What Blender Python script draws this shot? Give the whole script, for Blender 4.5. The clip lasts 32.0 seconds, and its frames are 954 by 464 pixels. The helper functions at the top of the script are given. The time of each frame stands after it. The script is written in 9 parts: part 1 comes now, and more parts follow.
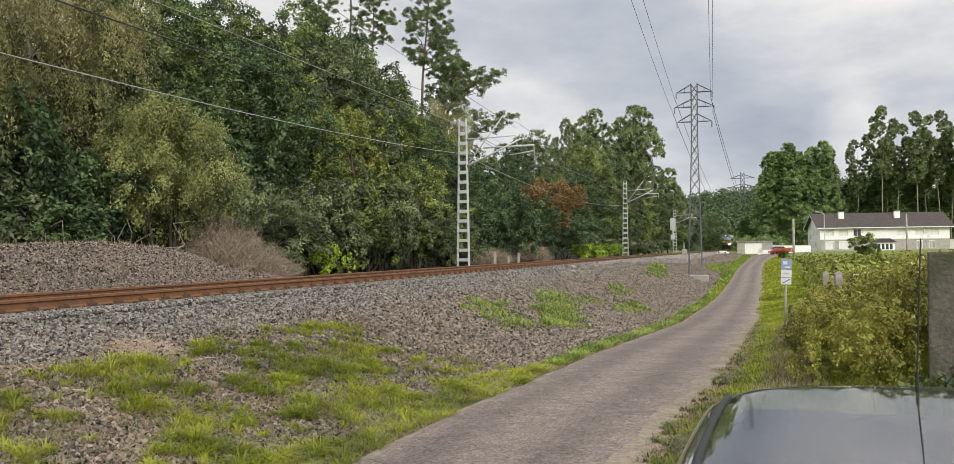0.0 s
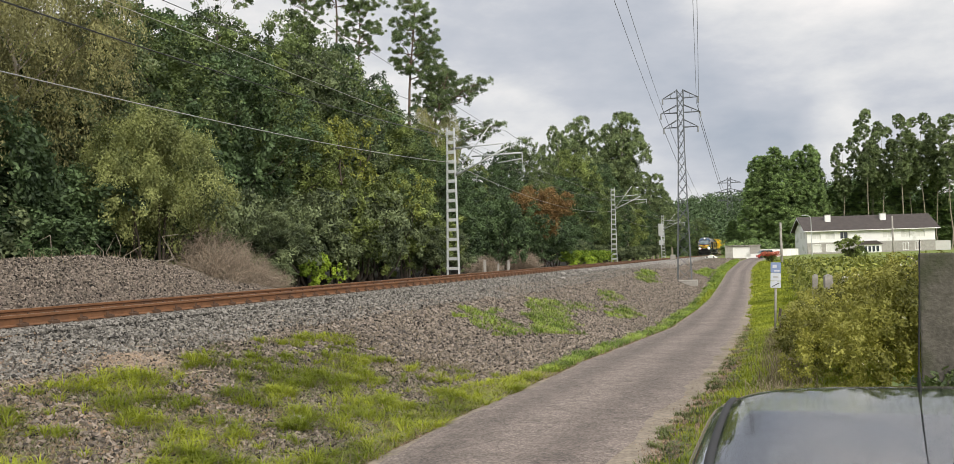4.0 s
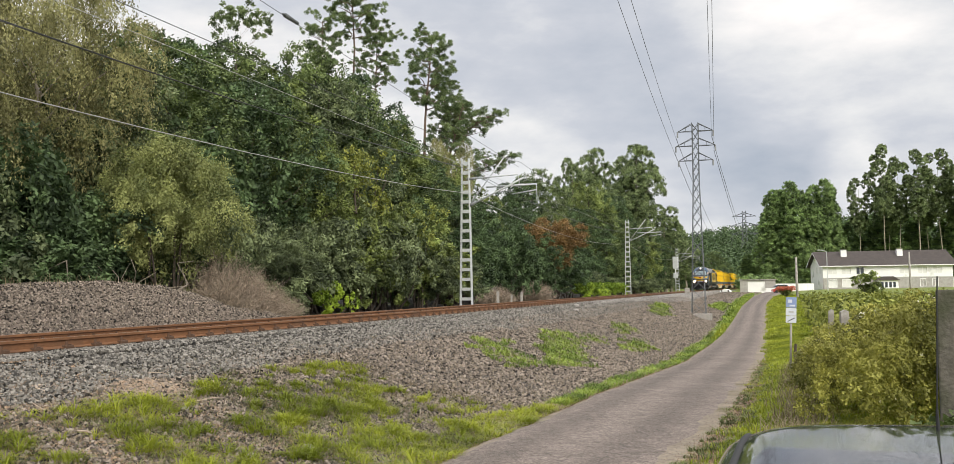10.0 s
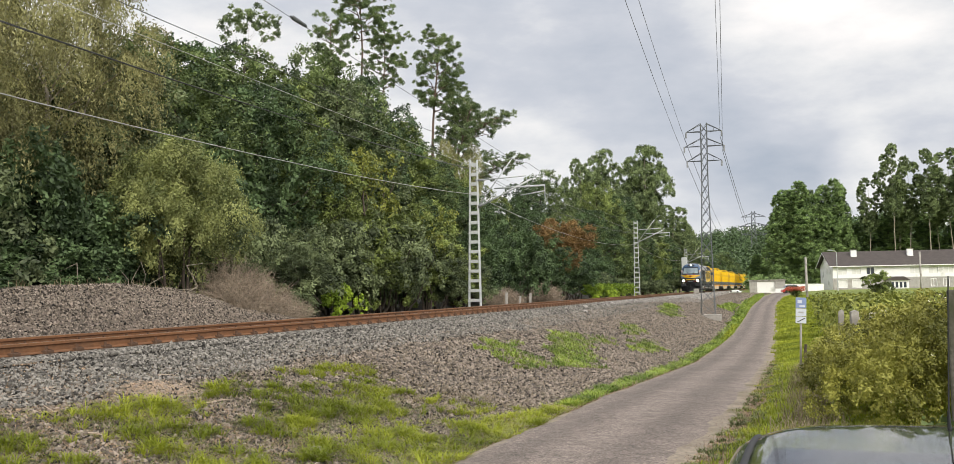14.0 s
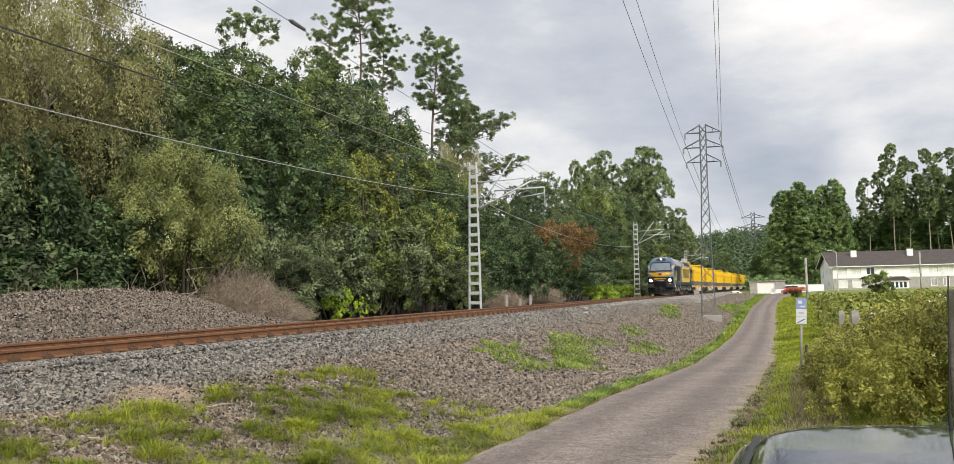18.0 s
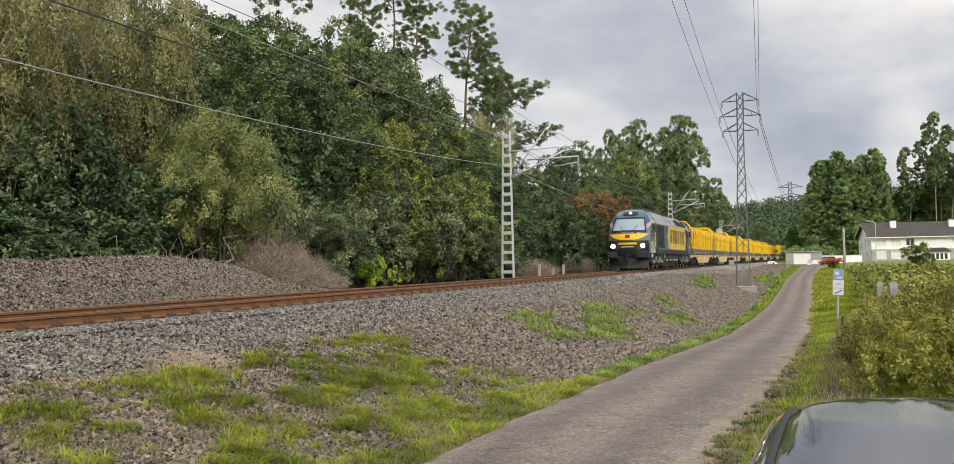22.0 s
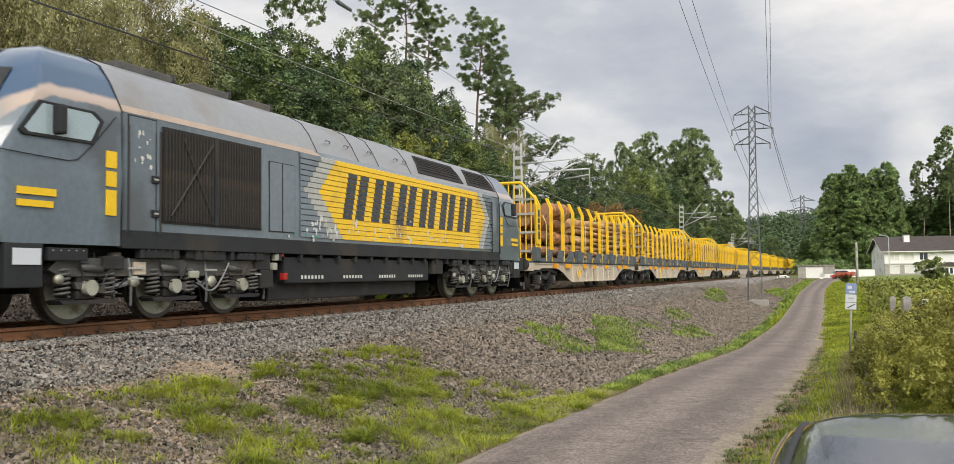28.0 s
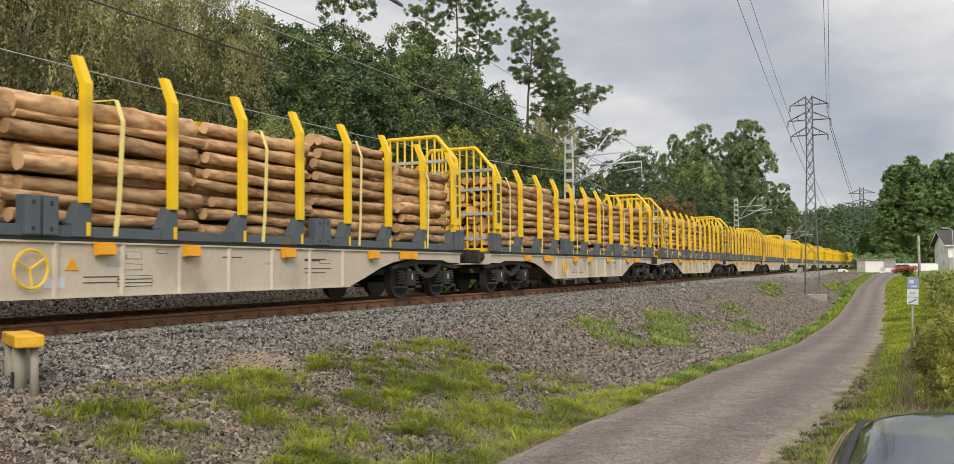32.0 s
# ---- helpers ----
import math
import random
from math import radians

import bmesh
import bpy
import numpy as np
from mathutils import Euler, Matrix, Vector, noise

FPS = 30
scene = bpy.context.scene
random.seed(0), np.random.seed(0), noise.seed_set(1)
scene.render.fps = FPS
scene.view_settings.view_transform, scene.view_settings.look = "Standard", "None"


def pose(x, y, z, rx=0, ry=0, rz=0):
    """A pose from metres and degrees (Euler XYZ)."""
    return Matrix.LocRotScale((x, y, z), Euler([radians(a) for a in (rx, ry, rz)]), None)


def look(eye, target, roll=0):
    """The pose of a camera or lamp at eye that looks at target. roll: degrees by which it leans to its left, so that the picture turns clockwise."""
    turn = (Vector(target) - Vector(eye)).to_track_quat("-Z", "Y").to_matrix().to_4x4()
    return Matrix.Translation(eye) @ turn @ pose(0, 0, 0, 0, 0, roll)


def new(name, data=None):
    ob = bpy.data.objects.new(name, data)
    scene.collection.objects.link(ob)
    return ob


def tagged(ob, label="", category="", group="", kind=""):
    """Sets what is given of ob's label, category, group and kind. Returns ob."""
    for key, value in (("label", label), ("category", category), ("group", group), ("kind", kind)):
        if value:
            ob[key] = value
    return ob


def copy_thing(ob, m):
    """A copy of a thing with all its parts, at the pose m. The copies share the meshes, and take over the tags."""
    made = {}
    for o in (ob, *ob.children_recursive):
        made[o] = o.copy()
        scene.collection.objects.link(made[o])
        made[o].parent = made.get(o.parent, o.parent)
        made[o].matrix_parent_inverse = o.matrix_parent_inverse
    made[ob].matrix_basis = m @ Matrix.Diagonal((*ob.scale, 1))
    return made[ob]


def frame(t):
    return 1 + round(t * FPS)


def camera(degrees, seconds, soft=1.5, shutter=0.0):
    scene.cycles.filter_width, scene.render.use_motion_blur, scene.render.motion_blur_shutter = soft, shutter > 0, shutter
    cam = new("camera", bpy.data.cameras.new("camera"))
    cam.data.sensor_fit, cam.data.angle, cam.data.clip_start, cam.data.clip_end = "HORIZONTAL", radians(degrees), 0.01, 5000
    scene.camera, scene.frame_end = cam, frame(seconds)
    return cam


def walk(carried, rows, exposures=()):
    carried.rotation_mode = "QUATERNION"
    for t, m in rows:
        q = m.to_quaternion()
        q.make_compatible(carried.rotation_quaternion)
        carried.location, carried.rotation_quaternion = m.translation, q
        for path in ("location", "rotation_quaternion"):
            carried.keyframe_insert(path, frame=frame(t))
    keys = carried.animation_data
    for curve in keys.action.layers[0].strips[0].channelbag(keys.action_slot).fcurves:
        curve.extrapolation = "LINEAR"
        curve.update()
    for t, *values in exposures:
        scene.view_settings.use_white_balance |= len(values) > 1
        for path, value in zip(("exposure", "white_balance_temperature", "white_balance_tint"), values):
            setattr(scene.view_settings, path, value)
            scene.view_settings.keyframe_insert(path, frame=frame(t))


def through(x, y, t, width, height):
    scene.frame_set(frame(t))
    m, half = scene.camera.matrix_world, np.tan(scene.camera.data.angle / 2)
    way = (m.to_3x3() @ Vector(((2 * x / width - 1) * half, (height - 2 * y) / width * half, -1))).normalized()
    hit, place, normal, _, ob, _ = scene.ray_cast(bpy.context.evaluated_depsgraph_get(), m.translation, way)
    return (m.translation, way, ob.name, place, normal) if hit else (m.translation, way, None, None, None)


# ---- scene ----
cam = camera(57.0, 32.0, soft=0.8, shutter=0.15)
# the eye stays beside the parked car; the phone only turns
PATH = [
    (0.0, pose(0.040, 0.030, 0.640, 91.23, 0.70, 17.83)),
    (0.5, pose(0.035, 0.025, 0.640, 91.15, 0.73, 17.80)),
    (1.0, pose(0.030, 0.020, 0.640, 91.06, 1.07, 17.75)),
    (1.5, pose(0.020, 0.015, 0.640, 91.31, 1.37, 17.44)),
    (2.0, pose(0.010, 0.010, 0.640, 91.65, 1.58, 17.22)),
    (2.5, pose(0, 0, 0.640, 91.57, 1.77, 17.07)),
    (3.0, pose(0, 0, 0.640, 91.37, 1.71, 17.08)),
    (3.5, pose(0, 0, 0.640, 91.28, 1.63, 17.01)),
    (4.0, pose(0, 0, 0.640, 91.76, 1.59, 17.10)),
    (4.5, pose(0, 0, 0.640, 92.51, 1.61, 17.41)),
    (6.5, pose(0, 0, 0.640, 92.44, 1.11, 17.54)),
    (7.0, pose(0, 0, 0.640, 92.64, 1.10, 17.58)),
    (7.5, pose(0, 0, 0.640, 92.91, 0.96, 17.77)),
    (8.0, pose(0, 0, 0.640, 93.40, 0.94, 17.73)),
    (8.5, pose(0, 0, 0.640, 93.59, 0.86, 17.83)),
    (9.0, pose(0, 0, 0.640, 93.67, 0.86, 17.91)),
    (9.5, pose(0, 0, 0.640, 93.66, 0.80, 17.98)),
    (10.0, pose(0, 0, 0.640, 93.77, 0.83, 17.96)),
    (10.5, pose(0, 0, 0.640, 93.80, 0.99, 18.01)),
    (11.0, pose(0, 0, 0.640, 93.78, 1.01, 18.12)),
    (11.5, pose(0, 0, 0.640, 93.81, 0.97, 18.40)),
    (12.0, pose(0, 0, 0.640, 93.81, 0.97, 18.51)),
    (12.5, pose(0, 0, 0.640, 93.80, 1.05, 18.57)),
    (13.0, pose(0, 0, 0.640, 93.83, 1.09, 18.55)),
    (13.5, pose(0, 0, 0.640, 93.89, 1.12, 18.49)),
    (14.0, pose(0, 0, 0.640, 93.87, 1.01, 18.52)),
    (14.5, pose(0, 0, 0.640, 93.86, 1.01, 18.57)),
    (16.5, pose(0, 0, 0.640, 94.07, 1.13, 18.61)),
    (17.0, pose(0, 0, 0.640, 94.09, 1.30, 18.58)),
    (17.5, pose(0, 0, 0.640, 94.08, 1.27, 18.60)),
    (18.0, pose(0, 0, 0.640, 94.03, 1.35, 18.53)),
    (18.5, pose(0, 0, 0.640, 94.01, 1.52, 18.74)),
    (19.0, pose(0, 0, 0.640, 93.80, 1.47, 18.63)),
    (19.5, pose(0, 0, 0.640, 93.49, 1.20, 18.64)),
    (20.0, pose(0, 0, 0.640, 92.76, 1.02, 18.90)),
    (20.5, pose(0, 0, 0.640, 92.47, 1.11, 20.15)),
    (21.0, pose(0, 0, 0.640, 91.98, 1.22, 20.55)),
    (21.5, pose(0, 0, 0.640, 92.02, 1.23, 20.64)),
    (22.0, pose(0, 0, 0.640, 92.06, 1.03, 20.67)),
    (22.5, pose(0, 0, 0.640, 92.16, 0.75, 20.84)),
    (23.0, pose(0, 0, 0.640, 92.17, 0.38, 20.85)),
    (23.5, pose(0, 0, 0.640, 92.29, 0.19, 20.63)),
    (24.0, pose(0, 0, 0.640, 92.31, 0.09, 20.47)),
    (24.5, pose(0, 0, 0.640, 92.36, 0.14, 20.26)),
    (25.0, pose(0, 0, 0.640, 92.45, 0.07, 20.22)),
    (25.5, pose(0, 0, 0.640, 92.51, 0.05, 20.22)),
    (27.5, pose(0, 0, 0.640, 92.76, 0.45, 20.47)),
    (28.0, pose(0, 0, 0.640, 92.85, 0.70, 21.36)),
    (28.5, pose(0, 0, 0.640, 92.93, 1.11, 22.97)),
    (29.0, pose(0, 0, 0.640, 93.01, 1.40, 23.22)),
    (29.5, pose(0, 0, 0.640, 93.06, 1.43, 23.70)),
    (30.0, pose(0, 0, 0.640, 93.10, 1.39, 23.97)),
    (30.5, pose(0, 0, 0.640, 92.59, 1.12, 24.27)),
    (31.0, pose(0, 0, 0.640, 92.56, 0.93, 24.31)),
    (31.5, pose(0, 0, 0.640, 92.62, 0.73, 24.50)),
    (32.0, pose(0, 0, 0.640, 92.49, 0.66, 24.69)),
]
EXPOSURE = ((0.0, -0.06), (4.0, -0.02), (8.0, 0.05), (13.0, 0.10), (20.0, 0.05), (21.0, -0.09), (23.0, -0.06), (27.5, -0.05), (30.0, -0.08), (32.0, -0.17))
walk(cam, PATH, EXPOSURE)

# ---- world: cloudy evening sky, veiled sun ----
SUN_AZ, SUN_EL = radians(145), radians(35)


def make_world():
    w = bpy.data.worlds.new("sky")
    scene.world = w
    w.use_nodes = True
    nt = w.node_tree
    nt.nodes.clear()
    N = nt.nodes.new
    L = nt.links.new
    out, bg = N("ShaderNodeOutputWorld"), N("ShaderNodeBackground")
    sky = N("ShaderNodeTexSky")
    sky.sky_type, sky.sun_disc = "NISHITA", False
    sky.sun_elevation, sky.sun_rotation = SUN_EL, SUN_AZ
    tint = N("ShaderNodeMix")
    tint.data_type, tint.blend_type = "RGBA", "MULTIPLY"
    tint.inputs[0].default_value = 1.0
    tint.inputs[7].default_value = (0.13, 0.13, 0.135, 1)
    L(sky.outputs[0], tint.inputs[6])
    co, mp = N("ShaderNodeTexCoord"), N("ShaderNodeMapping")
    mp.inputs["Scale"].default_value = (1.0, 1.0, 2.4)
    mp.inputs["Location"].default_value = (0.35, 0.1, 0.2)
    L(co.outputs["Generated"], mp.inputs[0])
    big, fine = N("ShaderNodeTexNoise"), N("ShaderNodeTexNoise")
    big.inputs["Scale"].default_value, big.inputs["Detail"].default_value, big.inputs["Roughness"].default_value = 2.6, 9, 0.56
    fine.inputs["Scale"].default_value, fine.inputs["Detail"].default_value = 1.1, 4
    L(mp.outputs[0], big.inputs["Vector"])
    L(mp.outputs[0], fine.inputs["Vector"])
    ramp = N("ShaderNodeValToRGB")
    r = ramp.color_ramp
    r.elements[0].position, r.elements[0].color = 0.20, (0.33, 0.38, 0.46, 1)
    r.elements[1].position, r.elements[1].color = 0.72, (1.12, 1.06, 1.00, 1)
    for at, tone in ((0.42, (0.55, 0.57, 0.62, 1)), (0.52, (0.74, 0.74, 0.745, 1)), (0.62, (0.93, 0.895, 0.87, 1))):
        r.elements.new(at).color = tone
    # broad cloud banks: a darker one over the valley, brighter breaks beside it
    level = big.outputs[0]
    for d, edge, k in (((-0.562, 0.736, 0.377), 0.9500, 0.05),
                       ((0.040, 0.957, 0.289), 0.9870, 0.05),
                       ((0.078, 0.982, 0.170), 0.9900, 0.07),
                       ((-0.080, 0.995, 0.066), 0.9955, 0.11),
                       ((0.013, 0.980, 0.198), 0.9985, 0.04),
                       ((0.094, 0.988, 0.119), 0.9988, 0.12),
                       ((0.066, 0.988, 0.143), 0.9890, -0.09),
                       ((-0.020, 0.993, 0.120), 0.9910, -0.08),
                       ((-0.201, 0.968, 0.149), 0.9900, -0.05),
                       ((0.165, 0.983, 0.077), 0.9965, 0.06)):
        dot, rg, ad = N("ShaderNodeVectorMath"), N("ShaderNodeMapRange"), N("ShaderNodeMath")
        nrm = N("ShaderNodeVectorMath")
        nrm.operation, dot.operation = "NORMALIZE", "DOT_PRODUCT"
        L(co.outputs["Generated"], nrm.inputs[0])
        L(nrm.outputs[0], dot.inputs[0])
        dot.inputs[1].default_value = Vector(d).normalized()
        rg.interpolation_type = "SMOOTHSTEP"
        rg.inputs[1].default_value, rg.inputs[2].default_value, rg.inputs[4].default_value = edge, 1.0, k
        L(dot.outputs["Value"], rg.inputs[0])
        L(level, ad.inputs[0])
        L(rg.outputs[0], ad.inputs[1])
        level = ad.outputs[0]
    L(level, ramp.inputs[0])
    veil = N("ShaderNodeValToRGB")
    veil.color_ramp.elements[0].position, veil.color_ramp.elements[0].color = 0.25, (0.72, 0.72, 0.72, 1)
    veil.color_ramp.elements[1].position, veil.color_ramp.elements[1].color = 0.45, (0.97, 0.97, 0.97, 1)
    L(fine.outputs[0], veil.inputs[0])
    mix = N("ShaderNodeMix")
    mix.data_type = "RGBA"
    L(veil.outputs[0], mix.inputs[0])
    L(tint.outputs[2], mix.inputs[6])
    L(ramp.outputs[0], mix.inputs[7])
    # an overcast sky is brighter overhead than near the horizon
    up, rise, lift = N("ShaderNodeSeparateXYZ"), N("ShaderNodeMapRange"), N("ShaderNodeMix")
    lift.data_type, lift.blend_type = "RGBA", "MULTIPLY"
    lift.inputs[0].default_value = 1.0
    rise.inputs[1].default_value, rise.inputs[2].default_value = 0.30, 1.0
    rise.inputs[3].default_value, rise.inputs[4].default_value = 1.0, 1.7
    L(nrm.outputs[0], up.inputs[0])
    L(up.outputs["Z"], rise.inputs[0])
    L(mix.outputs[2], lift.inputs[6])
    L(rise.outputs[0], lift.inputs[7])
    L(lift.outputs[2], bg.inputs[0])
    bg.inputs[1].default_value = 1.07
    L(bg.outputs[0], out.inputs[0])


make_world()
sun = new("sun", bpy.data.lights.new("sun", "SUN"))
sun.data.energy, sun.data.angle, sun.data.color = 2.75, radians(30), (1.0, 0.93, 0.82)
sun.matrix_basis = look((math.sin(SUN_AZ) * 50, math.cos(SUN_AZ) * 50, 50 * math.tan(SUN_EL)), (0, 0, 0))

# ---- materials ----
def mat(name, color, rough=0.7, metal=0.0, vary=0.25, scale=3.0, bump=0.0, bscale=40.0, spec=0.5, dark=None, stain=0.0, rand=0.0, island=0.0, emit=0.0, coat=0.0):
    """Principled paint with variation at two scales, optional relief, stains and a random shade per piece."""
    m = bpy.data.materials.new(name)
    m.use_nodes = True
    nt = m.node_tree
    b = nt.nodes["Principled BSDF"]
    N, L = nt.nodes.new, nt.links.new
    b.inputs["Roughness"].default_value, b.inputs["Metallic"].default_value = rough, metal
    b.inputs["Specular IOR Level"].default_value = spec
    b.inputs["Coat Weight"].default_value = coat
    co = N("ShaderNodeTexCoord")
    n1, n2 = N("ShaderNodeTexNoise"), N("ShaderNodeTexNoise")
    n1.inputs["Scale"].default_value, n1.inputs["Detail"].default_value = scale, 5
    n2.inputs["Scale"].default_value, n2.inputs["Detail"].default_value = scale * 9, 3
    L(co.outputs["Object"], n1.inputs[0])
    L(co.outputs["Object"], n2.inputs[0])
    add = N("ShaderNodeMath")
    add.operation = "ADD"
    L(n1.outputs[0], add.inputs[0])
    L(n2.outputs[0], add.inputs[1])
    rng = N("ShaderNodeMapRange")
    rng.inputs[1].default_value, rng.inputs[2].default_value = 0.6, 1.4
    rng.inputs[3].default_value, rng.inputs[4].default_value = 1 - vary, 1 + vary
    L(add.outputs[0], rng.inputs[0])
    val = rng.outputs[0]
    if rand or island:
        src = N("ShaderNodeObjectInfo").outputs["Random"] if rand else N("ShaderNodeNewGeometry").outputs["Random Per Island"]
        k = rand or island
        r2 = N("ShaderNodeMapRange")
        r2.inputs[3].default_value, r2.inputs[4].default_value = 1 - k, 1 + k
        L(src, r2.inputs[0])
        mu = N("ShaderNodeMath")
        mu.operation = "MULTIPLY"
        L(val, mu.inputs[0])
        L(r2.outputs[0], mu.inputs[1])
        val = mu.outputs[0]
    hsv = N("ShaderNodeHueSaturation")
    hsv.inputs["Color"].default_value = (*color, 1)
    L(val, hsv.inputs["Value"])
    col = hsv.outputs[0]
    if dark:
        st = N("ShaderNodeTexNoise")
        st.inputs["Scale"].default_value, st.inputs["Detail"].default_value = scale * 0.45, 7
        L(co.outputs["Object"], st.inputs[0])
        rp = N("ShaderNodeMapRange")
        rp.inputs[1].default_value, rp.inputs[2].default_value = 0.62 - stain * 0.3, 0.72 - stain * 0.2
        L(st.outputs[0], rp.inputs[0])
        mx = N("ShaderNodeMix")
        mx.data_type = "RGBA"
        L(rp.outputs[0], mx.inputs[0])
        L(col, mx.inputs[6])
        mx.inputs[7].default_value = (*dark, 1)
        col = mx.outputs[2]
    L(col, b.inputs["Base Color"])
    if bump:
        n3, bp = N("ShaderNodeTexNoise"), N("ShaderNodeBump")
        n3.inputs["Scale"].default_value, n3.inputs["Detail"].default_value = bscale, 6
        L(co.outputs["Object"], n3.inputs[0])
        bp.inputs["Strength"].default_value, bp.inputs["Distance"].default_value = bump, 0.02
        L(n3.outputs[0], bp.inputs["Height"])
        L(bp.outputs[0], b.inputs["Normal"])
    if emit:
        b.inputs["Emission Color"].default_value, b.inputs["Emission Strength"].default_value = (*color, 1), emit
    return m


def leaf_mat(name, color, tip, vary=0.45, through=0.16):
    """Leaves: tone varies from leaf to leaf; blotches over the crown paint in shaded gaps and lit clumps; some light
    passes through.
    """
    m = bpy.data.materials.new(name)
    m.use_nodes = True
    nt = m.node_tree
    b, out = nt.nodes["Principled BSDF"], nt.nodes["Material Output"]
    N, L = nt.nodes.new, nt.links.new
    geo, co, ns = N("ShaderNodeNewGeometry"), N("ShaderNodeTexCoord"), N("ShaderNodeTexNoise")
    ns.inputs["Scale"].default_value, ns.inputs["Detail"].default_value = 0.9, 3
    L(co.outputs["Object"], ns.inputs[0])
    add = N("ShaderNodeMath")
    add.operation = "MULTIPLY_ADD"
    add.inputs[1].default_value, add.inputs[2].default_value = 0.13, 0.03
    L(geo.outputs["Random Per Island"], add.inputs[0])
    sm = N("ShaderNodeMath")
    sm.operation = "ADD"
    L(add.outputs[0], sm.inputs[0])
    # clump-sized noise: its dark end imitates shaded gaps, its bright end lit boughs
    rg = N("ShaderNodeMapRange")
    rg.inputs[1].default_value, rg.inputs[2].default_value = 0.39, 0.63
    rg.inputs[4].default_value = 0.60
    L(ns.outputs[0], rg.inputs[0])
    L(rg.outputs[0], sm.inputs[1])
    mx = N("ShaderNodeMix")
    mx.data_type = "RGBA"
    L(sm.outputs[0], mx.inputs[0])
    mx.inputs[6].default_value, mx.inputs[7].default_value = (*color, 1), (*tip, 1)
    L(mx.outputs[2], b.inputs["Base Color"])
    b.inputs["Roughness"].default_value, b.inputs["Specular IOR Level"].default_value = 0.58, 0.30
    tr, ms = N("ShaderNodeBsdfTranslucent"), N("ShaderNodeMixShader")
    L(mx.outputs[2], tr.inputs[0])
    ms.inputs[0].default_value = through
    L(b.outputs[0], ms.inputs[1])
    L(tr.outputs[0], ms.inputs[2])
    L(ms.outputs[0], out.inputs[0])
    return m


def ground_mat():
    """Earth, gravel and turf, told apart by the lie of the land."""
    m = bpy.data.materials.new("ground")
    m.use_nodes = True
    nt = m.node_tree
    b = nt.nodes["Principled BSDF"]
    N, L = nt.nodes.new, nt.links.new
    co = N("ShaderNodeTexCoord")
    at = N("ShaderNodeVertexColor")
    at.layer_name = "turf"
    n1, n2, n3 = N("ShaderNodeTexNoise"), N("ShaderNodeTexNoise"), N("ShaderNodeTexVoronoi")
    n1.inputs["Scale"].default_value, n1.inputs["Detail"].default_value = 0.9, 8
    n2.inputs["Scale"].default_value, n2.inputs["Detail"].default_value = 14, 6
    n3.inputs["Scale"].default_value = 16
    for n in (n1, n2, n3):
        L(co.outputs["Object"], n.inputs["Vector"])
    # soil tone kept dark, painting the shade into gaps between the loose stones
    soil = N("ShaderNodeValToRGB")
    soil.color_ramp.elements[0].position, soil.color_ramp.elements[0].color = 0.3, (0.045, 0.037, 0.030, 1)
    soil.color_ramp.elements[1].position, soil.color_ramp.elements[1].color = 0.72, (0.20, 0.168, 0.138, 1)
    L(n2.outputs[0], soil.inputs[0])
    st = N("ShaderNodeMix")
    st.data_type, st.blend_type = "RGBA", "MULTIPLY"
    st.inputs[0].default_value = 0.75
    L(soil.outputs[0], st.inputs[6])
    bw, br = N("ShaderNodeRGBToBW"), N("ShaderNodeMapRange")
    br.inputs[3].default_value, br.inputs[4].default_value = 0.35, 1.0
    L(n3.outputs["Color"], bw.inputs[0])
    L(bw.outputs[0], br.inputs[0])
    L(br.outputs[0], st.inputs[7])
    dsat = N("ShaderNodeHueSaturation")
    dsat.inputs["Saturation"].default_value, dsat.inputs["Value"].default_value = 0.8, 0.8
    L(st.outputs[2], dsat.inputs["Color"])
    turf = N("ShaderNodeValToRGB")
    turf.color_ramp.elements[0].position, turf.color_ramp.elements[0].color = 0.3, (0.085, 0.115, 0.022, 1)
    turf.color_ramp.elements[1].position, turf.color_ramp.elements[1].color = 0.7, (0.25, 0.30, 0.06, 1)
    L(n2.outputs[0], turf.inputs[0])
    ad = N("ShaderNodeMath")
    ad.operation = "MULTIPLY_ADD"
    ad.inputs[1].default_value, ad.inputs[2].default_value = 0.5, -0.25
    L(n1.outputs[0], ad.inputs[0])
    sm = N("ShaderNodeMath")
    sm.operation, sm.use_clamp = "ADD", True
    L(ad.outputs[0], sm.inputs[0])
    L(at.outputs[0], sm.inputs[1])
    sh = N("ShaderNodeMapRange")
    sh.inputs[1].default_value, sh.inputs[2].default_value = 0.35, 0.6
    L(sm.outputs[0], sh.inputs[0])
    mx = N("ShaderNodeMix")
    mx.data_type = "RGBA"
    L(sh.outputs[0], mx.inputs[0])
    L(dsat.outputs[0], mx.inputs[6])
    L(turf.outputs[0], mx.inputs[7])
    L(mx.outputs[2], b.inputs["Base Color"])
    b.inputs["Roughness"].default_value = 0.95
    bp = N("ShaderNodeBump")
    bp.inputs["Strength"].default_value, bp.inputs["Distance"].default_value = 0.9, 0.05
    L(n2.outputs[0], bp.inputs["Height"])
    L(bp.outputs[0], b.inputs["Normal"])
    return m


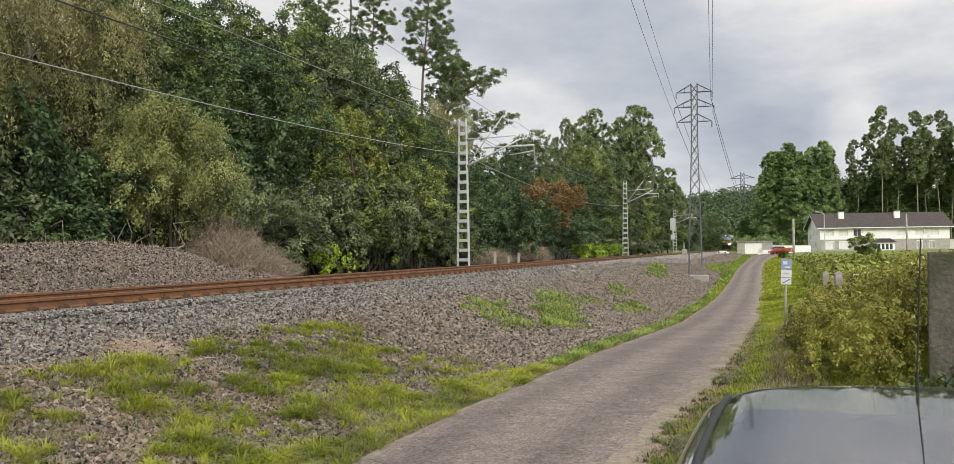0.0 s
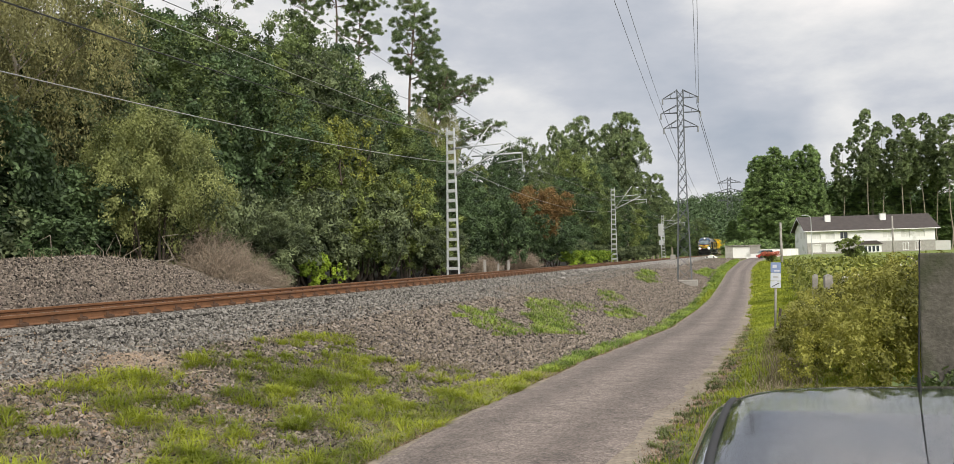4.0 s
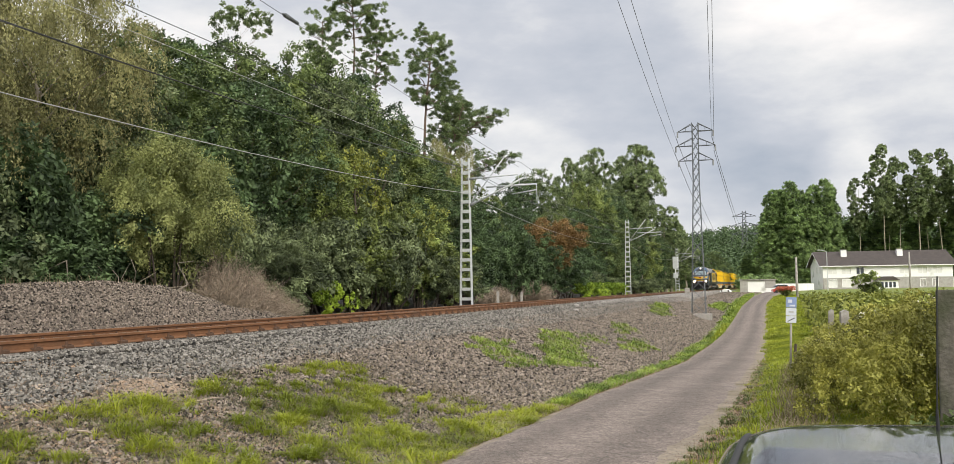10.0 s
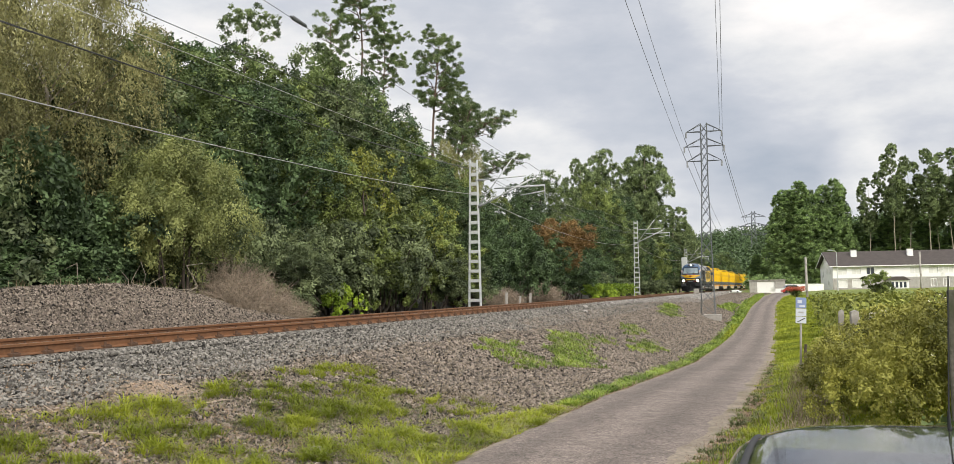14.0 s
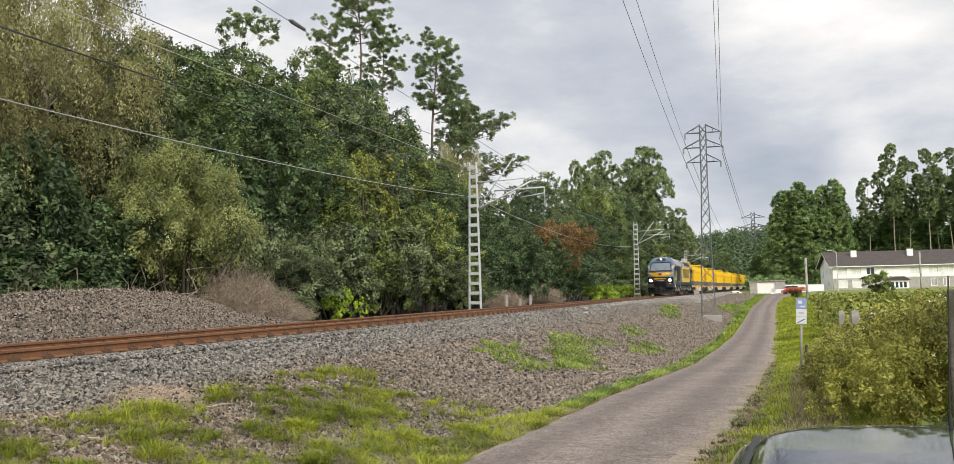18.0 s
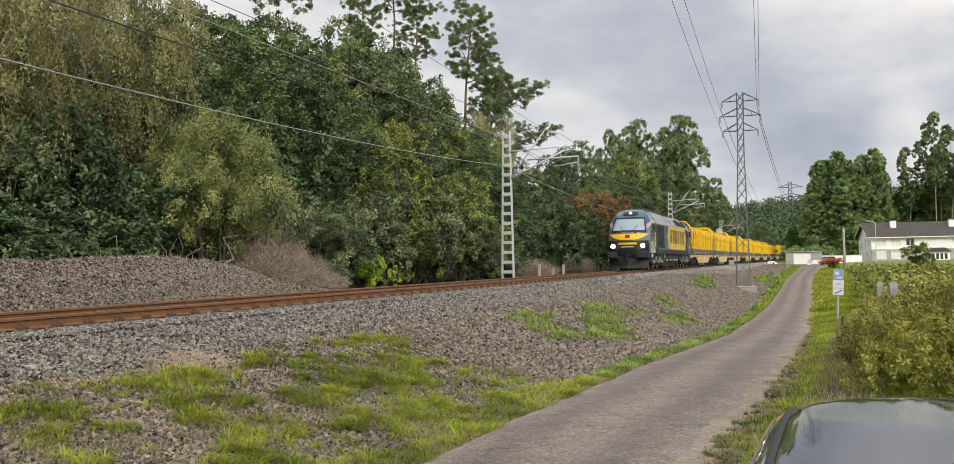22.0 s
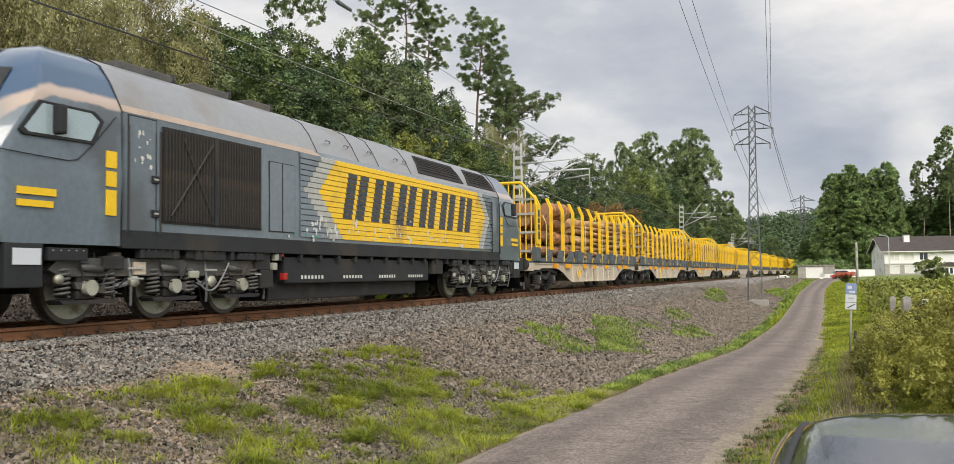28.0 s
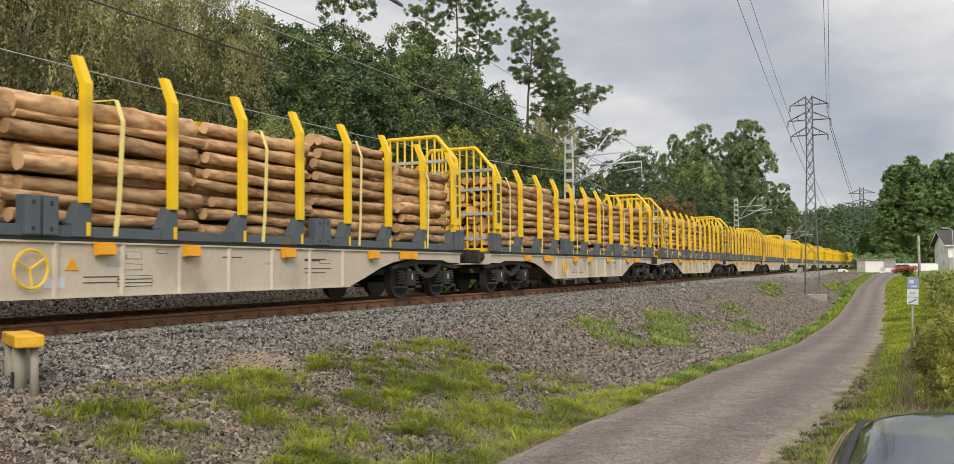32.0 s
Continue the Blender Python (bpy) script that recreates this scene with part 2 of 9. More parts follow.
def asphalt_mat():
    """Worn asphalt: pale aggregate, darker where wheels and damp have gone, patches of different age."""
    m = bpy.data.materials.new("asphalt")
    m.use_nodes = True
    nt = m.node_tree
    b = nt.nodes["Principled BSDF"]
    N, L = nt.nodes.new, nt.links.new
    co, at = N("ShaderNodeTexCoord"), N("ShaderNodeVertexColor")
    at.layer_name = "wear"
    def noise_at(scale, detail, rough=0.6):
        n = N("ShaderNodeTexNoise")
        n.inputs["Scale"].default_value, n.inputs["Detail"].default_value, n.inputs["Roughness"].default_value = scale, detail, rough
        L(co.outputs["Object"], n.inputs["Vector"])
        return n.outputs[0]
    def ranged(src, a, c, lo, hi):
        r = N("ShaderNodeMapRange")
        r.inputs[1].default_value, r.inputs[2].default_value, r.inputs[3].default_value, r.inputs[4].default_value = a, c, lo, hi
        L(src, r.inputs[0])
        return r.outputs[0]
    def times(p, q):
        k = N("ShaderNodeMath")
        k.operation = "MULTIPLY"
        L(p, k.inputs[0])
        L(q, k.inputs[1])
        return k.outputs[0]
    grit = N("ShaderNodeTexVoronoi")
    grit.inputs["Scale"].default_value = 55
    L(co.outputs["Object"], grit.inputs["Vector"])
    bw = N("ShaderNodeRGBToBW")
    L(grit.outputs["Color"], bw.inputs[0])
    val = times(ranged(bw.outputs[0], 0.2, 0.8, 0.72, 1.28), ranged(noise_at(0.55, 6), 0.35, 0.65, 0.90, 1.10))
    val = times(val, ranged(noise_at(6.0, 5, 0.7), 0.3, 0.7, 0.76, 1.24))
    val = times(val, ranged(noise_at(22.0, 3, 0.7), 0.32, 0.68, 0.72, 1.28))
    # fine cracks that wander over the old surface
    crack, bend = N("ShaderNodeTexVoronoi"), N("ShaderNodeMix")
    crack.feature = "DISTANCE_TO_EDGE"
    crack.inputs["Scale"].default_value = 1.3
    bend.data_type, bend.blend_type = "RGBA", "ADD"
    bend.inputs[0].default_value = 0.35
    wander = N("ShaderNodeTexNoise")
    wander.inputs["Scale"].default_value, wander.inputs["Detail"].default_value = 2.2, 5
    L(co.outputs["Object"], wander.inputs["Vector"])
    L(co.outputs["Object"], bend.inputs[6])
    L(wander.outputs["Color"], bend.inputs[7])
    L(bend.outputs[2], crack.inputs["Vector"])
    val = times(val, ranged(crack.outputs["Distance"], 0.004, 0.016, 0.72, 1.0))
    val = times(val, ranged(noise_at(1.7, 4, 0.6), 0.35, 0.65, 0.93, 1.07))
    val = times(val, ranged(at.outputs[0], 0.0, 1.0, 1.10, 0.74))
    hsv = N("ShaderNodeHueSaturation")
    hsv.inputs["Color"].default_value = (0.211, 0.173, 0.150, 1)
    L(val, hsv.inputs["Value"])
    L(hsv.outputs[0], b.inputs["Base Color"])
    b.inputs["Roughness"].default_value = 0.85
    bp = N("ShaderNodeBump")
    bp.inputs["Strength"].default_value, bp.inputs["Distance"].default_value = 0.7, 0.012
    L(grit.outputs["Distance"], bp.inputs["Height"])
    L(bp.outputs[0], b.inputs["Normal"])
    return m


M = {
    "ground": ground_mat(),
    "asphalt": asphalt_mat(),
    "gravel": mat("gravel", (0.15, 0.120, 0.098), 0.95, vary=0.45, scale=1.6, bump=1.0, bscale=22, dark=(0.10, 0.085, 0.07), stain=0.25),
    "sand": mat("sand", (0.36, 0.275, 0.20), 0.95, vary=0.25, scale=3, island=0.25),
    "paletube": mat("paletube", (0.30, 0.27, 0.215), 0.7, vary=0.15, scale=6, dark=(0.22, 0.19, 0.15), stain=0.15),
    "dirt": mat("dirt", (0.27, 0.225, 0.175), 0.95, vary=0.45, scale=2.0, bump=0.6, bscale=40, dark=(0.16, 0.14, 0.08), stain=0.3),
    "rust": mat("rust", (0.200, 0.092, 0.040), 0.75, vary=0.28, scale=1.5, bump=0.15, dark=(0.14, 0.075, 0.042), stain=0.25),
    "railtop": mat("railtop", (0.36, 0.27, 0.21), 0.35, 0.7, vary=0.2, scale=4),
    "concrete": mat("concrete", (0.36, 0.34, 0.31), 0.9, vary=0.25, scale=2.5, bump=0.3, dark=(0.15, 0.14, 0.12), stain=0.3),
    "stone": mat("stone", (0.172, 0.161, 0.143), 0.85, vary=0.2, scale=2, island=0.95),
    "palestone": mat("palestone", (0.30, 0.285, 0.265), 0.92, vary=0.2, scale=2, island=0.5),
    "stonebrown": mat("stonebrown", (0.186, 0.156, 0.128), 0.92, vary=0.25, scale=2, island=1.0),
    "galv": mat("galv", (0.55, 0.57, 0.58), 0.5, 0.25, vary=0.12, scale=6),
    "steelgrey": mat("steelgrey", (0.25, 0.26, 0.27), 0.55, 0.3, vary=0.2, scale=4),
    "pylonsteel": mat("pylonsteel", (0.14, 0.15, 0.16), 0.6, 0.3, vary=0.2, scale=4),
    "wire": mat("wire", (0.42, 0.42, 0.41), 0.5, 0.4, vary=0.1),
    "wiredark": mat("wiredark", (0.05, 0.05, 0.05), 0.6, vary=0.1),
    "bark": mat("bark", (0.080, 0.064, 0.050), 0.95, vary=0.4, scale=5, bump=0.5, bscale=14),
    "barkpale": mat("barkpale", (0.30, 0.26, 0.21), 0.9, vary=0.35, scale=4, bump=0.3, bscale=14),
    "barkpine": mat("barkpine", (0.16, 0.11, 0.085), 0.95, vary=0.4, scale=5, bump=0.5, bscale=14),
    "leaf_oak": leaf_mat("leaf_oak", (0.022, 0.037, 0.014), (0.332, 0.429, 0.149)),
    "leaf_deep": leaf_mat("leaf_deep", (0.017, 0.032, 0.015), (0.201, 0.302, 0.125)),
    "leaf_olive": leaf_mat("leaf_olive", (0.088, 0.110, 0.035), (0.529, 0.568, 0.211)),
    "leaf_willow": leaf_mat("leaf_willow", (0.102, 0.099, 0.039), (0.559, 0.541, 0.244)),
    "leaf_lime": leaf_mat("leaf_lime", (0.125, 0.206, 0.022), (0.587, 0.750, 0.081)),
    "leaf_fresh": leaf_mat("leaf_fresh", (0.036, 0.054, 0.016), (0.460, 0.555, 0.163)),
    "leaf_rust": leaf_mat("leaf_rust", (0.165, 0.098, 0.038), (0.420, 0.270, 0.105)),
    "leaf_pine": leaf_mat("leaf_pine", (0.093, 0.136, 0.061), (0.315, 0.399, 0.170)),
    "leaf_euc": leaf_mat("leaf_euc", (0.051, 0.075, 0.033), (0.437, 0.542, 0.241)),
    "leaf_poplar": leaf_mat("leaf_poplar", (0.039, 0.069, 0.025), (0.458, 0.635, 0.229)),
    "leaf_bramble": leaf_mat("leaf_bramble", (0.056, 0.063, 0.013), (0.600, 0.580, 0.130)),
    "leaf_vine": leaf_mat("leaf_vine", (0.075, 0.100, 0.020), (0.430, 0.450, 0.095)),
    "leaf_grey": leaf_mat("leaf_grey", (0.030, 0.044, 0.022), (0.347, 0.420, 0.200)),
    "twig": mat("twig", (0.34, 0.275, 0.21), 0.95, vary=0.3, scale=4, island=0.35),
    "grass": leaf_mat("grass", (0.165, 0.210, 0.020), (0.520, 0.560, 0.060), through=0.35),
    "clover": leaf_mat("clover", (0.085, 0.145, 0.020), (0.430, 0.550, 0.090)),
    "dullgrass": leaf_mat("dullgrass", (0.075, 0.095, 0.030), (0.300, 0.340, 0.120)),
    "straw": leaf_mat("straw", (0.19, 0.15, 0.09), (0.44, 0.36, 0.24), through=0.15),
    "petal": mat("petal", (0.52, 0.13, 0.07), 0.7, vary=0.3, island=0.4),
    "flower": mat("flower", (0.75, 0.73, 0.62), 0.8, vary=0.1),
    "white": mat("white", (0.88, 0.88, 0.87), 0.75, vary=0.06, scale=1.0, dark=(0.55, 0.55, 0.52), stain=0.05),
    "offwhite": mat("offwhite", (0.55, 0.55, 0.53), 0.8, vary=0.1, scale=1.2),
    "stonewall": mat("stonewall", (0.38, 0.365, 0.34), 0.9, vary=0.3, scale=2.2, bump=0.3),
    "roof": mat("roof", (0.072, 0.060, 0.055), 0.85, vary=0.3, scale=1.2, bump=0.2, bscale=10),
    "glass": mat("glass", (0.03, 0.04, 0.05), 0.06, vary=0.1, spec=0.8),
    "shutter": mat("shutter", (0.74, 0.74, 0.72), 0.6, vary=0.08),
    "mossy": mat("mossy", (0.115, 0.105, 0.090), 0.95, vary=0.4, scale=4, bump=0.6, bscale=30, dark=(0.055, 0.060, 0.034), stain=0.35),
    "sleeper": mat("sleeper", (0.20, 0.165, 0.135), 0.95, vary=0.35, scale=3, bump=0.3, dark=(0.11, 0.085, 0.065), stain=0.3),
    "clip": mat("clip", (0.105, 0.058, 0.034), 0.85, vary=0.3, scale=4),
    "litter": mat("litter", (0.245, 0.175, 0.118), 0.95, vary=0.3, scale=2, island=0.6),
    "signwhite": mat("signwhite", (0.62, 0.65, 0.71), 0.5, vary=0.05),
    "signblue": mat("signblue", (0.24, 0.31, 0.52), 0.5, vary=0.1),
    "yellowwood": mat("yellowwood", (0.72, 0.40, 0.02), 0.6, vary=0.15, scale=5, dark=(0.32, 0.22, 0.08), stain=0.12),
    "carpaint": mat("carpaint", (0.33, 0.34, 0.37), 0.05, 0.8, vary=0.05, scale=2, coat=1.0),
    "rubber": mat("rubber", (0.018, 0.018, 0.019), 0.65, vary=0.2),
    "redcar": mat("redcar", (0.50, 0.04, 0.03), 0.35, vary=0.08, coat=0.6),
    "black": mat("black", (0.016, 0.016, 0.018), 0.5, vary=0.2),
}


# ---- mesh helpers ----
def part(name, bm, material, parent=None, label="", smooth=False):
    """Links a bmesh as one mesh object under a thing or a part."""
    me = bpy.data.meshes.new(name)
    bm.to_mesh(me)
    bm.free()
    if smooth:
        me.polygons.foreach_set("use_smooth", [True] * len(me.polygons))
    me.materials.append(M[material] if isinstance(material, str) else material)
    ob = new(name, me)
    ob.parent = parent
    if label:
        ob["label"] = label
    return ob


def share(ob, m, parent=None):
    """Another piece on the same mesh."""
    o = new(ob.name.split(".")[0], ob.data)
    o.parent = parent if parent else ob.parent
    o.matrix_basis = m
    return o


def raw(name, verts, faces, material, parent=None, label="", smooth=False):
    """A mesh from numpy arrays: verts (n, 3), faces (m, 3 or 4)."""
    me = bpy.data.meshes.new(name)
    verts, faces = np.asarray(verts, np.float32), np.asarray(faces, np.int32)
    k = faces.shape[1]
    me.vertices.add(len(verts))
    me.vertices.foreach_set("co", verts.ravel())
    me.loops.add(faces.size)
    me.loops.foreach_set("vertex_index", faces.ravel())
    me.polygons.add(len(faces))
    me.polygons.foreach_set("loop_start", np.arange(0, faces.size, k, dtype=np.int32))
    me.polygons.foreach_set("use_smooth", np.full(len(faces), smooth))
    me.update(calc_edges=True)
    me.materials.append(M[material] if isinstance(material, str) else material)
    ob = new(name, me)
    ob.parent = parent
    if label:
        ob["label"] = label
    return ob


def thing(name, m=None, label="", category="", group="", kind=""):
    ob = new(name)
    ob.empty_display_size = 0.2
    if m:
        ob.matrix_basis = m
    return tagged(ob, label, category, group, kind)


def box(bm, x0, x1, y0, y1, z0, z1, bevel=0.0, m=None):
    r = bmesh.ops.create_cube(bm, size=1)
    vs = r["verts"]
    mm = Matrix.Translation(((x0 + x1) / 2, (y0 + y1) / 2, (z0 + z1) / 2)) @ Matrix.Diagonal((x1 - x0, y1 - y0, z1 - z0, 1))
    bmesh.ops.transform(bm, matrix=(m @ mm) if m else mm, verts=vs)
    if bevel:
        es = list({e for v in vs for e in v.link_edges})
        bmesh.ops.bevel(bm, geom=es, offset=bevel, segments=2, affect="EDGES", profile=0.6)
    return bm


def boxed(*a, **k):
    return box(bmesh.new(), *a, **k)


def tube(bm, a, b, r0, r1=None, n=8, caps=True):
    """A round bar from a to b."""
    a, b = Vector(a), Vector(b)
    d = b - a
    m = Matrix.Translation((a + b) / 2) @ d.to_track_quat("Z", "Y").to_matrix().to_4x4()
    bmesh.ops.create_cone(bm, cap_ends=caps, segments=n, radius1=r0, radius2=r0 if r1 is None else r1, depth=d.length, matrix=m)
    return bm


def tubed(*a, **k):
    return tube(bmesh.new(), *a, **k)


def pipe(bm, pts, r, n=6):
    for p, q in zip(pts[:-1], pts[1:]):
        tube(bm, p, q, r, n=n)
    return bm


def prism(bm, outline, axis, lo, hi, m=None):
    """A polygon in the plane across the axis, pushed out from lo to hi. outline: (a, b) in the two other axes, in order."""
    def at(p, h):
        return {"x": (h, p[0], p[1]), "y": (p[0], h, p[1]), "z": (p[0], p[1], h)}[axis]
    A = [bm.verts.new(at(p, lo)) for p in outline]
    B = [bm.verts.new(at(p, hi)) for p in outline]
    n = len(outline)
    fs = [bm.faces.new(A[::-1]), bm.faces.new(B)]
    for i in range(n):
        fs.append(bm.faces.new((A[i], A[(i + 1) % n], B[(i + 1) % n], B[i])))
    bmesh.ops.recalc_face_normals(bm, faces=fs)
    if m:
        bmesh.ops.transform(bm, matrix=m, verts=A + B)
    return bm


def prismed(*a, **k):
    return prism(bmesh.new(), *a, **k)


def wire_line(name, a, b, sag, r, material, parent=None, n=14, label=""):
    a, b = np.array(a, float), np.array(b, float)
    t = np.linspace(0, 1, n + 1)[:, None]
    p = a + (b - a) * t
    p[:, 2] -= (4 * sag * t * (1 - t))[:, 0]
    d = (b - a) / np.linalg.norm(b - a)
    s = np.cross(d, (0, 0, 1))
    s /= np.linalg.norm(s)
    u = np.cross(s, d)
    k = 5
    ang = np.arange(k) * 2 * math.pi / k
    ring = np.cos(ang)[:, None] * s + np.sin(ang)[:, None] * u
    v = (p[:, None, :] + r * ring[None]).reshape(-1, 3)
    i, j = np.meshgrid(np.arange(n), np.arange(k), indexing="ij")
    f = np.stack([i * k + j, i * k + (j + 1) % k, (i + 1) * k + (j + 1) % k, (i + 1) * k + j], -1).reshape(-1, 4)
    return raw(name, v, f, material, parent, label, smooth=True)


def sweep(name, pts, r, material, parent=None, label="", k=8):
    """A seamless round bar through the points."""
    p = np.asarray(pts, float)
    d = np.gradient(p, axis=0)
    d /= np.linalg.norm(d, axis=1)[:, None]
    s = np.cross(d, (0.0, 0.0, 1.0))
    s /= np.maximum(1e-6, np.linalg.norm(s, axis=1))[:, None]
    u = np.cross(s, d)
    a = np.arange(k) * 2 * math.pi / k
    v = (p[:, None] + r * (np.cos(a)[None, :, None] * s[:, None] + np.sin(a)[None, :, None] * u[:, None])).reshape(-1, 3)
    i, j = np.meshgrid(np.arange(len(p) - 1), np.arange(k), indexing="ij")
    f = np.stack([i * k + j, i * k + (j + 1) % k, (i + 1) * k + (j + 1) % k, (i + 1) * k + j], -1).reshape(-1, 4)
    return raw(name, v, f, material, parent, label, smooth=True)


def smooth01(a, b, x):
    t = np.clip((np.asarray(x, float) - a) / (b - a), 0, 1)
    return t * t * (3 - 2 * t)


# ---- plan: rail head is z = 0, the track runs along y ----
X0, HALF = -11.234, 0.834
BEND, BEND_FROM = 2.4e-4, 90.0
ROAD_Y = (-40, 9.5, 12.5, 17, 31, 54, 91, 130, 150, 175)
ROAD_L = (-4.2, -3.47, -3.3, -3.12, -2.60, -2.2, -1.95, -1.0, 0.2, 4.0)
ROAD_R = (-1.8, -1.09, -0.8, -0.56, -0.25, 0.03, 0.2, 1.6, 3.2, 9.0)
ROAD_Z = ((-40, 10, 17, 31, 44, 54, 70, 91, 120, 150, 200, 400), (-1.25, -1.30, -1.44, -1.95, -2.13, -2.13, -1.85, -1.36, -0.85, -0.48, -0.3, 0.2))


def track_x(u):
    return X0 + 0.5 * BEND * np.maximum(0, np.asarray(u, float) - BEND_FROM) ** 2


def road_z(y):
    return np.interp(y, *ROAD_Z)


def ground_z(x, y):
    """Height of the land."""
    x, y = np.asarray(x, float), np.asarray(y, float)
    d = x - track_x(y)
    rz = road_z(y)
    rl, rr = np.interp(y, ROAD_Y, ROAD_L), np.interp(y, ROAD_Y, ROAD_R)
    toe = rl - 0.45 - track_x(y)
    shoulder = 2.15
    slope = np.clip((d - shoulder) / np.maximum(toe - shoulder, 0.5), 0, 1)
    bank = -0.24 + (rz + 0.03 + 0.24) * (0.35 * slope + 0.65 * smooth01(0, 1, slope))
    right = rz + 0.03 + 0.16 * smooth01(0, 1.6, x - rr) + 0.15 * smooth01(3, 30, x - rr)
    z = np.where(x < rl - 0.45, bank, np.where(x > rr, right, rz))
    z = np.where(np.abs(d) < shoulder, -0.22 + 0.02 * np.cos(d * 3), z)
    left = -0.24 - 0.25 * smooth01(2.15, 3.0, -d) + 0.1 * smooth01(4, 8, -d) + 1.6 * smooth01(9, 30, -d)
    z = np.where(d < -shoulder, left, z)
    z = z - 0.38 * np.exp(-((x + 4.3) / 1.3) ** 2 - ((y - 68.5) / 5.0) ** 2)
    hill = 31 * smooth01(330, 560, y) * smooth01(-260, -40, x) * (0.75 + 0.25 * np.sin(x * 0.018 + 0.6)) * (1 - 0.5 * smooth01(60, 500, x))
    hill = hill + 30 * smooth01(60, 260, -d)
    return z + hill


# ---- land, road, track ----
def build_ground():
    xs = np.concatenate([-np.geomspace(2200, 36, 34), np.linspace(-34, -14.2, 34), np.linspace(-14, 4, 121), np.linspace(4.4, 30, 40), np.geomspace(33, 2200, 34)])
    ys = np.concatenate([-np.geomspace(1500, 22, 14), np.linspace(-20, 3, 24), np.linspace(3.2, 40, 185), np.linspace(40.5, 100, 110), np.linspace(102, 260, 70), np.geomspace(268, 3600, 40)])
    gx, gy = np.meshgrid(xs, ys)
    gz = ground_z(gx, gy)
    d = gx - track_x(gy)
    rough = np.zeros_like(gz)
    for i in range(gz.shape[0]):
        if not -5 < ys[i] < 110:
            continue
        for j in range(gz.shape[1]):
            if -34 < xs[j] < 20:
                p = Vector((xs[j], ys[i], 0))
                rough[i, j] = 0.016 * noise.noise(p * 0.9) + 0.010 * noise.noise(p * 2.7)
    inroad = (gx > np.interp(gy, ROAD_Y, ROAD_L) - 0.3) & (gx < np.interp(gy, ROAD_Y, ROAD_R) + 0.2)
    rough[inroad | (np.abs(d) < 2.3)] *= 0.15
    gz = gz + rough
    gz[inroad] -= 0.05
    n, m = gz.shape
    i, j = np.meshgrid(np.arange(n - 1), np.arange(m - 1), indexing="ij")
    f = np.stack([i * m + j, i * m + j + 1, (i + 1) * m + j + 1, (i + 1) * m + j], -1).reshape(-1, 4)
    ob = raw("ground", np.stack([gx, gy, gz], -1).reshape(-1, 3), f, "ground", smooth=True)
    tagged(ob, "earth, gravel bank and mown turf beside the railway", "ground", kind="structure")
    turf = np.full(gz.shape, 0.9)
    near = (np.abs(gx) < 40) & (gy > -25) & (gy < 130)
    turf[near] = turf_at(gx[near], gy[near])
    turf[near & (gx < np.interp(gy, ROAD_Y, ROAD_L) - np.interp(gy, (0, 60, 100), (0.7, 0.8, 1.4)))] *= 0.6
    turf[~near & (gx < -9) & (gx > -14) & (gy < 300)] = 0
    layer = ob.data.color_attributes.new("turf", "FLOAT_COLOR", "POINT")
    t = np.clip(turf, -1, 1).ravel()
    layer.data.foreach_set("color", np.stack([t, t, t, np.ones_like(t)], -1).astype(np.float32).ravel())
    return ob


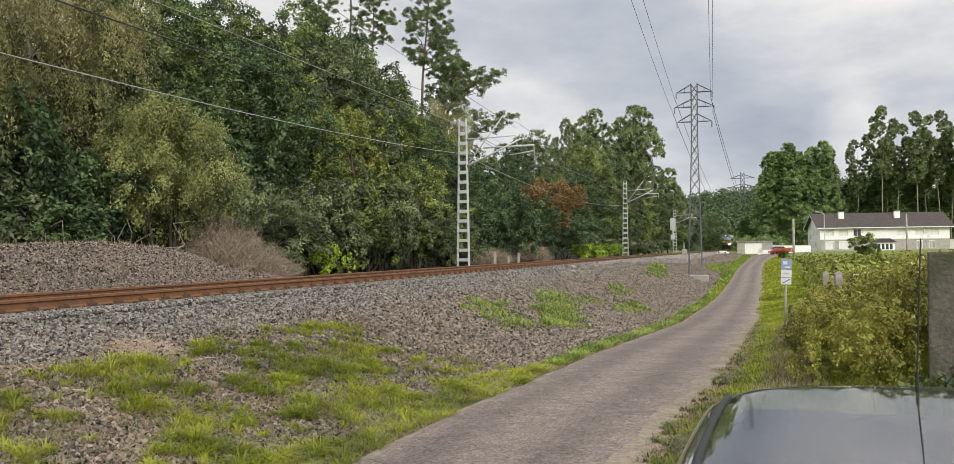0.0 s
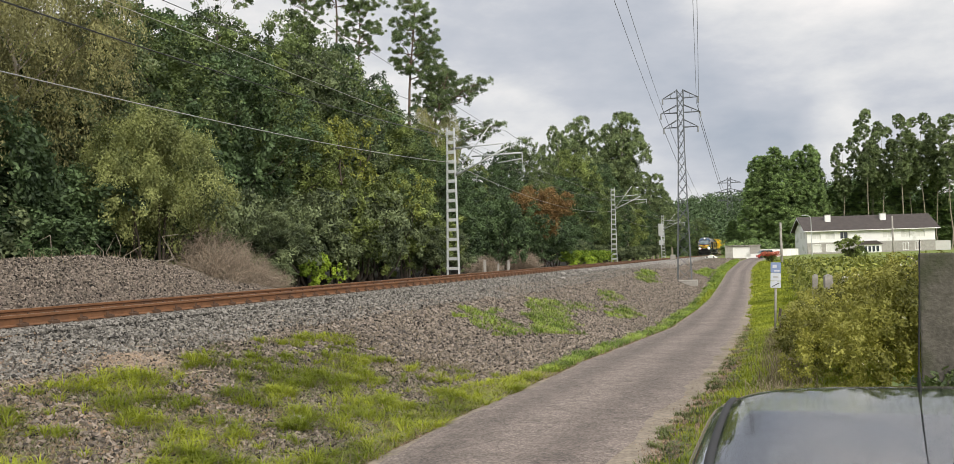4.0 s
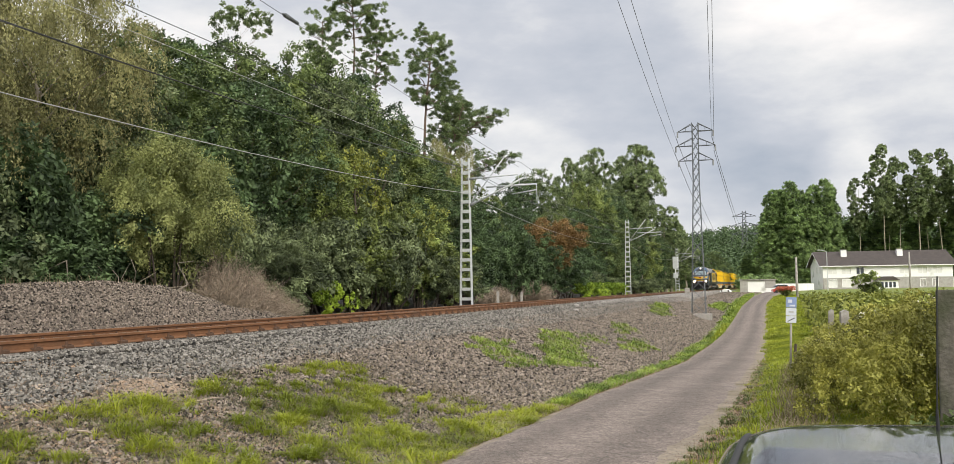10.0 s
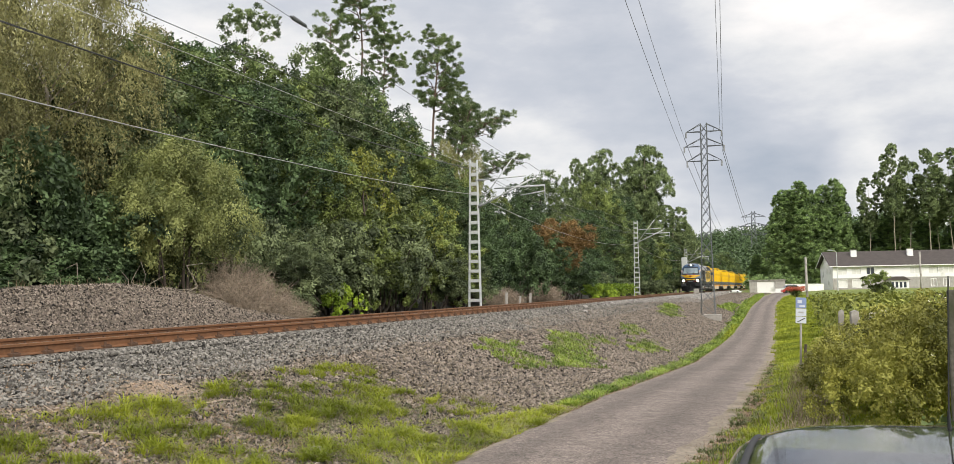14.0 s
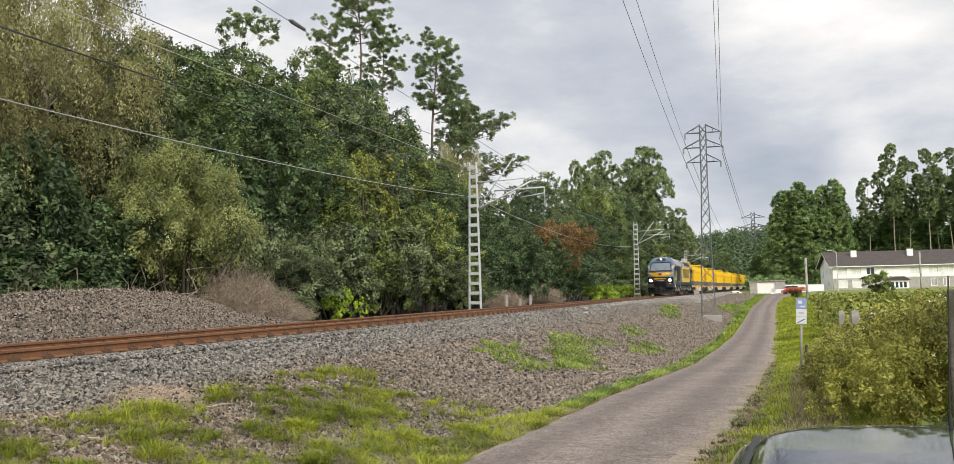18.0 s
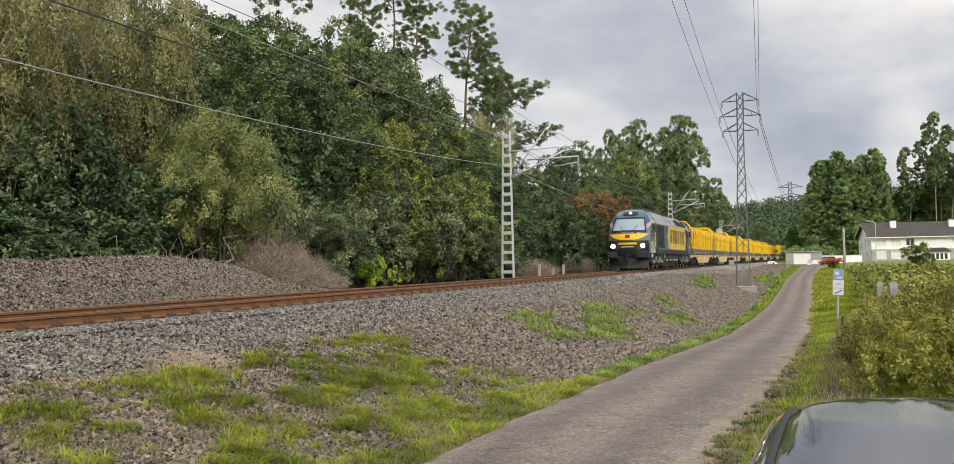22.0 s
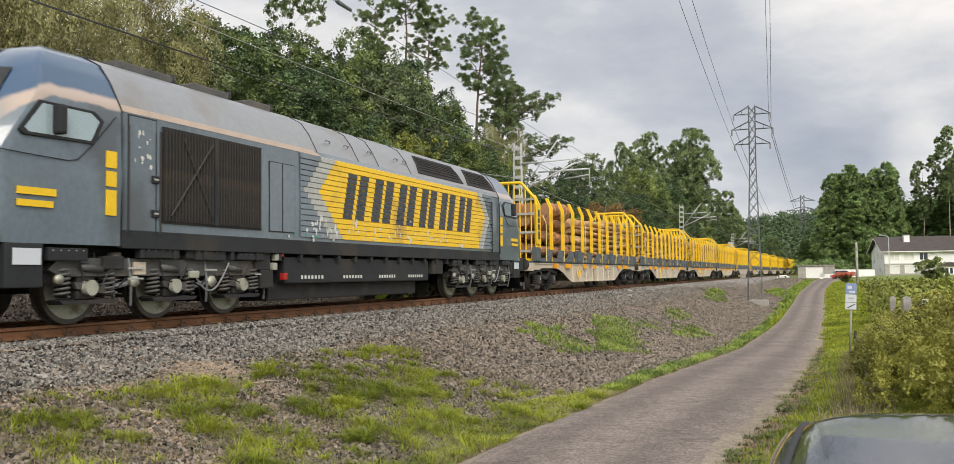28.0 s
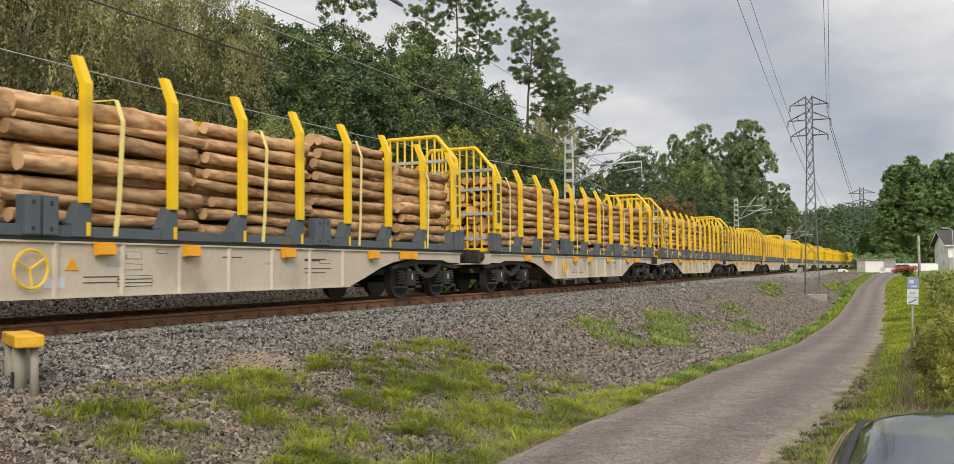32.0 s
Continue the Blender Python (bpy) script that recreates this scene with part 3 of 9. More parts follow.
def build_road():
    ys = np.concatenate([np.linspace(-30, 2, 17), np.linspace(2.3, 40, 190), np.linspace(40.7, 175, 130)])
    rl, rr = np.interp(ys, ROAD_Y, ROAD_L), np.interp(ys, ROAD_Y, ROAD_R)
    # soften the bends of the plan's edge lines
    k = np.ones(9) / 9
    rl, rr = np.convolve(np.pad(rl, 4, "edge"), k, "valid"), np.convolve(np.pad(rr, 4, "edge"), k, "valid")
    wob = np.array([noise.noise(Vector((0, y * 0.8, 3))) * 0.10 + noise.noise(Vector((0, y * 3.1, 5))) * 0.05 for y in ys])
    wob2 = np.array([noise.noise(Vector((7, y * 0.7, 3))) * 0.12 + noise.noise(Vector((9, y * 2.9, 5))) * 0.06 for y in ys])

    def strip(name, a, b, lift, material, label, cat, edge):
        cols = 17
        t = np.linspace(0, 1, cols)
        x = a[:, None] + (b - a)[:, None] * t
        z = road_z(ys)[:, None] + lift + 0.03 * (1 - (2 * t - 1) ** 2)[None] + 0 * x
        z[:, 0] -= edge
        z[:, -1] -= edge
        y = ys[:, None] + 0 * x
        i, j = np.meshgrid(np.arange(len(ys) - 1), np.arange(cols - 1), indexing="ij")
        f = np.stack([i * cols + j, i * cols + j + 1, (i + 1) * cols + j + 1, (i + 1) * cols + j], -1).reshape(-1, 4)
        ob = raw(name, np.stack([x, y, z], -1).reshape(-1, 3), f, material, smooth=True)
        if name == "road":
            wear = np.exp(-((t - 0.24) / 0.13) ** 2) + np.exp(-((t - 0.72) / 0.13) ** 2)
            wear = np.clip(wear[None] + 0 * wob[:, None], 0, 1).ravel()
            layer = ob.data.color_attributes.new("wear", "FLOAT_COLOR", "POINT")
            layer.data.foreach_set("color", np.stack([wear, wear, wear, np.ones_like(wear)], -1).astype(np.float32).ravel())
        return tagged(ob, label, cat, kind="structure")
    strip("road_verge", rl - 0.14 + wob2 * 0.6, rr + 0.42 + wob * 1.2, 0.030, "dirt", "sandy worn edge along the lane", "verge", 0.05)
    strip("road", rl + wob, rr + wob2, 0.048, "asphalt", "narrow grey asphalt lane with crumbling edges", "road", 0.03)


def rail_profile():
    return [(-0.075, -0.172), (0.075, -0.172), (0.075, -0.160), (0.012, -0.137), (0.009, -0.055), (0.036, -0.043), (0.036, -0.008), (0.029, 0.0),
            (-0.029, 0.0), (-0.036, -0.008), (-0.036, -0.043), (-0.009, -0.055), (-0.012, -0.137), (-0.075, -0.160)]


def build_track():
    track = thing("railway_track", None, "single rusty railway track on grey ballast", "track", kind="structure")
    ys = np.concatenate([np.linspace(-60, 90, 26), np.linspace(94, 420, 83)])
    prof = np.array(rail_profile())
    k = len(prof)
    for side in (1, -1):
        x = track_x(ys) + side * HALF
        v = np.stack([x[:, None] + prof[:, 0][None], ys[:, None] + 0 * prof[:, 0][None], 0 * x[:, None] + prof[:, 1][None]], -1).reshape(-1, 3)
        i, j = np.meshgrid(np.arange(len(ys) - 1), np.arange(k), indexing="ij")
        f = np.stack([i * k + j, (i + 1) * k + j, (i + 1) * k + (j + 1) % k, i * k + (j + 1) % k], -1).reshape(-1, 4)
        ob = raw("rail", v, f, "rust", track, "rusty brown steel rail")
        ob.data.materials.append(M["railtop"])
        mi = np.zeros(len(f), np.int32)
        mi[(j.ravel() == 7)] = 1
        ob.data.polygons.foreach_set("material_index", mi)
    bm = prismed([(-1.3, -0.36), (1.3, -0.36), (1.3, -0.20), (0.95, -0.176), (0.7, -0.176), (0.5, -0.21), (-0.5, -0.21), (-0.7, -0.176), (-0.95, -0.176), (-1.3, -0.20)], "y", -0.13, 0.13)
    sl = part("sleeper", bm, "sleeper", track)
    bm = bmesh.new()
    for s in (1, -1):
        for e in (1, -1):
            x = s * HALF + e * 0.085
            box(bm, x - 0.045, x + 0.045, -0.08, 0.08, -0.176, -0.125, 0.008)
            tube(bm, (x, -0.03, -0.14), (x, -0.03, -0.065), 0.022, n=6)
            tube(bm, (x - e * 0.03, 0.045, -0.12), (x + e * 0.03, 0.045, -0.12), 0.012, n=6)
    cl = part("rail_clip", bm, "clip", track)
    first = True
    for i in range(245):
        y = -8 + 0.617 * i
        x = float(track_x(y))
        m = pose(x, y, 0)
        if first:
            sl.matrix_basis, cl.matrix_basis, first = m, m, False
        else:
            share(sl, m)
            share(cl, m)


def scatter_stones(name, pts, sizes, material, label, category, seed=3, kind="stuff"):
    """Broken stones, their lower halves bedded in the ground: five uneven corners each."""
    rng = np.random.default_rng(seed)
    n = len(pts)
    base = np.array([(1, 0, -0.3), (0, 1, -0.3), (-1, 0, -0.3), (0, -1, -0.3), (0, 0, 0.80)], float)
    tri = np.array([(0, 1, 4), (1, 2, 4), (2, 3, 4), (3, 0, 4)])
    v = base[None] * rng.uniform(0.6, 1.2, (n, 5, 1)) * rng.uniform(0.75, 1.25, (n, 1, 3)) + rng.normal(0, 0.16, (n, 5, 3))
    v[:, 4, :2] += rng.normal(0, 0.4, (n, 2))
    a = rng.uniform(0, 2 * math.pi, n)[:, None]
    v = np.stack([v[..., 0] * np.cos(a) - v[..., 1] * np.sin(a), v[..., 0] * np.sin(a) + v[..., 1] * np.cos(a), v[..., 2]], -1)
    v = v * np.asarray(sizes)[:, None, None] + np.asarray(pts)[:, None]
    f = (tri[None] + 5 * np.arange(n)[:, None, None]).reshape(-1, 3)
    ob = raw(name, v.reshape(-1, 3), f, material)
    return tagged(ob, label, category, kind=kind)


def scatter_chunks(name, pts, sizes, material, label, category, seed=3):
    """Angular broken stones lying every which way: six uneven corners and eight facets each."""
    rng = np.random.default_rng(seed)
    n = len(pts)
    base = np.array([(1, 0, 0), (0, 1, 0), (-1, 0, 0), (0, -1, 0), (0, 0, 1), (0, 0, -1)], float)
    tri = np.array([(0, 1, 4), (1, 2, 4), (2, 3, 4), (3, 0, 4), (1, 0, 5), (2, 1, 5), (3, 2, 5), (0, 3, 5)])
    v = base[None] * rng.uniform(0.65, 1.2, (n, 6, 1)) + rng.normal(0, 0.20, (n, 6, 3))
    v *= rng.uniform(0.6, 1.25, (n, 1, 3))
    q = rng.normal(size=(n, 4))
    q /= np.linalg.norm(q, axis=1)[:, None]
    u, w = q[:, None, 1:], q[:, None, :1]
    c = np.cross(np.broadcast_to(u, v.shape), v)
    v = v + 2 * (w * c + np.cross(np.broadcast_to(u, v.shape), c))
    v = v * np.asarray(sizes)[:, None, None] + np.asarray(pts)[:, None]
    f = (tri[None] + 6 * np.arange(n)[:, None, None]).reshape(-1, 3)
    return tagged(raw(name, v.reshape(-1, 3), f, material), label, category, kind="stuff")


def blades(name, base, height, lean, width, material, label, category, seed=5, parent=None, kind="stuff", az=None):
    """Grass: each blade two quads that bend over."""
    rng = np.random.default_rng(seed)
    n = len(base)
    az = rng.uniform(0, 2 * math.pi, n) if az is None else az
    d = np.stack([np.cos(az), np.sin(az), 0 * az], -1)
    s = np.stack([-np.sin(az), np.cos(az), 0 * az], -1) * (np.asarray(width) * 0.5)[:, None]
    h = np.asarray(height)[:, None]
    l = (np.asarray(lean) * rng.uniform(0.3, 1.0, n))[:, None]
    up = np.array([0, 0, 1.0])
    p1 = base + up * h * 0.6 + d * h * l * 0.35
    p2 = base + up * h * (1.0 - 0.25 * l) + d * h * l
    v = np.stack([base - s, base + s, p1 + s * 0.8, p1 - s * 0.8, p2 + s * 0.15, p2 - s * 0.15], 1).reshape(-1, 3)
    f = (np.array([(0, 1, 2, 3), (3, 2, 4, 5)])[None] + 6 * np.arange(n)[:, None, None]).reshape(-1, 4)
    ob = raw(name, v, f, material, parent)
    return tagged(ob, label, category, kind=kind) if label else ob


def nz(x, y, s, o=0.0):
    return np.array([noise.noise(Vector((a * s + o, b * s - o, o))) for a, b in zip(x, y)])


def build_cover():
    rng = np.random.default_rng(11)
    # ballast between and beside the rails, the nearest stretch stone on stone
    y = 5 + 23 * rng.random(110000) ** 1.5
    d = rng.uniform(-2.3, 3.7, len(y)) + 0.25 * nz(y * 0 + 3, y, 0.7, 1.0)
    d = d[keep := ((d > 0.75) | (rng.random(len(y)) < 0.3))]
    y = y[keep]
    x = track_x(y) + d
    scatter_chunks("ballast", np.stack([x, y, ground_z(x, y) + rng.uniform(0.0, 0.030, len(x))], -1), rng.uniform(0.015, 0.036, len(x)) * np.clip(0.75 + y / 50, 1, 1.4), "stone", "grey crushed stone ballast along the rails", "ballast", 4)
    y = 26 + 56 * rng.random(52000) ** 1.4
    d = rng.uniform(-2.3, 3.9, len(y))
    keep = (d > 0.75) | (rng.random(len(y)) < 0.3)
    y, d = y[keep], d[keep]
    x = track_x(y) + d
    scatter_stones("ballast", np.stack([x, y, ground_z(x, y) + 0.014], -1), rng.uniform(0.020, 0.048, len(x)) * np.clip(0.8 + y / 60, 1, 1.7), "stone", "grey ballast further along the rails", "ballast", 14)
    y = 4 + 44 * rng.random(26000) ** 1.5
    x = track_x(y) + rng.uniform(0.88, 1.75, len(y))
    scatter_chunks("ballast", np.stack([x, y, ground_z(x, y) + 0.03], -1), rng.uniform(0.020, 0.042, len(x)), "stone", "grey ballast heaped against the sleeper ends", "ballast", 16)
    y = 48 + 142 * rng.random(30000) ** 0.8
    d = rng.uniform(0.9, 4.2, len(y)) * np.clip((y - 35) / 40, 0.6, 1.15)
    x = track_x(y) + d
    scatter_stones("ballast", np.stack([x, y, ground_z(x, y) + 0.01], -1), rng.uniform(0.05, 0.11, len(x)), "palestone", "pale grey ballast along the far track", "ballast", 6)
    # brownish rubble down the bank: small chips, a few larger stones
    y = 5 + 25 * rng.random(90000) ** 1.5
    toe = np.interp(y, ROAD_Y, ROAD_L) - 0.5
    t = rng.random(len(y)) ** 1.1
    x = (track_x(y) + 3.2) * (1 - t) + toe * t
    sz = 0.010 + 0.030 * rng.random(len(x)) ** 1.9
    scatter_chunks("bank_rubble", np.stack([x, y, ground_z(x, y) + 0.006], -1), sz * np.clip(0.7 + y / 40, 1, 1.6), "stonebrown", "brown weathered rubble on the bank", "rubble", 5)
    y = 28 + 62 * rng.random(60000) ** 1.3
    t = rng.random(len(y)) ** 1.1
    x = (track_x(y) + 3.0) * (1 - t) + (np.interp(y, ROAD_Y, ROAD_L) - 0.5) * t
    scatter_stones("bank_rubble", np.stack([x, y, ground_z(x, y) + 0.012], -1), rng.uniform(0.018, 0.045, len(x)) * np.clip(0.5 + y / 50, 1, 1.9), "stonebrown", "brown rubble further down the bank", "rubble", 17)
    y = rng.uniform(58, 150, 16000)
    t = rng.random(len(y))
    x = (track_x(y) + 3.8) * (1 - t) + (np.interp(y, ROAD_Y, ROAD_L) - 0.4) * t
    scatter_stones("bank_rubble", np.stack([x, y, ground_z(x, y) + 0.01], -1), rng.uniform(0.04, 0.10, len(x)), "stonebrown", "brown earth and rubble on the far bank", "rubble", 7)
    y = rng.uniform(4.6, 9.5, 16000)
    x = -9.2 + 4.4 * rng.random(len(y)) ** 1.3
    scatter_stones("leaf_litter", np.stack([x, y, ground_z(x, y) + 0.012], -1), rng.uniform(0.008, 0.024, len(x)), "litter", "brown dead leaves strewn over the near bank", "litter", 25)
    # leaf litter and grit along the lane's edges
    y = 4 + 40 * rng.random(30000) ** 1.6
    e = np.abs(rng.normal(0, 0.20, len(y))) + 0.03
    rt = rng.random(len(y)) < 0.6
    x = np.where(rt, np.interp(y, ROAD_Y, ROAD_R) - 0.18 + e * 2.3, np.interp(y, ROAD_Y, ROAD_L) + 0.06 - e * 0.6)
    z = np.where(np.abs(e) < 0.6, road_z(y) + 0.02, ground_z(x, y))
    z = np.maximum(z * 1.0, ground_z(x, y))
    scatter_stones("leaf_litter", np.stack([x, y, z], -1), rng.uniform(0.005, 0.014, len(x)), "litter", "brown leaf litter and grit along the lane's edge", "litter", 15)
    # grit, dead leaves and crumbs of asphalt over the worn right-hand edge
    y = 5 + 27 * rng.random(26000) ** 1.5
    x = np.interp(y, ROAD_Y, ROAD_R) - 0.16 + 0.66 * rng.random(len(y)) ** 0.9 + 0.12 * nz(y * 0 + 5, y, 0.9, 4.0)
    z = np.maximum(road_z(y) + 0.036, ground_z(x, y) + 0.006)
    scatter_stones("leaf_litter", np.stack([x, y, z], -1), rng.uniform(0.005, 0.018, len(x)), "litter", "brown leaves and grit on the worn edge of the lane", "litter", 26)


# ---- trees and shrubs ----
def leaf_cloud(centres, radii, n, size, rng, droop=0.0, flat=0.0, long=1.6, shell=0.45, out=None, fine=0.45, stray=0.0):
    """Quads scattered through clumps, more of them near the clump's skin; out: the side of each clump that faces the light."""
    k = len(centres)
    w = radii ** 2
    idx = rng.choice(k, n, p=w / w.sum())
    d = rng.normal(size=(n, 3))
    d /= np.linalg.norm(d, axis=1)[:, None]
    if out is not None:
        d = d + 0.75 * out[idx]
        d /= np.linalg.norm(d, axis=1)[:, None]
    r = radii[idx] * (shell + (1 - shell) * rng.random(n) ** 0.6)
    d[:, 2] *= 1 - flat
    c = centres[idx] + d * r[:, None] + rng.normal(size=(n, 3)) * (stray * radii[idx])[:, None]
    if droop:
        c[:, 2] -= droop * rng.random(n) ** 2 * radii[idx]
    nrm = d * 0.75 + np.array([0, 0, 0.45]) + rng.normal(size=(n, 3)) * fine
    nrm /= np.linalg.norm(nrm, axis=1)[:, None]
    a = np.cross(nrm, rng.normal(size=(n, 3)))
    if droop:
        a = a * 0.5 + np.array([0, 0, -1.0]) * droop
    a /= np.linalg.norm(a, axis=1)[:, None]
    b = np.cross(nrm, a)
    s = (size * rng.uniform(0.6, 1.3, n))[:, None]
    v = np.stack([c - a * s * long * 0.5, c + b * s * 0.42, c + a * s * long * 0.5, c - b * s * 0.42], 1).reshape(-1, 3)
    return v, np.arange(4 * n).reshape(n, 4)


def tufts(lobes, radii, per, rng, lift=0.35, size=(0.22, 0.36), reach=(0.72, 1.02)):
    """Small tufts over the skin of each lobe, thicker on its upper side: centres, radii and the way out."""
    k = len(lobes)
    d = rng.normal(size=(k, per, 3))
    d /= np.linalg.norm(d, axis=2)[..., None]
    d[..., 2] += lift
    d /= np.linalg.norm(d, axis=2)[..., None]
    c = lobes[:, None] + d * (radii[:, None] * rng.uniform(reach[0], reach[1], (k, per)))[..., None]
    r = radii[:, None] * rng.uniform(size[0], size[1], (k, per))
    return c.reshape(-1, 3), r.ravel(), d.reshape(-1, 3)


def limb(bm, a, b, r0, r1, rng, bend=0.12, n=4, sides=6):
    a, b = Vector(a), Vector(b)
    L = (b - a).length
    pts = [a]
    for i in range(1, n):
        t = i / n
        pts.append(a.lerp(b, t) + Vector(rng.normal(0, bend * L * 0.25, 3)))
    pts.append(b)
    for i in range(n):
        tube(bm, pts[i], pts[i + 1], r0 + (r1 - r0) * i / n, r0 + (r1 - r0) * (i + 1) / n, n=sides, caps=False)
    return pts


ROUND = (0.55, 0.85, 1.0, 0.85, 0.35)
SPREAD = (0.25, 0.6, 0.95, 1.0, 0.55)
COLUMN = (0.7, 0.95, 1.0, 0.85, 0.45)


def tree(name, h, rad, base, leaves, size, leaf, bark, seed, label, lobes=16, lr=(0.26, 0.42), per=20, shape=ROUND, trunk=0.16, limbs=8, lean=0.0, group="", long=1.5, lift=0.35, tuft=(0.22, 0.36), strands=0, tall=1.0, stray=0.32):
    """Tapered trunk, limbs that reach into the lobes of the crown, each lobe a heap of leafy tufts with gaps between them."""
    rng = np.random.default_rng(seed)
    root = thing(name, None, label, "tree", group)
    k = lobes
    t = (np.arange(k) + rng.uniform(0.1, 0.9, k)) / k
    R = rad * rng.uniform(lr[0], lr[1], k) * (1.15 - 0.4 * t)
    z = base + R * 0.8 + (h - base - 1.8 * R) * t
    az = rng.uniform(0, 0.9, k) + np.arange(k) * 2.4
    rr = np.maximum(0, rad * np.interp(t, (0, 0.25, 0.5, 0.75, 1), shape) * np.sqrt(rng.uniform(0.3, 1.0, k)) - R * 0.55)
    c = np.stack([np.cos(az) * rr + lean * t * h, np.sin(az) * rr, z], -1)
    bm = bmesh.new()
    tip = Vector((lean * h * 0.9, 0, h * 0.9))
    pts = limb(bm, (0, 0, -0.3), tip, trunk, trunk * 0.18, rng, 0.08 if h < 20 else 0.03, 7, 8)
    part("trunk", bm, bark, root, smooth=True)
    for i in np.argsort(-rr)[:limbs]:
        q = c[i]
        f = float(np.clip((q[2] - rr[i] * 0.8) / h, 0.12, 0.9))
        s = pts[min(6, int(f * 7))].lerp(pts[min(7, int(f * 7) + 1)], f * 7 % 1)
        bm = bmesh.new()
        limb(bm, s, q, trunk * 0.42 * (1.1 - f), trunk * 0.06, rng, 0.25, 4, 5)
        part("limb", bm, bark, root, smooth=True)
    tc, tr, out = tufts(c, R, per, rng, lift, tuft)
    tc[:, 2] = z.repeat(per) + (tc[:, 2] - z.repeat(per)) * tall
    if strands:
        n, m = strands, leaves // strands
        i = rng.integers(0, len(tc), n)
        st = tc[i] + rng.normal(0, 0.3, (n, 3)) * tr[i][:, None]
        L = rng.uniform(0.5, 1.9, n)
        u = (np.arange(m) + 0.5) / m
        sway = rng.normal(0, 0.16, (n, 2))
        p = np.stack([st[:, None, 0] + sway[:, :1] * u + out[i][:, :1] * 0.5 * np.sqrt(u), st[:, None, 1] + sway[:, 1:] * u + out[i][:, 1:2] * 0.5 * np.sqrt(u), st[:, None, 2] - L[:, None] * (u ** 1.4)], -1)
        p = (p + rng.normal(0, 0.045, p.shape)).reshape(-1, 3)
        g = len(p)
        ax = np.array([0, 0, -1.0]) + rng.normal(0, 0.55, (g, 3))
        ax /= np.linalg.norm(ax, axis=1)[:, None]
        b = np.cross(ax, rng.normal(size=(g, 3)))
        b /= np.linalg.norm(b, axis=1)[:, None]
        s = (size * rng.uniform(0.6, 1.3, g))[:, None]
        v = np.stack([p - ax * s * long * 0.5, p + b * s * 0.4, p + ax * s * long * 0.5, p - b * s * 0.4], 1).reshape(-1, 3)
        f = np.arange(4 * g).reshape(g, 4)
    else:
        v, f = leaf_cloud(tc, tr, leaves, size, rng, 0.0, 0.15, long, 0.2, out, 0.85, stray)
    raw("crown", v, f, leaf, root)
    return root


def pine(name, way, base, rad, leaves, seed, label, branches=26, bare=0.4, top_r=0.5, trunk=0.2, group="tall pines", size=0.20):
    """A pine: a stem along way, upswept branches, flat pads of needles towards the branch ends."""
    rng = np.random.default_rng(seed)
    root = thing(name, None, label, "tree", group)
    way = [Vector(p) for p in way]
    bm = bmesh.new()
    n = len(way) - 1
    for i in range(n):
        a, b = way[i], way[i + 1]
        limb(bm, a, b, trunk * (1 - 0.85 * i / n), trunk * (1 - 0.85 * (i + 1) / n), rng, 0.05, 3, 8)
    part("trunk", bm, "barkpine", root, smooth=True)
    C, O, K = [], [], []
    for i in range(branches):
        t = base + (1 - base) * (i + rng.random()) / branches
        q = t * n
        j = min(n - 1, int(q))
        s = way[j].lerp(way[j + 1], q - j)
        u = (t - base) / (1 - base)
        L = rad * rng.uniform(0.45, 1.0) * (1.0 - (1 - top_r) * u ** 1.6) * (0.6 + 0.4 * min(1, u * 4))
        a = rng.uniform(0, 0.8) + i * 2.4
        e = s + Vector((math.cos(a) * L, math.sin(a) * L, L * rng.uniform(0.15, 0.75)))
        bm = bmesh.new()
        limb(bm, s, e, trunk * 0.28 * (1.1 - u * 0.6), trunk * 0.06, rng, 0.22, 4, 5)
        part("limb", bm, "barkpine", root, smooth=True)
        m = int(rng.integers(7, 12))
        for _ in range(m):
            w = bare + (1.05 - bare) * rng.random() ** 0.7
            p = s.lerp(e, w)
            C.append((p.x + rng.normal(0, 0.19 * L), p.y + rng.normal(0, 0.19 * L), p.z + rng.normal(0.08, 0.18)))
            K.append(rng.uniform(0.14, 0.32))
    C, K = np.array(C), np.array(K)
    idx = rng.choice(len(C), leaves, p=K ** 2 / (K ** 2).sum())
    d = rng.normal(size=(leaves, 3)) + np.array([0, 0, 0.35])
    d /= np.linalg.norm(d, axis=1)[:, None]
    d[:, 2] *= 0.75
    c = C[idx] + d * (K[idx] * rng.random(leaves) ** 0.6)[:, None]
    ax = d + rng.normal(0, 0.5, (leaves, 3)) + np.array([0, 0, 0.3])
    ax /= np.linalg.norm(ax, axis=1)[:, None]
    b = np.cross(ax, rng.normal(size=(leaves, 3)))
    b /= np.linalg.norm(b, axis=1)[:, None]
    s = (size * rng.uniform(0.6, 1.2, leaves))[:, None]
    v = np.stack([c - ax * s * 0.5, c + b * s * 0.13, c + ax * s * 0.5, c - b * s * 0.13], 1).reshape(-1, 3)
    raw("crown", v, np.arange(4 * leaves).reshape(-1, 4), "leaf_pine", root)
    return root


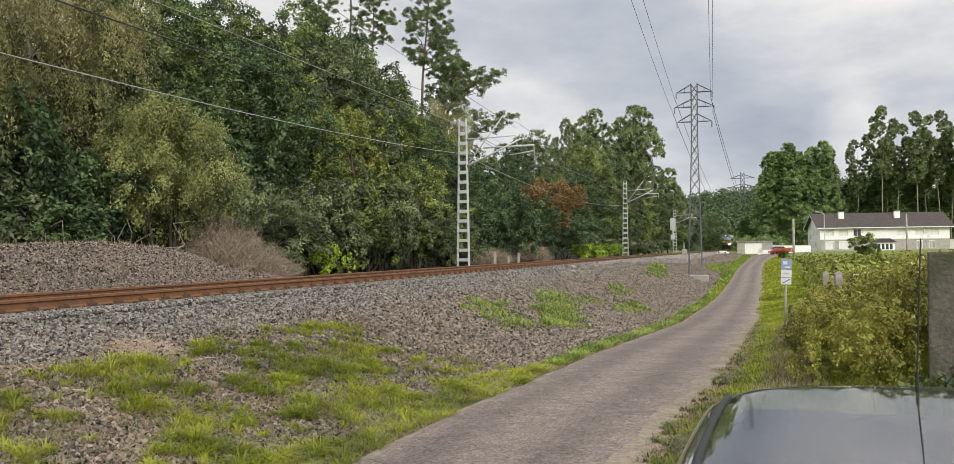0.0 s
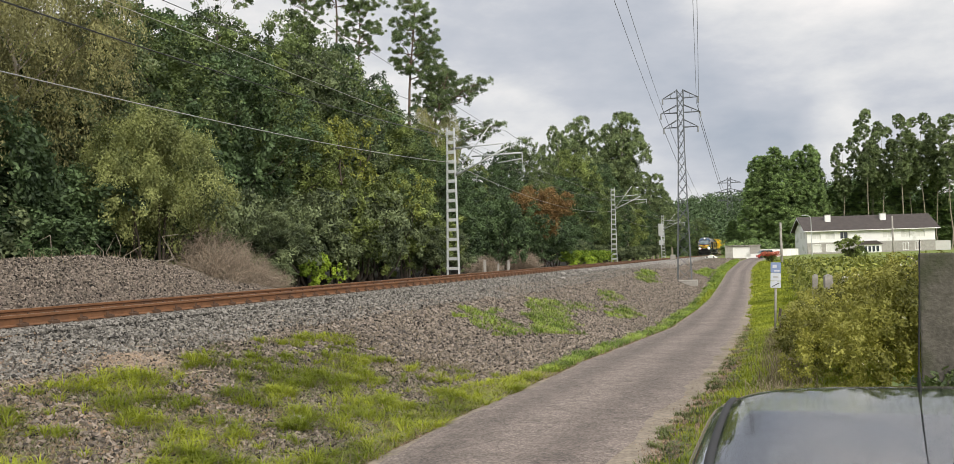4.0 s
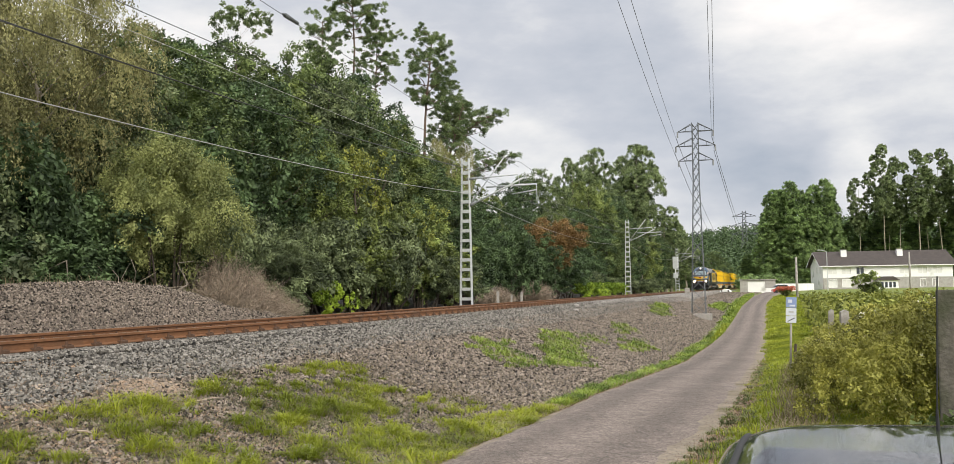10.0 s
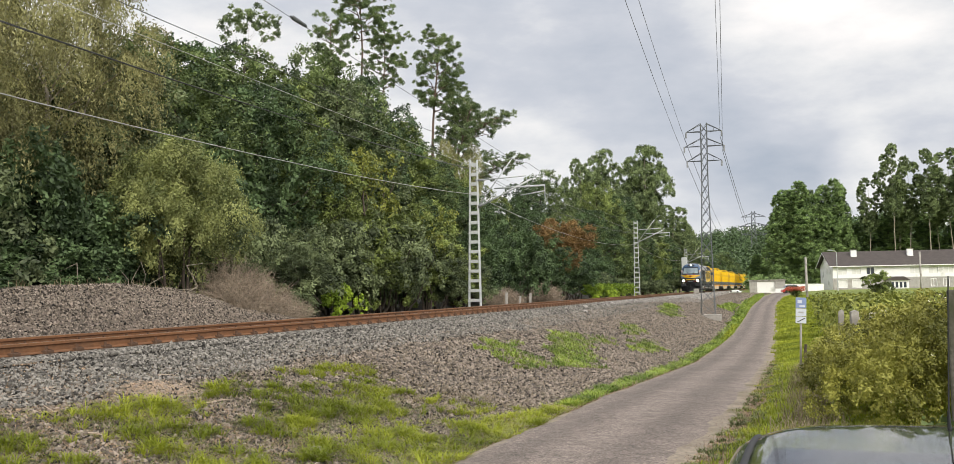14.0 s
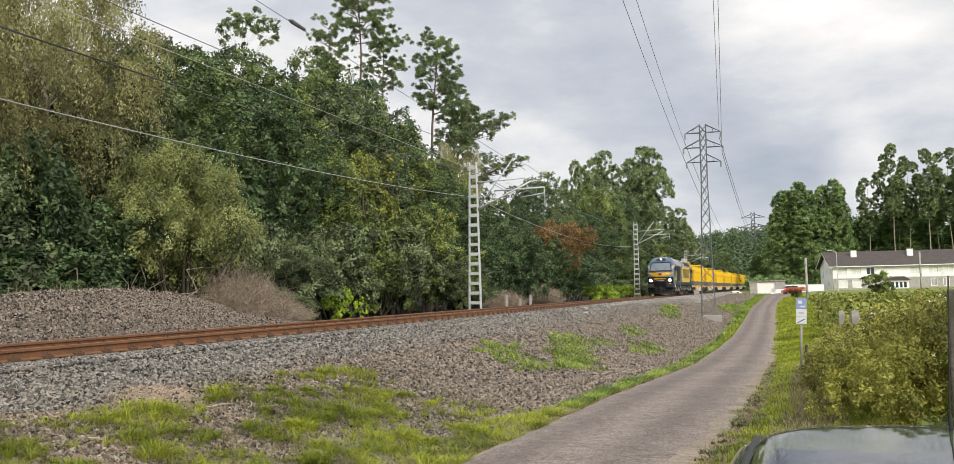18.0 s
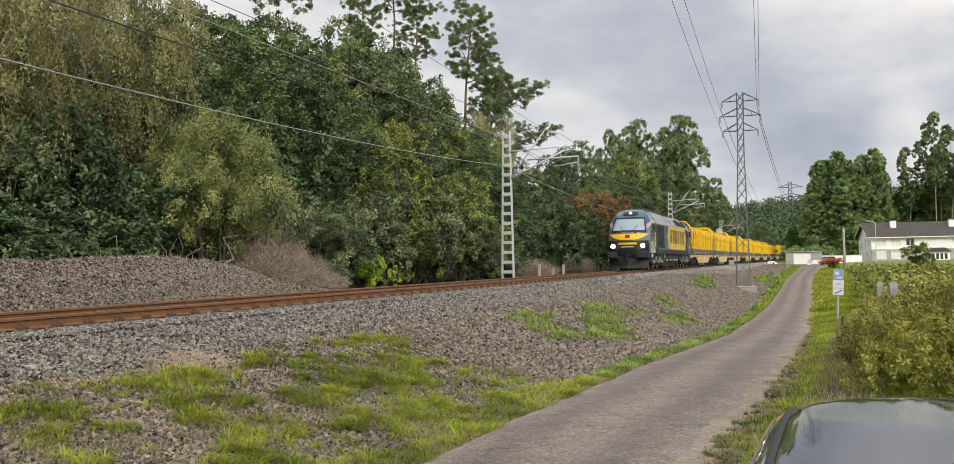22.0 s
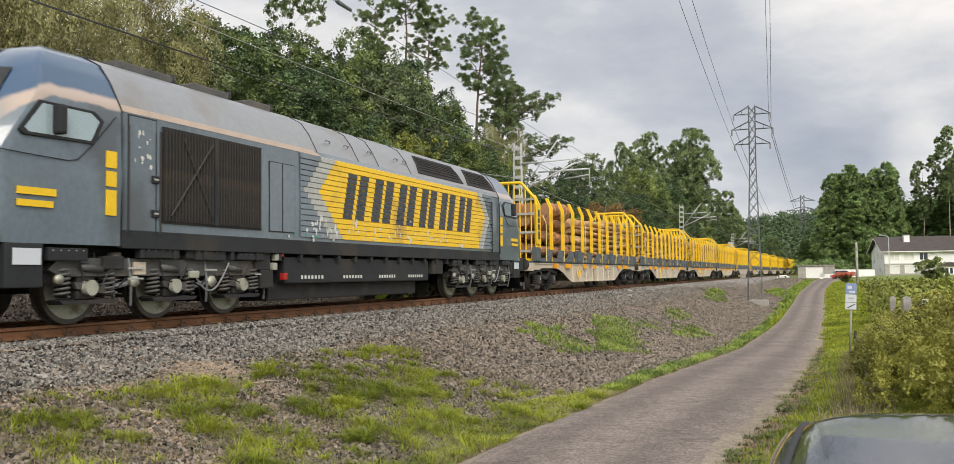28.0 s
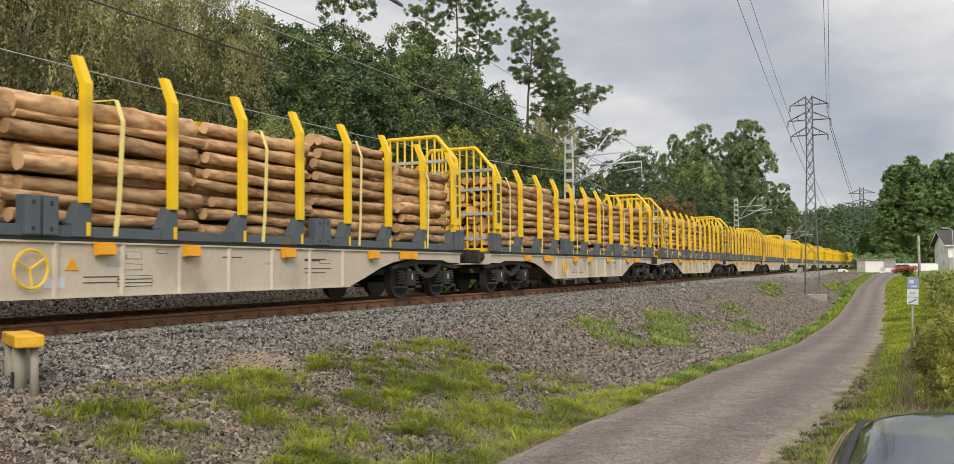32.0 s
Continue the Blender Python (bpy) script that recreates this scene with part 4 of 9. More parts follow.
def shrub(name, h, rad, leaves, size, leaf, seed, label, clumps=14, droop=0.0, group="", stems=7, long=1.6, category="shrub", low=0.18, per=12, lift=0.35, spiky=0.0):
    rng = np.random.default_rng(seed)
    root = thing(name, None, label, category, group)
    c = np.stack([rng.normal(0, rad * 0.42, clumps), rng.normal(0, rad * 0.42, clumps), h * (low + (0.8 - low) * rng.random(clumps) ** 0.8)], -1)
    r = rad * rng.uniform(0.28, 0.46, clumps)
    c[:, 2] = np.minimum(c[:, 2], h - r * 0.9)
    for i in range(stems):
        bm = bmesh.new()
        limb(bm, (rng.normal(0, 0.15), rng.normal(0, 0.15), -0.15), c[i % clumps], 0.035 + 0.008 * h, 0.008, rng, 0.2, 4, 5)
        part("stem", bm, "bark", root, smooth=True)
    tc, tr, out = tufts(c, r, per, rng, lift)
    v, f = leaf_cloud(tc, tr, leaves, size, rng, droop, 0.1, long, 0.3, out, 0.6, 0.25)
    if spiky:
        # young shoots stand up out of the tufts
        v = v.reshape(-1, 4, 3)
        up = rng.random(len(v)) < 0.35
        v[up, :, 2] += (spiky * rng.random(len(v)) ** 2)[up][:, None]
        v = v.reshape(-1, 3)
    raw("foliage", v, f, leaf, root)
    return root


def dry_bush(name, h, rad, twigs, seed, label):
    """A fuzzy mound of bare twigs: stems fan up from the base, fine twigs branch off along them."""
    rng = np.random.default_rng(seed)
    k = 260
    az, lean = rng.uniform(0, 2 * math.pi, k), np.sqrt(rng.random(k))
    tip = np.stack([np.cos(az) * lean * rad, np.sin(az) * lean * rad, h * np.sqrt(np.maximum(0.05, 1 - 0.85 * lean ** 2)) * rng.uniform(0.6, 1.0, k)], -1)
    foot = np.stack([tip[:, 0] * 0.35, tip[:, 1] * 0.35, np.zeros(k)], -1)
    i, t = rng.integers(0, k, twigs), rng.random(twigs) ** 0.75
    b = foot[i] + (tip - foot)[i] * t[:, None]
    run = (tip - foot)[i]
    d = run / np.linalg.norm(run, axis=1)[:, None] * 0.7 + rng.normal(0, 0.62, (twigs, 3)) + np.array([0, 0, 0.1])
    d /= np.linalg.norm(d, axis=1)[:, None]
    L = rng.uniform(0.22, 0.62, twigs)[:, None]
    wide = rng.uniform(0.0025, 0.006, twigs)[:, None]
    b, d, L, wide = np.concatenate([foot, b]), np.concatenate([(tip - foot) / np.linalg.norm(tip - foot, axis=1)[:, None], d]), np.concatenate([np.linalg.norm(tip - foot, axis=1)[:, None], L]), np.concatenate([np.full((k, 1), 0.009), wide])
    n = len(b)
    m = b + d * L * 0.5 + rng.normal(0, 0.07, (n, 3)) * L
    e = b + d * L + np.array([0, 0, -0.2]) * L
    s = np.cross(d, rng.normal(size=(n, 3)))
    s = s / np.linalg.norm(s, axis=1)[:, None] * wide
    v = np.stack([b - s, b + s, m + s * 0.8, m - s * 0.8, e + s * 0.3, e - s * 0.3], 1).reshape(-1, 3)
    f = (np.array([(0, 1, 2, 3), (3, 2, 4, 5)])[None] + 6 * np.arange(n)[:, None, None]).reshape(-1, 4)
    root = thing(name, None, label, "shrub")
    raw("brushwood", v, f, "twig", root)
    return root


def gz1(x, y):
    return float(ground_z(x, y))


def put(ob, x, y, turn=0.0, s=1.0, sz=None, z=None):
    ob.matrix_basis = pose(x, y, gz1(x, y) if z is None else z, 0, 0, turn)
    ob.scale = (s, s, sz or s)
    return ob


def again(ob, x, y, turn, s=1.0, sz=None, label=""):
    c = copy_thing(ob, pose(x, y, gz1(x, y), 0, 0, turn))
    c.scale = (s, s, sz or s)
    if label:
        c["label"] = label
    return c


def plant_forest():
    will = tree("willow_tree", 11.5, 3.7, 3.0, 90000, 0.044, "leaf_willow", "barkpale", 1, "tall willow with drooping olive-brown foliage beside the railway", 20, (0.24, 0.40), 34, SPREAD, 0.15, 9, group="trackside trees", long=2.2, strands=4000)
    put(will, -19.6, 10.5)
    for x, y, a, s, sz in ((-19.0, 5.5, 80, 1.0, 1.02), (-19.8, 15.5, 160, 1.05, 1.0), (-20.2, 20.5, 250, 1.0, 0.98), (-22.5, 13, 30, 1.1, 1.15), (-23.5, 19, 210, 1.1, 1.12), (-19.5, 0.5, 300, 1.0, 1.0)):
        again(will, x, y, a, s, sz)
    again(will, -22.0, 61.5, 40, 0.62, 1.12, "pale olive-brown willow among the dark trees")
    edge = "trackside trees"
    oak = tree("oak_tree", 12.0, 4.0, 0.6, 44000, 0.102, "leaf_oak", "bark", 2, "dense dark-green broadleaf tree at the wood's edge", 22, (0.26, 0.44), 40, ROUND, 0.2, 8, group=edge, tuft=(0.15, 0.27))
    put(oak, -20.5, 26.0, 0, 0.95, 0.85)
    oak2 = tree("oak_tree", 12.0, 3.8, 0.5, 44000, 0.102, "leaf_deep", "bark", 3, "deep-green broadleaf tree with a ragged crown", 20, (0.26, 0.46), 40, ROUND, 0.2, 8, group=edge, tuft=(0.15, 0.27))
    put(oak2, -19.5, 31.0, 40, 0.9, 0.85)
    ash = tree("ash_tree", 12.0, 3.9, 0.6, 42000, 0.105, "leaf_grey", "bark", 4, "grey-green broadleaf tree with layered boughs", 24, (0.24, 0.42), 36, ROUND, 0.2, 8, group=edge, tuft=(0.15, 0.27))
    put(ash, -20.0, 38.5, 200, 1.0, 0.98)
    elm = tree("elm_tree", 12.0, 3.9, 0.6, 42000, 0.102, "leaf_fresh", "bark", 5, "fresh-green broadleaf tree with ragged boughs", 22, (0.24, 0.44), 38, ROUND, 0.2, 8, group=edge, tuft=(0.15, 0.27))
    put(elm, -20.2, 45.5, 320, 1.0, 0.92)
    for o, x, y, a, s, sz in ((oak, -22, 33.5, 90, 1.1, 1.04), (oak2, -22.5, 41, 120, 1.15, 1.10), (oak2, -20.5, 51.5, 60, 1.0, 0.82), (ash, -19.8, 23.2, 250, 0.85, 0.78), (elm, -23, 36.5, 50, 1.0, 1.04), (oak, -20.8, 48.5, 110, 0.9, 0.95), (ash, -21.5, 53.5, 30, 0.9, 0.9), (elm, -19.2, 34.5, 210, 0.75, 0.7), (oak2, -19.4, 41.5, 300, 0.8, 0.75),
                              (oak, -24, 28, 10, 1.1, 0.98), (oak2, -25.5, 36, 270, 1.2, 1.12), (oak, -25, 48, 230, 1.2, 1.02), (oak2, -20.5, 58, 180, 0.95, 0.72), (elm, -22.3, 60, 20, 0.8, 0.96), (elm, -23.5, 68, 80, 1.0, 0.92), (oak2, -21, 66, 20, 1.0, 0.70),
                              (oak2, -19.8, 73, 130, 1.0, 0.70), (oak2, -22.5, 82, 220, 1.1, 1.0), (oak, -23, 90, 300, 1.2, 1.15), (oak2, -20, 101, 30, 1.1, 0.9), (oak, -19, 112, 150, 1.1, 0.95), (elm, -21.5, 114, 150, 1.3, 1.3), (oak2, -19.5, 120, 50, 1.2, 1.2), (ash, -24.5, 108, 20, 1.1, 1.1),
                              (oak2, -19, 124, 250, 1.15, 0.9), (elm, -19, 138, 10, 1.2, 1.1), (oak2, -18.5, 150, 100, 1.2, 0.95), (oak, -17, 175, 190, 1.2, 0.8), (oak2, -15, 200, 70, 1.3, 0.8), (oak, -12, 230, 0, 1.4, 0.85),
                              (oak2, -28, 60, 310, 1.3, 0.85), (oak, -29, 75, 80, 1.3, 0.85), (oak2, -30, 22, 170, 1.3, 0.95), (oak, -31, 42, 20, 1.4, 1.05), (oak2, -18.0, -6, 20, 1.0, 0.9), (oak2, -25, 7, 40, 1.15, 0.9), (oak, -26, 13.5, 140, 1.15, 0.95), (oak2, -25.5, 20, 240, 1.1, 0.9), (oak, -25, 0, 20, 1.1, 0.85), (oak2, -23.0, 17.0, 20, 0.9, 0.8), (oak, -27.5, 24.0, 70, 1.2, 0.9), (oak2, -22.6, 22.0, 120, 0.9, 0.75), (oak, -23, 45, 75, 1.0, 1.12), (oak, -21.5, 40, 200, 1.0, 1.16), (oak2, -21.8, 44.5, 10, 1.0, 1.16), (oak2, -22.5, 50, 260, 1.0, 1.08), (oak2, -23.0, 30.0, 140, 1.0, 1.02)):
        again(o, x, y, a, s, sz)
    stem = pine("pine_tree", ((0, 0, -0.4), (0.1, 0, 7.0), (0.25, 0, 14.0), (0.9, 0, 20.6)), 0.70, 2.7, 21000, 7, "tall slender pine with sparse flat tufts", 26, 0.35, 0.55, 0.2)
    put(stem, -24.7, 63.0)
    bow = pine("pine_tree", ((0, 0, -0.4), (0.2, 0, 5.0), (0.6, 0, 10.0), (2.2, 0.2, 13.0), (4.9, 0.4, 14.6)), 0.66, 2.5, 10500, 9, "leaning pine with a bowed stem and open tufted limbs", 22, 0.45, 0.8, 0.2)
    put(bow, -25.2, 66.0)
    put(copy_thing(stem, Matrix.Identity(4)), -23.4, 65.2, 130, 0.9, 0.88)
    put(copy_thing(bow, Matrix.Identity(4)), -24.2, 67.5, 15, 0.95, 0.80)
    fork = pine("pine_tree", ((0, 0, -0.4), (0.1, 0, 6.0), (0.6, 0, 11.0), (1.9, 0, 15.4)), 0.64, 2.1, 13000, 10, "pine with a forked upper stem beside its taller twin", 18, 0.4, 0.7, 0.17)
    put(fork, -23.6, 64.2)
    crown = pine("pine_tree", ((0, 0, -0.4), (0.1, 0, 8.0), (0.2, 0, 15.0), (0.1, 0, 24.5)), 0.80, 3.0, 25000, 8, "tall pine with a bare stem and airy crown", 28, 0.3, 0.6, 0.18)
    put(crown, -27.9, 57.0)
    put(copy_thing(crown, Matrix.Identity(4)), -26.0, 57.6, 140, 0.8, 0.81)
    put(copy_thing(crown, Matrix.Identity(4)), -29.0, 55.0, 250, 0.7, 0.80)
    slim = tree("eucalyptus_tree", 16.2, 1.75, 14.4, 3800, 0.085, "leaf_euc", "barkpale", 14, "slim eucalyptus with a small airy crown", 11, (0.24, 0.36), 9, (0.8, 1.0, 1.0, 0.9, 0.6), 0.07, 9, long=1.8)
    put(slim, -26.2, 40)
    euc = tree("eucalyptus_tree", 22.0, 4.2, 5.0, 90000, 0.13, "leaf_euc", "barkpale", 12, "tall eucalyptus with billowing grey-green crown", 16, (0.34, 0.52), 60, SPREAD, 0.3, 9, tuft=(0.14, 0.23), group="eucalyptus stand", long=1.8, tall=1.15)
    put(euc, -22.8, 126, 0, 0.85, 0.97)
    for x, y, a, s, sz in ((-17.9, 136, 160, 1.0, 1.08), (-20.2, 140, 20, 0.95, 0.98), (-24.3, 118, 300, 0.6, 0.86), (-15.8, 155, 220, 0.8, 0.72), (-16.5, 172, 70, 0.8, 0.62), (-15.5, 192, 130, 0.8, 0.50)):
        again(euc, x, y, a, s, sz)
    rust = tree("oak_tree", 8.0, 3.2, 3.2, 30000, 0.10, "leaf_rust", "bark", 21, "half-withered tree with rust-brown foliage", 18, (0.20, 0.34), 20, SPREAD, 0.13, 9, group=edge, stray=0.5)
    put(rust, -16.3, 71, 0, 1.0, 0.88)
    olive = shrub("olive_shrub", 5.2, 2.5, 90000, 0.054, "leaf_olive", 31, "rounded olive-green shrub with pale upper leaves", 34, group="trackside shrubs", low=0.32, per=26, lift=0.6, spiky=0.35)
    put(olive, -16.8, 22.0, 0, 0.80, 1.04, z=gz1(-16.8, 22.0) + 0.3)
    green = shrub("green_shrub", 3.6, 2.0, 17000, 0.085, "leaf_grey", 32, "leafy grey-green shrub at the foot of the trees", 22, group="trackside shrubs", per=16)
    put(green, -17.2, 28.5, 0, 1.0, 1.0)
    for x, y, a, s, sz in ((-17.4, 32.5, 90, 1.1, 1.2), (-17.0, 36.5, 200, 1.1, 1.25), (-17.2, 40.0, 320, 1.0, 1.2), (-16.9, 44.0, 60, 0.9, 0.9), (-17.0, 48.5, 60, 0.9, 0.8), (-17.3, 12.0, 10, 0.7, 0.6), (-18.6, 15.6, 10, 1.1, 1.2), (-18.8, 10.2, 80, 1.1, 1.2), (-20.6, 21.6, 40, 1.3, 1.7), (-22.6, 24.4, 140, 1.3, 1.9), (-17.0, 25.2, 130, 0.8, 1.1), (-16.8, 88, 70, 1.0, 0.8), (-16.8, 108, 160, 1.1, 0.7), (-16.5, 121, 250, 1.1, 0.6), (-16.3, 134, 0, 1.2, 0.7), (-16, 150, 80, 1.3, 0.9)):
        again(green, x, y, a, s, sz)
    deep = shrub("dark_shrub", 5.0, 2.4, 18000, 0.10, "leaf_deep", 33, "dark evergreen shrub beneath the trees, also darkening the shaded hollow", 22, group="trackside shrubs", per=16)
    put(deep, -17.6, 54.0, 0, 1.0, 1.1)
    # the copy at (-18.8, 17.6) is dark foliage standing in for the willows' shade
    for x, y, a, s, sz in ((-18.8, 17.6, 100, 1.0, 1.15), (-18.4, 21.0, 10, 0.8, 0.9), (-17.4, 60, 90, 1.1, 1.2), (-17.2, 68, 200, 1.1, 1.05), (-17.4, 77, 300, 1.1, 0.9), (-17.8, 8.0, 30, 0.9, 0.75), (-17.6, 15.2, 30, 0.9, 0.62), (-17.4, 12.2, 80, 0.9, 0.66), (-17.6, 17.6, 140, 0.7, 0.5), (-18.0, 4.5, 200, 1.0, 0.8), (-18.0, 24.0, 30, 0.8, 0.7), (-18.4, 1.0, 70, 1.0, 0.6), (-19.0, 27.0, 20, 1.1, 1.5), (-22.0, 9.0, 60, 1.3, 1.3), (-22.0, 14.0, 160, 1.3, 1.3), (-21.8, 4.0, 260, 1.3, 1.3), (-18.4, 19.4, 250, 0.9, 0.8), (-18, 84, 70, 1.1, 0.9), (-18, 96, 10, 1.1, 1.0)):
        again(deep, x, y, a, s, sz)
    lime = shrub("lime_shrub", 1.8, 1.1, 4200, 0.085, "leaf_lime", 34, "bright yellow-green young bush", 10, group="lime bushes", stems=4)
    put(lime, -16.2, 31.3, 0, 0.8, 0.95)
    for i, y in enumerate((80, 84, 88, 92.5, 97, 101)):
        again(lime, -15.4, y, 60 * i, 1.3, 1.05, "bright yellow-green low hedge behind the track")
    vine = shrub("climbing_vine", 3.4, 1.5, 1100, 0.10, "leaf_vine", 35, "yellowish climber hanging in the tree", 12, stems=3, category="climber")
    put(vine, -17.6, 38.0, 0, 1.0, 1.3, z=3.2)
    again(vine, -17.0, 35.0, 90, 0.8, 0.9).location.z = 4.2
    again(vine, -16.6, 41.0, 200, 0.9, 1.1).location.z = 1.6
    young = shrub("young_alder", 5.4, 1.7, 17000, 0.09, "leaf_fresh", 39, "leafy yellow-green young tree at the wood's edge", 24, group="trackside shrubs", per=16)
    put(young, -17.0, 35.0)
    for x, y, a, s, sz in ((-16.7, 42.0, 100, 1.0, 0.85), (-16.8, 46.5, 220, 1.0, 0.75), (-17.6, 39.0, 310, 1.1, 1.15)):
        again(young, x, y, a, s, sz)
    broom = shrub("broom_shrub", 2.8, 1.1, 6000, 0.028, "leaf_grey", 37, "feathery upright broom bush", 14, stems=8, long=9.0)
    put(broom, -16.2, 27.6, 0, 1.25, 1.15)
    dry = dry_bush("dry_bush", 2.5, 1.45, 11000, 41, "leafless grey-brown thicket of dead twigs")
    put(dry, -15.9, 23.5)
    again(dry, -15.8, 26.3, 120, 0.75, 0.5)
    again(dry, -15.7, 24.8, 220, 0.85, 0.75)
    again(dry, -15.6, 52, 120, 0.9, 0.55)
    again(dry, -15.8, 63, 20, 1.0, 0.7)
    rng = np.random.default_rng(66)
    dead = thing("dead_shrub", pose(-16.2, 20.6, gz1(-16.2, 20.6)), "bare pale branches of a dead shrub under the olive shrub", "shrub")
    for i in range(30):
        a, L = rng.uniform(0, 2 * math.pi), rng.uniform(1.0, 2.4)
        o = Vector((rng.normal(0, 0.3), rng.normal(0, 1.0), 0.35))
        bm = bmesh.new()
        limb(bm, o, o + Vector((0.5 * math.cos(a), 0.8 * math.sin(a), rng.uniform(0.35, 0.95))) * L, 0.026, 0.007, rng, 0.45, 5, 5)
        part("branch", bm, "barkpale", dead, smooth=True)
    # right-hand woods: three poplars, then a stand of tall eucalyptus
    behind = "trees behind the house"
    pop = tree("poplar_tree", 24.0, 3.6, 1.5, 130000, 0.165, "leaf_poplar", "bark", 51, "broad dense dark-green tree behind the house", 13, (0.42, 0.58), 190, COLUMN, 0.3, 6, group=behind, lift=0.2, tall=2.2, tuft=(0.09, 0.19), stray=0.45)
    put(pop, 7.0, 205, 0, 1.2, 0.98)
    for x, y, a, s, sz in ((2.6, 206, 90, 1.1, 0.91), (11.0, 207, 180, 1.25, 0.94), (14.2, 205, 300, 1.0, 0.98), (4.8, 209, 20, 1.2, 0.92), (-3, 222, 40, 0.8, 0.35), (0.5, 185, 40, 0.5, 0.2), (18.5, 214, 140, 1.3, 0.62), (25, 214, 20, 1.6, 0.66), (32, 216, 240, 1.6, 0.66), (40, 216, 20, 1.6, 0.66), (48, 216, 110, 1.6, 0.66), (56, 216, 70, 1.6, 0.66)):
        again(pop, x, y, a, s, sz)
    euc2 = tree("eucalyptus_tree", 29.5, 4.0, 14.0, 52000, 0.155, "leaf_euc", "barkpale", 55, "very tall eucalyptus with bare lower stem", 17, (0.26, 0.44), 56, SPREAD, 0.15, 9, tuft=(0.14, 0.24), group="tall eucalyptus row", long=1.8, tall=1.1)
    put(euc2, 24.6, 200, 0, 0.9, 1.02)
    for x, y, a, s, sz in ((20.3, 204, 90, 0.8, 0.80), (28.0, 203, 90, 0.85, 0.90), (31.2, 200, 170, 0.95, 0.96), (35.6, 203, 250, 0.95, 0.97), (40, 200, 330, 1.0, 0.94), (45, 202, 60, 1.0, 0.97), (51, 200, 140, 1.1, 0.98), (26.5, 208, 10, 0.9, 0.78), (34, 208, 200, 0.9, 0.82), (39, 207, 100, 0.9, 0.86)):
        again(euc2, x, y, a, s, sz)


def far_woods():
    rng = np.random.default_rng(77)
    n = 2200
    y = rng.uniform(262, 600, n)
    x = rng.uniform(-95, 75, n) * (0.55 + y / 900)
    keep = (y > 345) | (np.abs(x - track_x(np.minimum(y, 330))) > 10)
    x, y = x[keep], y[keep]
    z = ground_z(x, y)
    r = rng.uniform(2.4, 5.0, len(x))
    c = np.concatenate([np.stack([x, y, z + r * k], -1) for k in (0.4, 1.1, 1.8)])
    rad = np.concatenate([r, r * 0.85, r * 0.55])
    v, f = leaf_cloud(c, rad, 250000, 0.95, rng, 0, 0, 1.3, 0.5, None, 0.6, 0.2)
    tagged(raw("far_woods", v, f, "leaf_deep"), "wooded ridge in the distance", "woods", kind="stuff")


plant_forest()
far_woods()


# ---- overhead line, pylons, signal ----
def lattice_post(h, w0, w1, name, label, category, rungs, group=""):
    """Twin channels tied by flat plates, tapering upward."""
    root = thing(name, None, label, category, group)
    for s in (1, -1):
        bm = bmesh.new()
        for e in (1, -1):
            a, b = (s * w0 / 2, e * 0.11, -0.6), (s * w1 / 2, e * 0.09, h)
            tube(bm, a, b, 0.028, 0.024, n=4)
        prism(bm, [(s * w0 / 2 - 0.02, -0.6), (s * w0 / 2 + 0.02, -0.6), (s * w1 / 2 + 0.02, h), (s * w1 / 2 - 0.02, h)], "y", -0.10, 0.10)
        part("channel", bm, "galv", root)
    for i in range(rungs):
        t = (i + 0.5) / rungs
        w = w0 + (w1 - w0) * t
        z = t * h
        part("tie_plate", boxed(-w / 2, w / 2, 0.098, 0.112, z - 0.075, z + 0.075), "galv", root)
        part("tie_plate", boxed(-w / 2, w / 2, -0.112, -0.098, z - 0.075, z + 0.075), "galv", root)
    return root


def cantilever(root, h, reach):
    """Bracket arms that hold the contact wire over the track."""
    def rod(name, a, b, r, label=""):
        part(name, tubed(a, b, r, n=8), "galv", root, label, smooth=True)
    top, mid, low = h - 1.05, h - 1.05, h - 2.45
    rod("arm", (0.1, 0, top), (2.75, 0, top + 0.12), 0.035)
    rod("strut", (0.15, 0, low), (reach + 0.1, 0, h - 1.05 - 0.05), 0.045)
    rod("strut", (0.15, 0, low), (2.1, 0, h + 0.05), 0.03)
    rod("steady_arm", (1.1, 0, low + 0.95), (reach + 0.75, 0, low + 1.0), 0.04)
    rod("steady_arm", (reach - 0.5, 0, low + 0.55), (reach + 0.75, 0, low + 0.72), 0.025)
    rod("dropper", (reach + 0.75, 0, low + 1.02), (reach + 0.75, 0, low + 0.4), 0.022)
    rod("dropper", (2.75, 0, top + 0.12), (reach - 0.1, 0, low + 1.0), 0.025)
    for a, b in (((0.12, 0, top), (0.5, 0, top + 0.02)), ((0.18, 0, low + 0.02), (0.5, 0, low + 0.22))):
        part("insulator", tubed(a, b, 0.065, n=10), "steelgrey", root, "ribbed grey insulator", smooth=True)


POLES = (42.0, 98.2, 153.0)
POLE_H = 7.35
for i, y in enumerate(POLES):
    p = lattice_post(POLE_H + (0.9 if i == 1 else 0), 0.62, 0.36, "catenary_post", "galvanised lattice post with bracket arms for the overhead wire", "post", 15, "overhead line posts")
    x = float(track_x(y)) - 2.95
    cantilever(p, POLE_H + (0.9 if i == 1 else 0), 2.95)
    p.matrix_basis = pose(x, y, -0.05, 0, 0.4, 0)


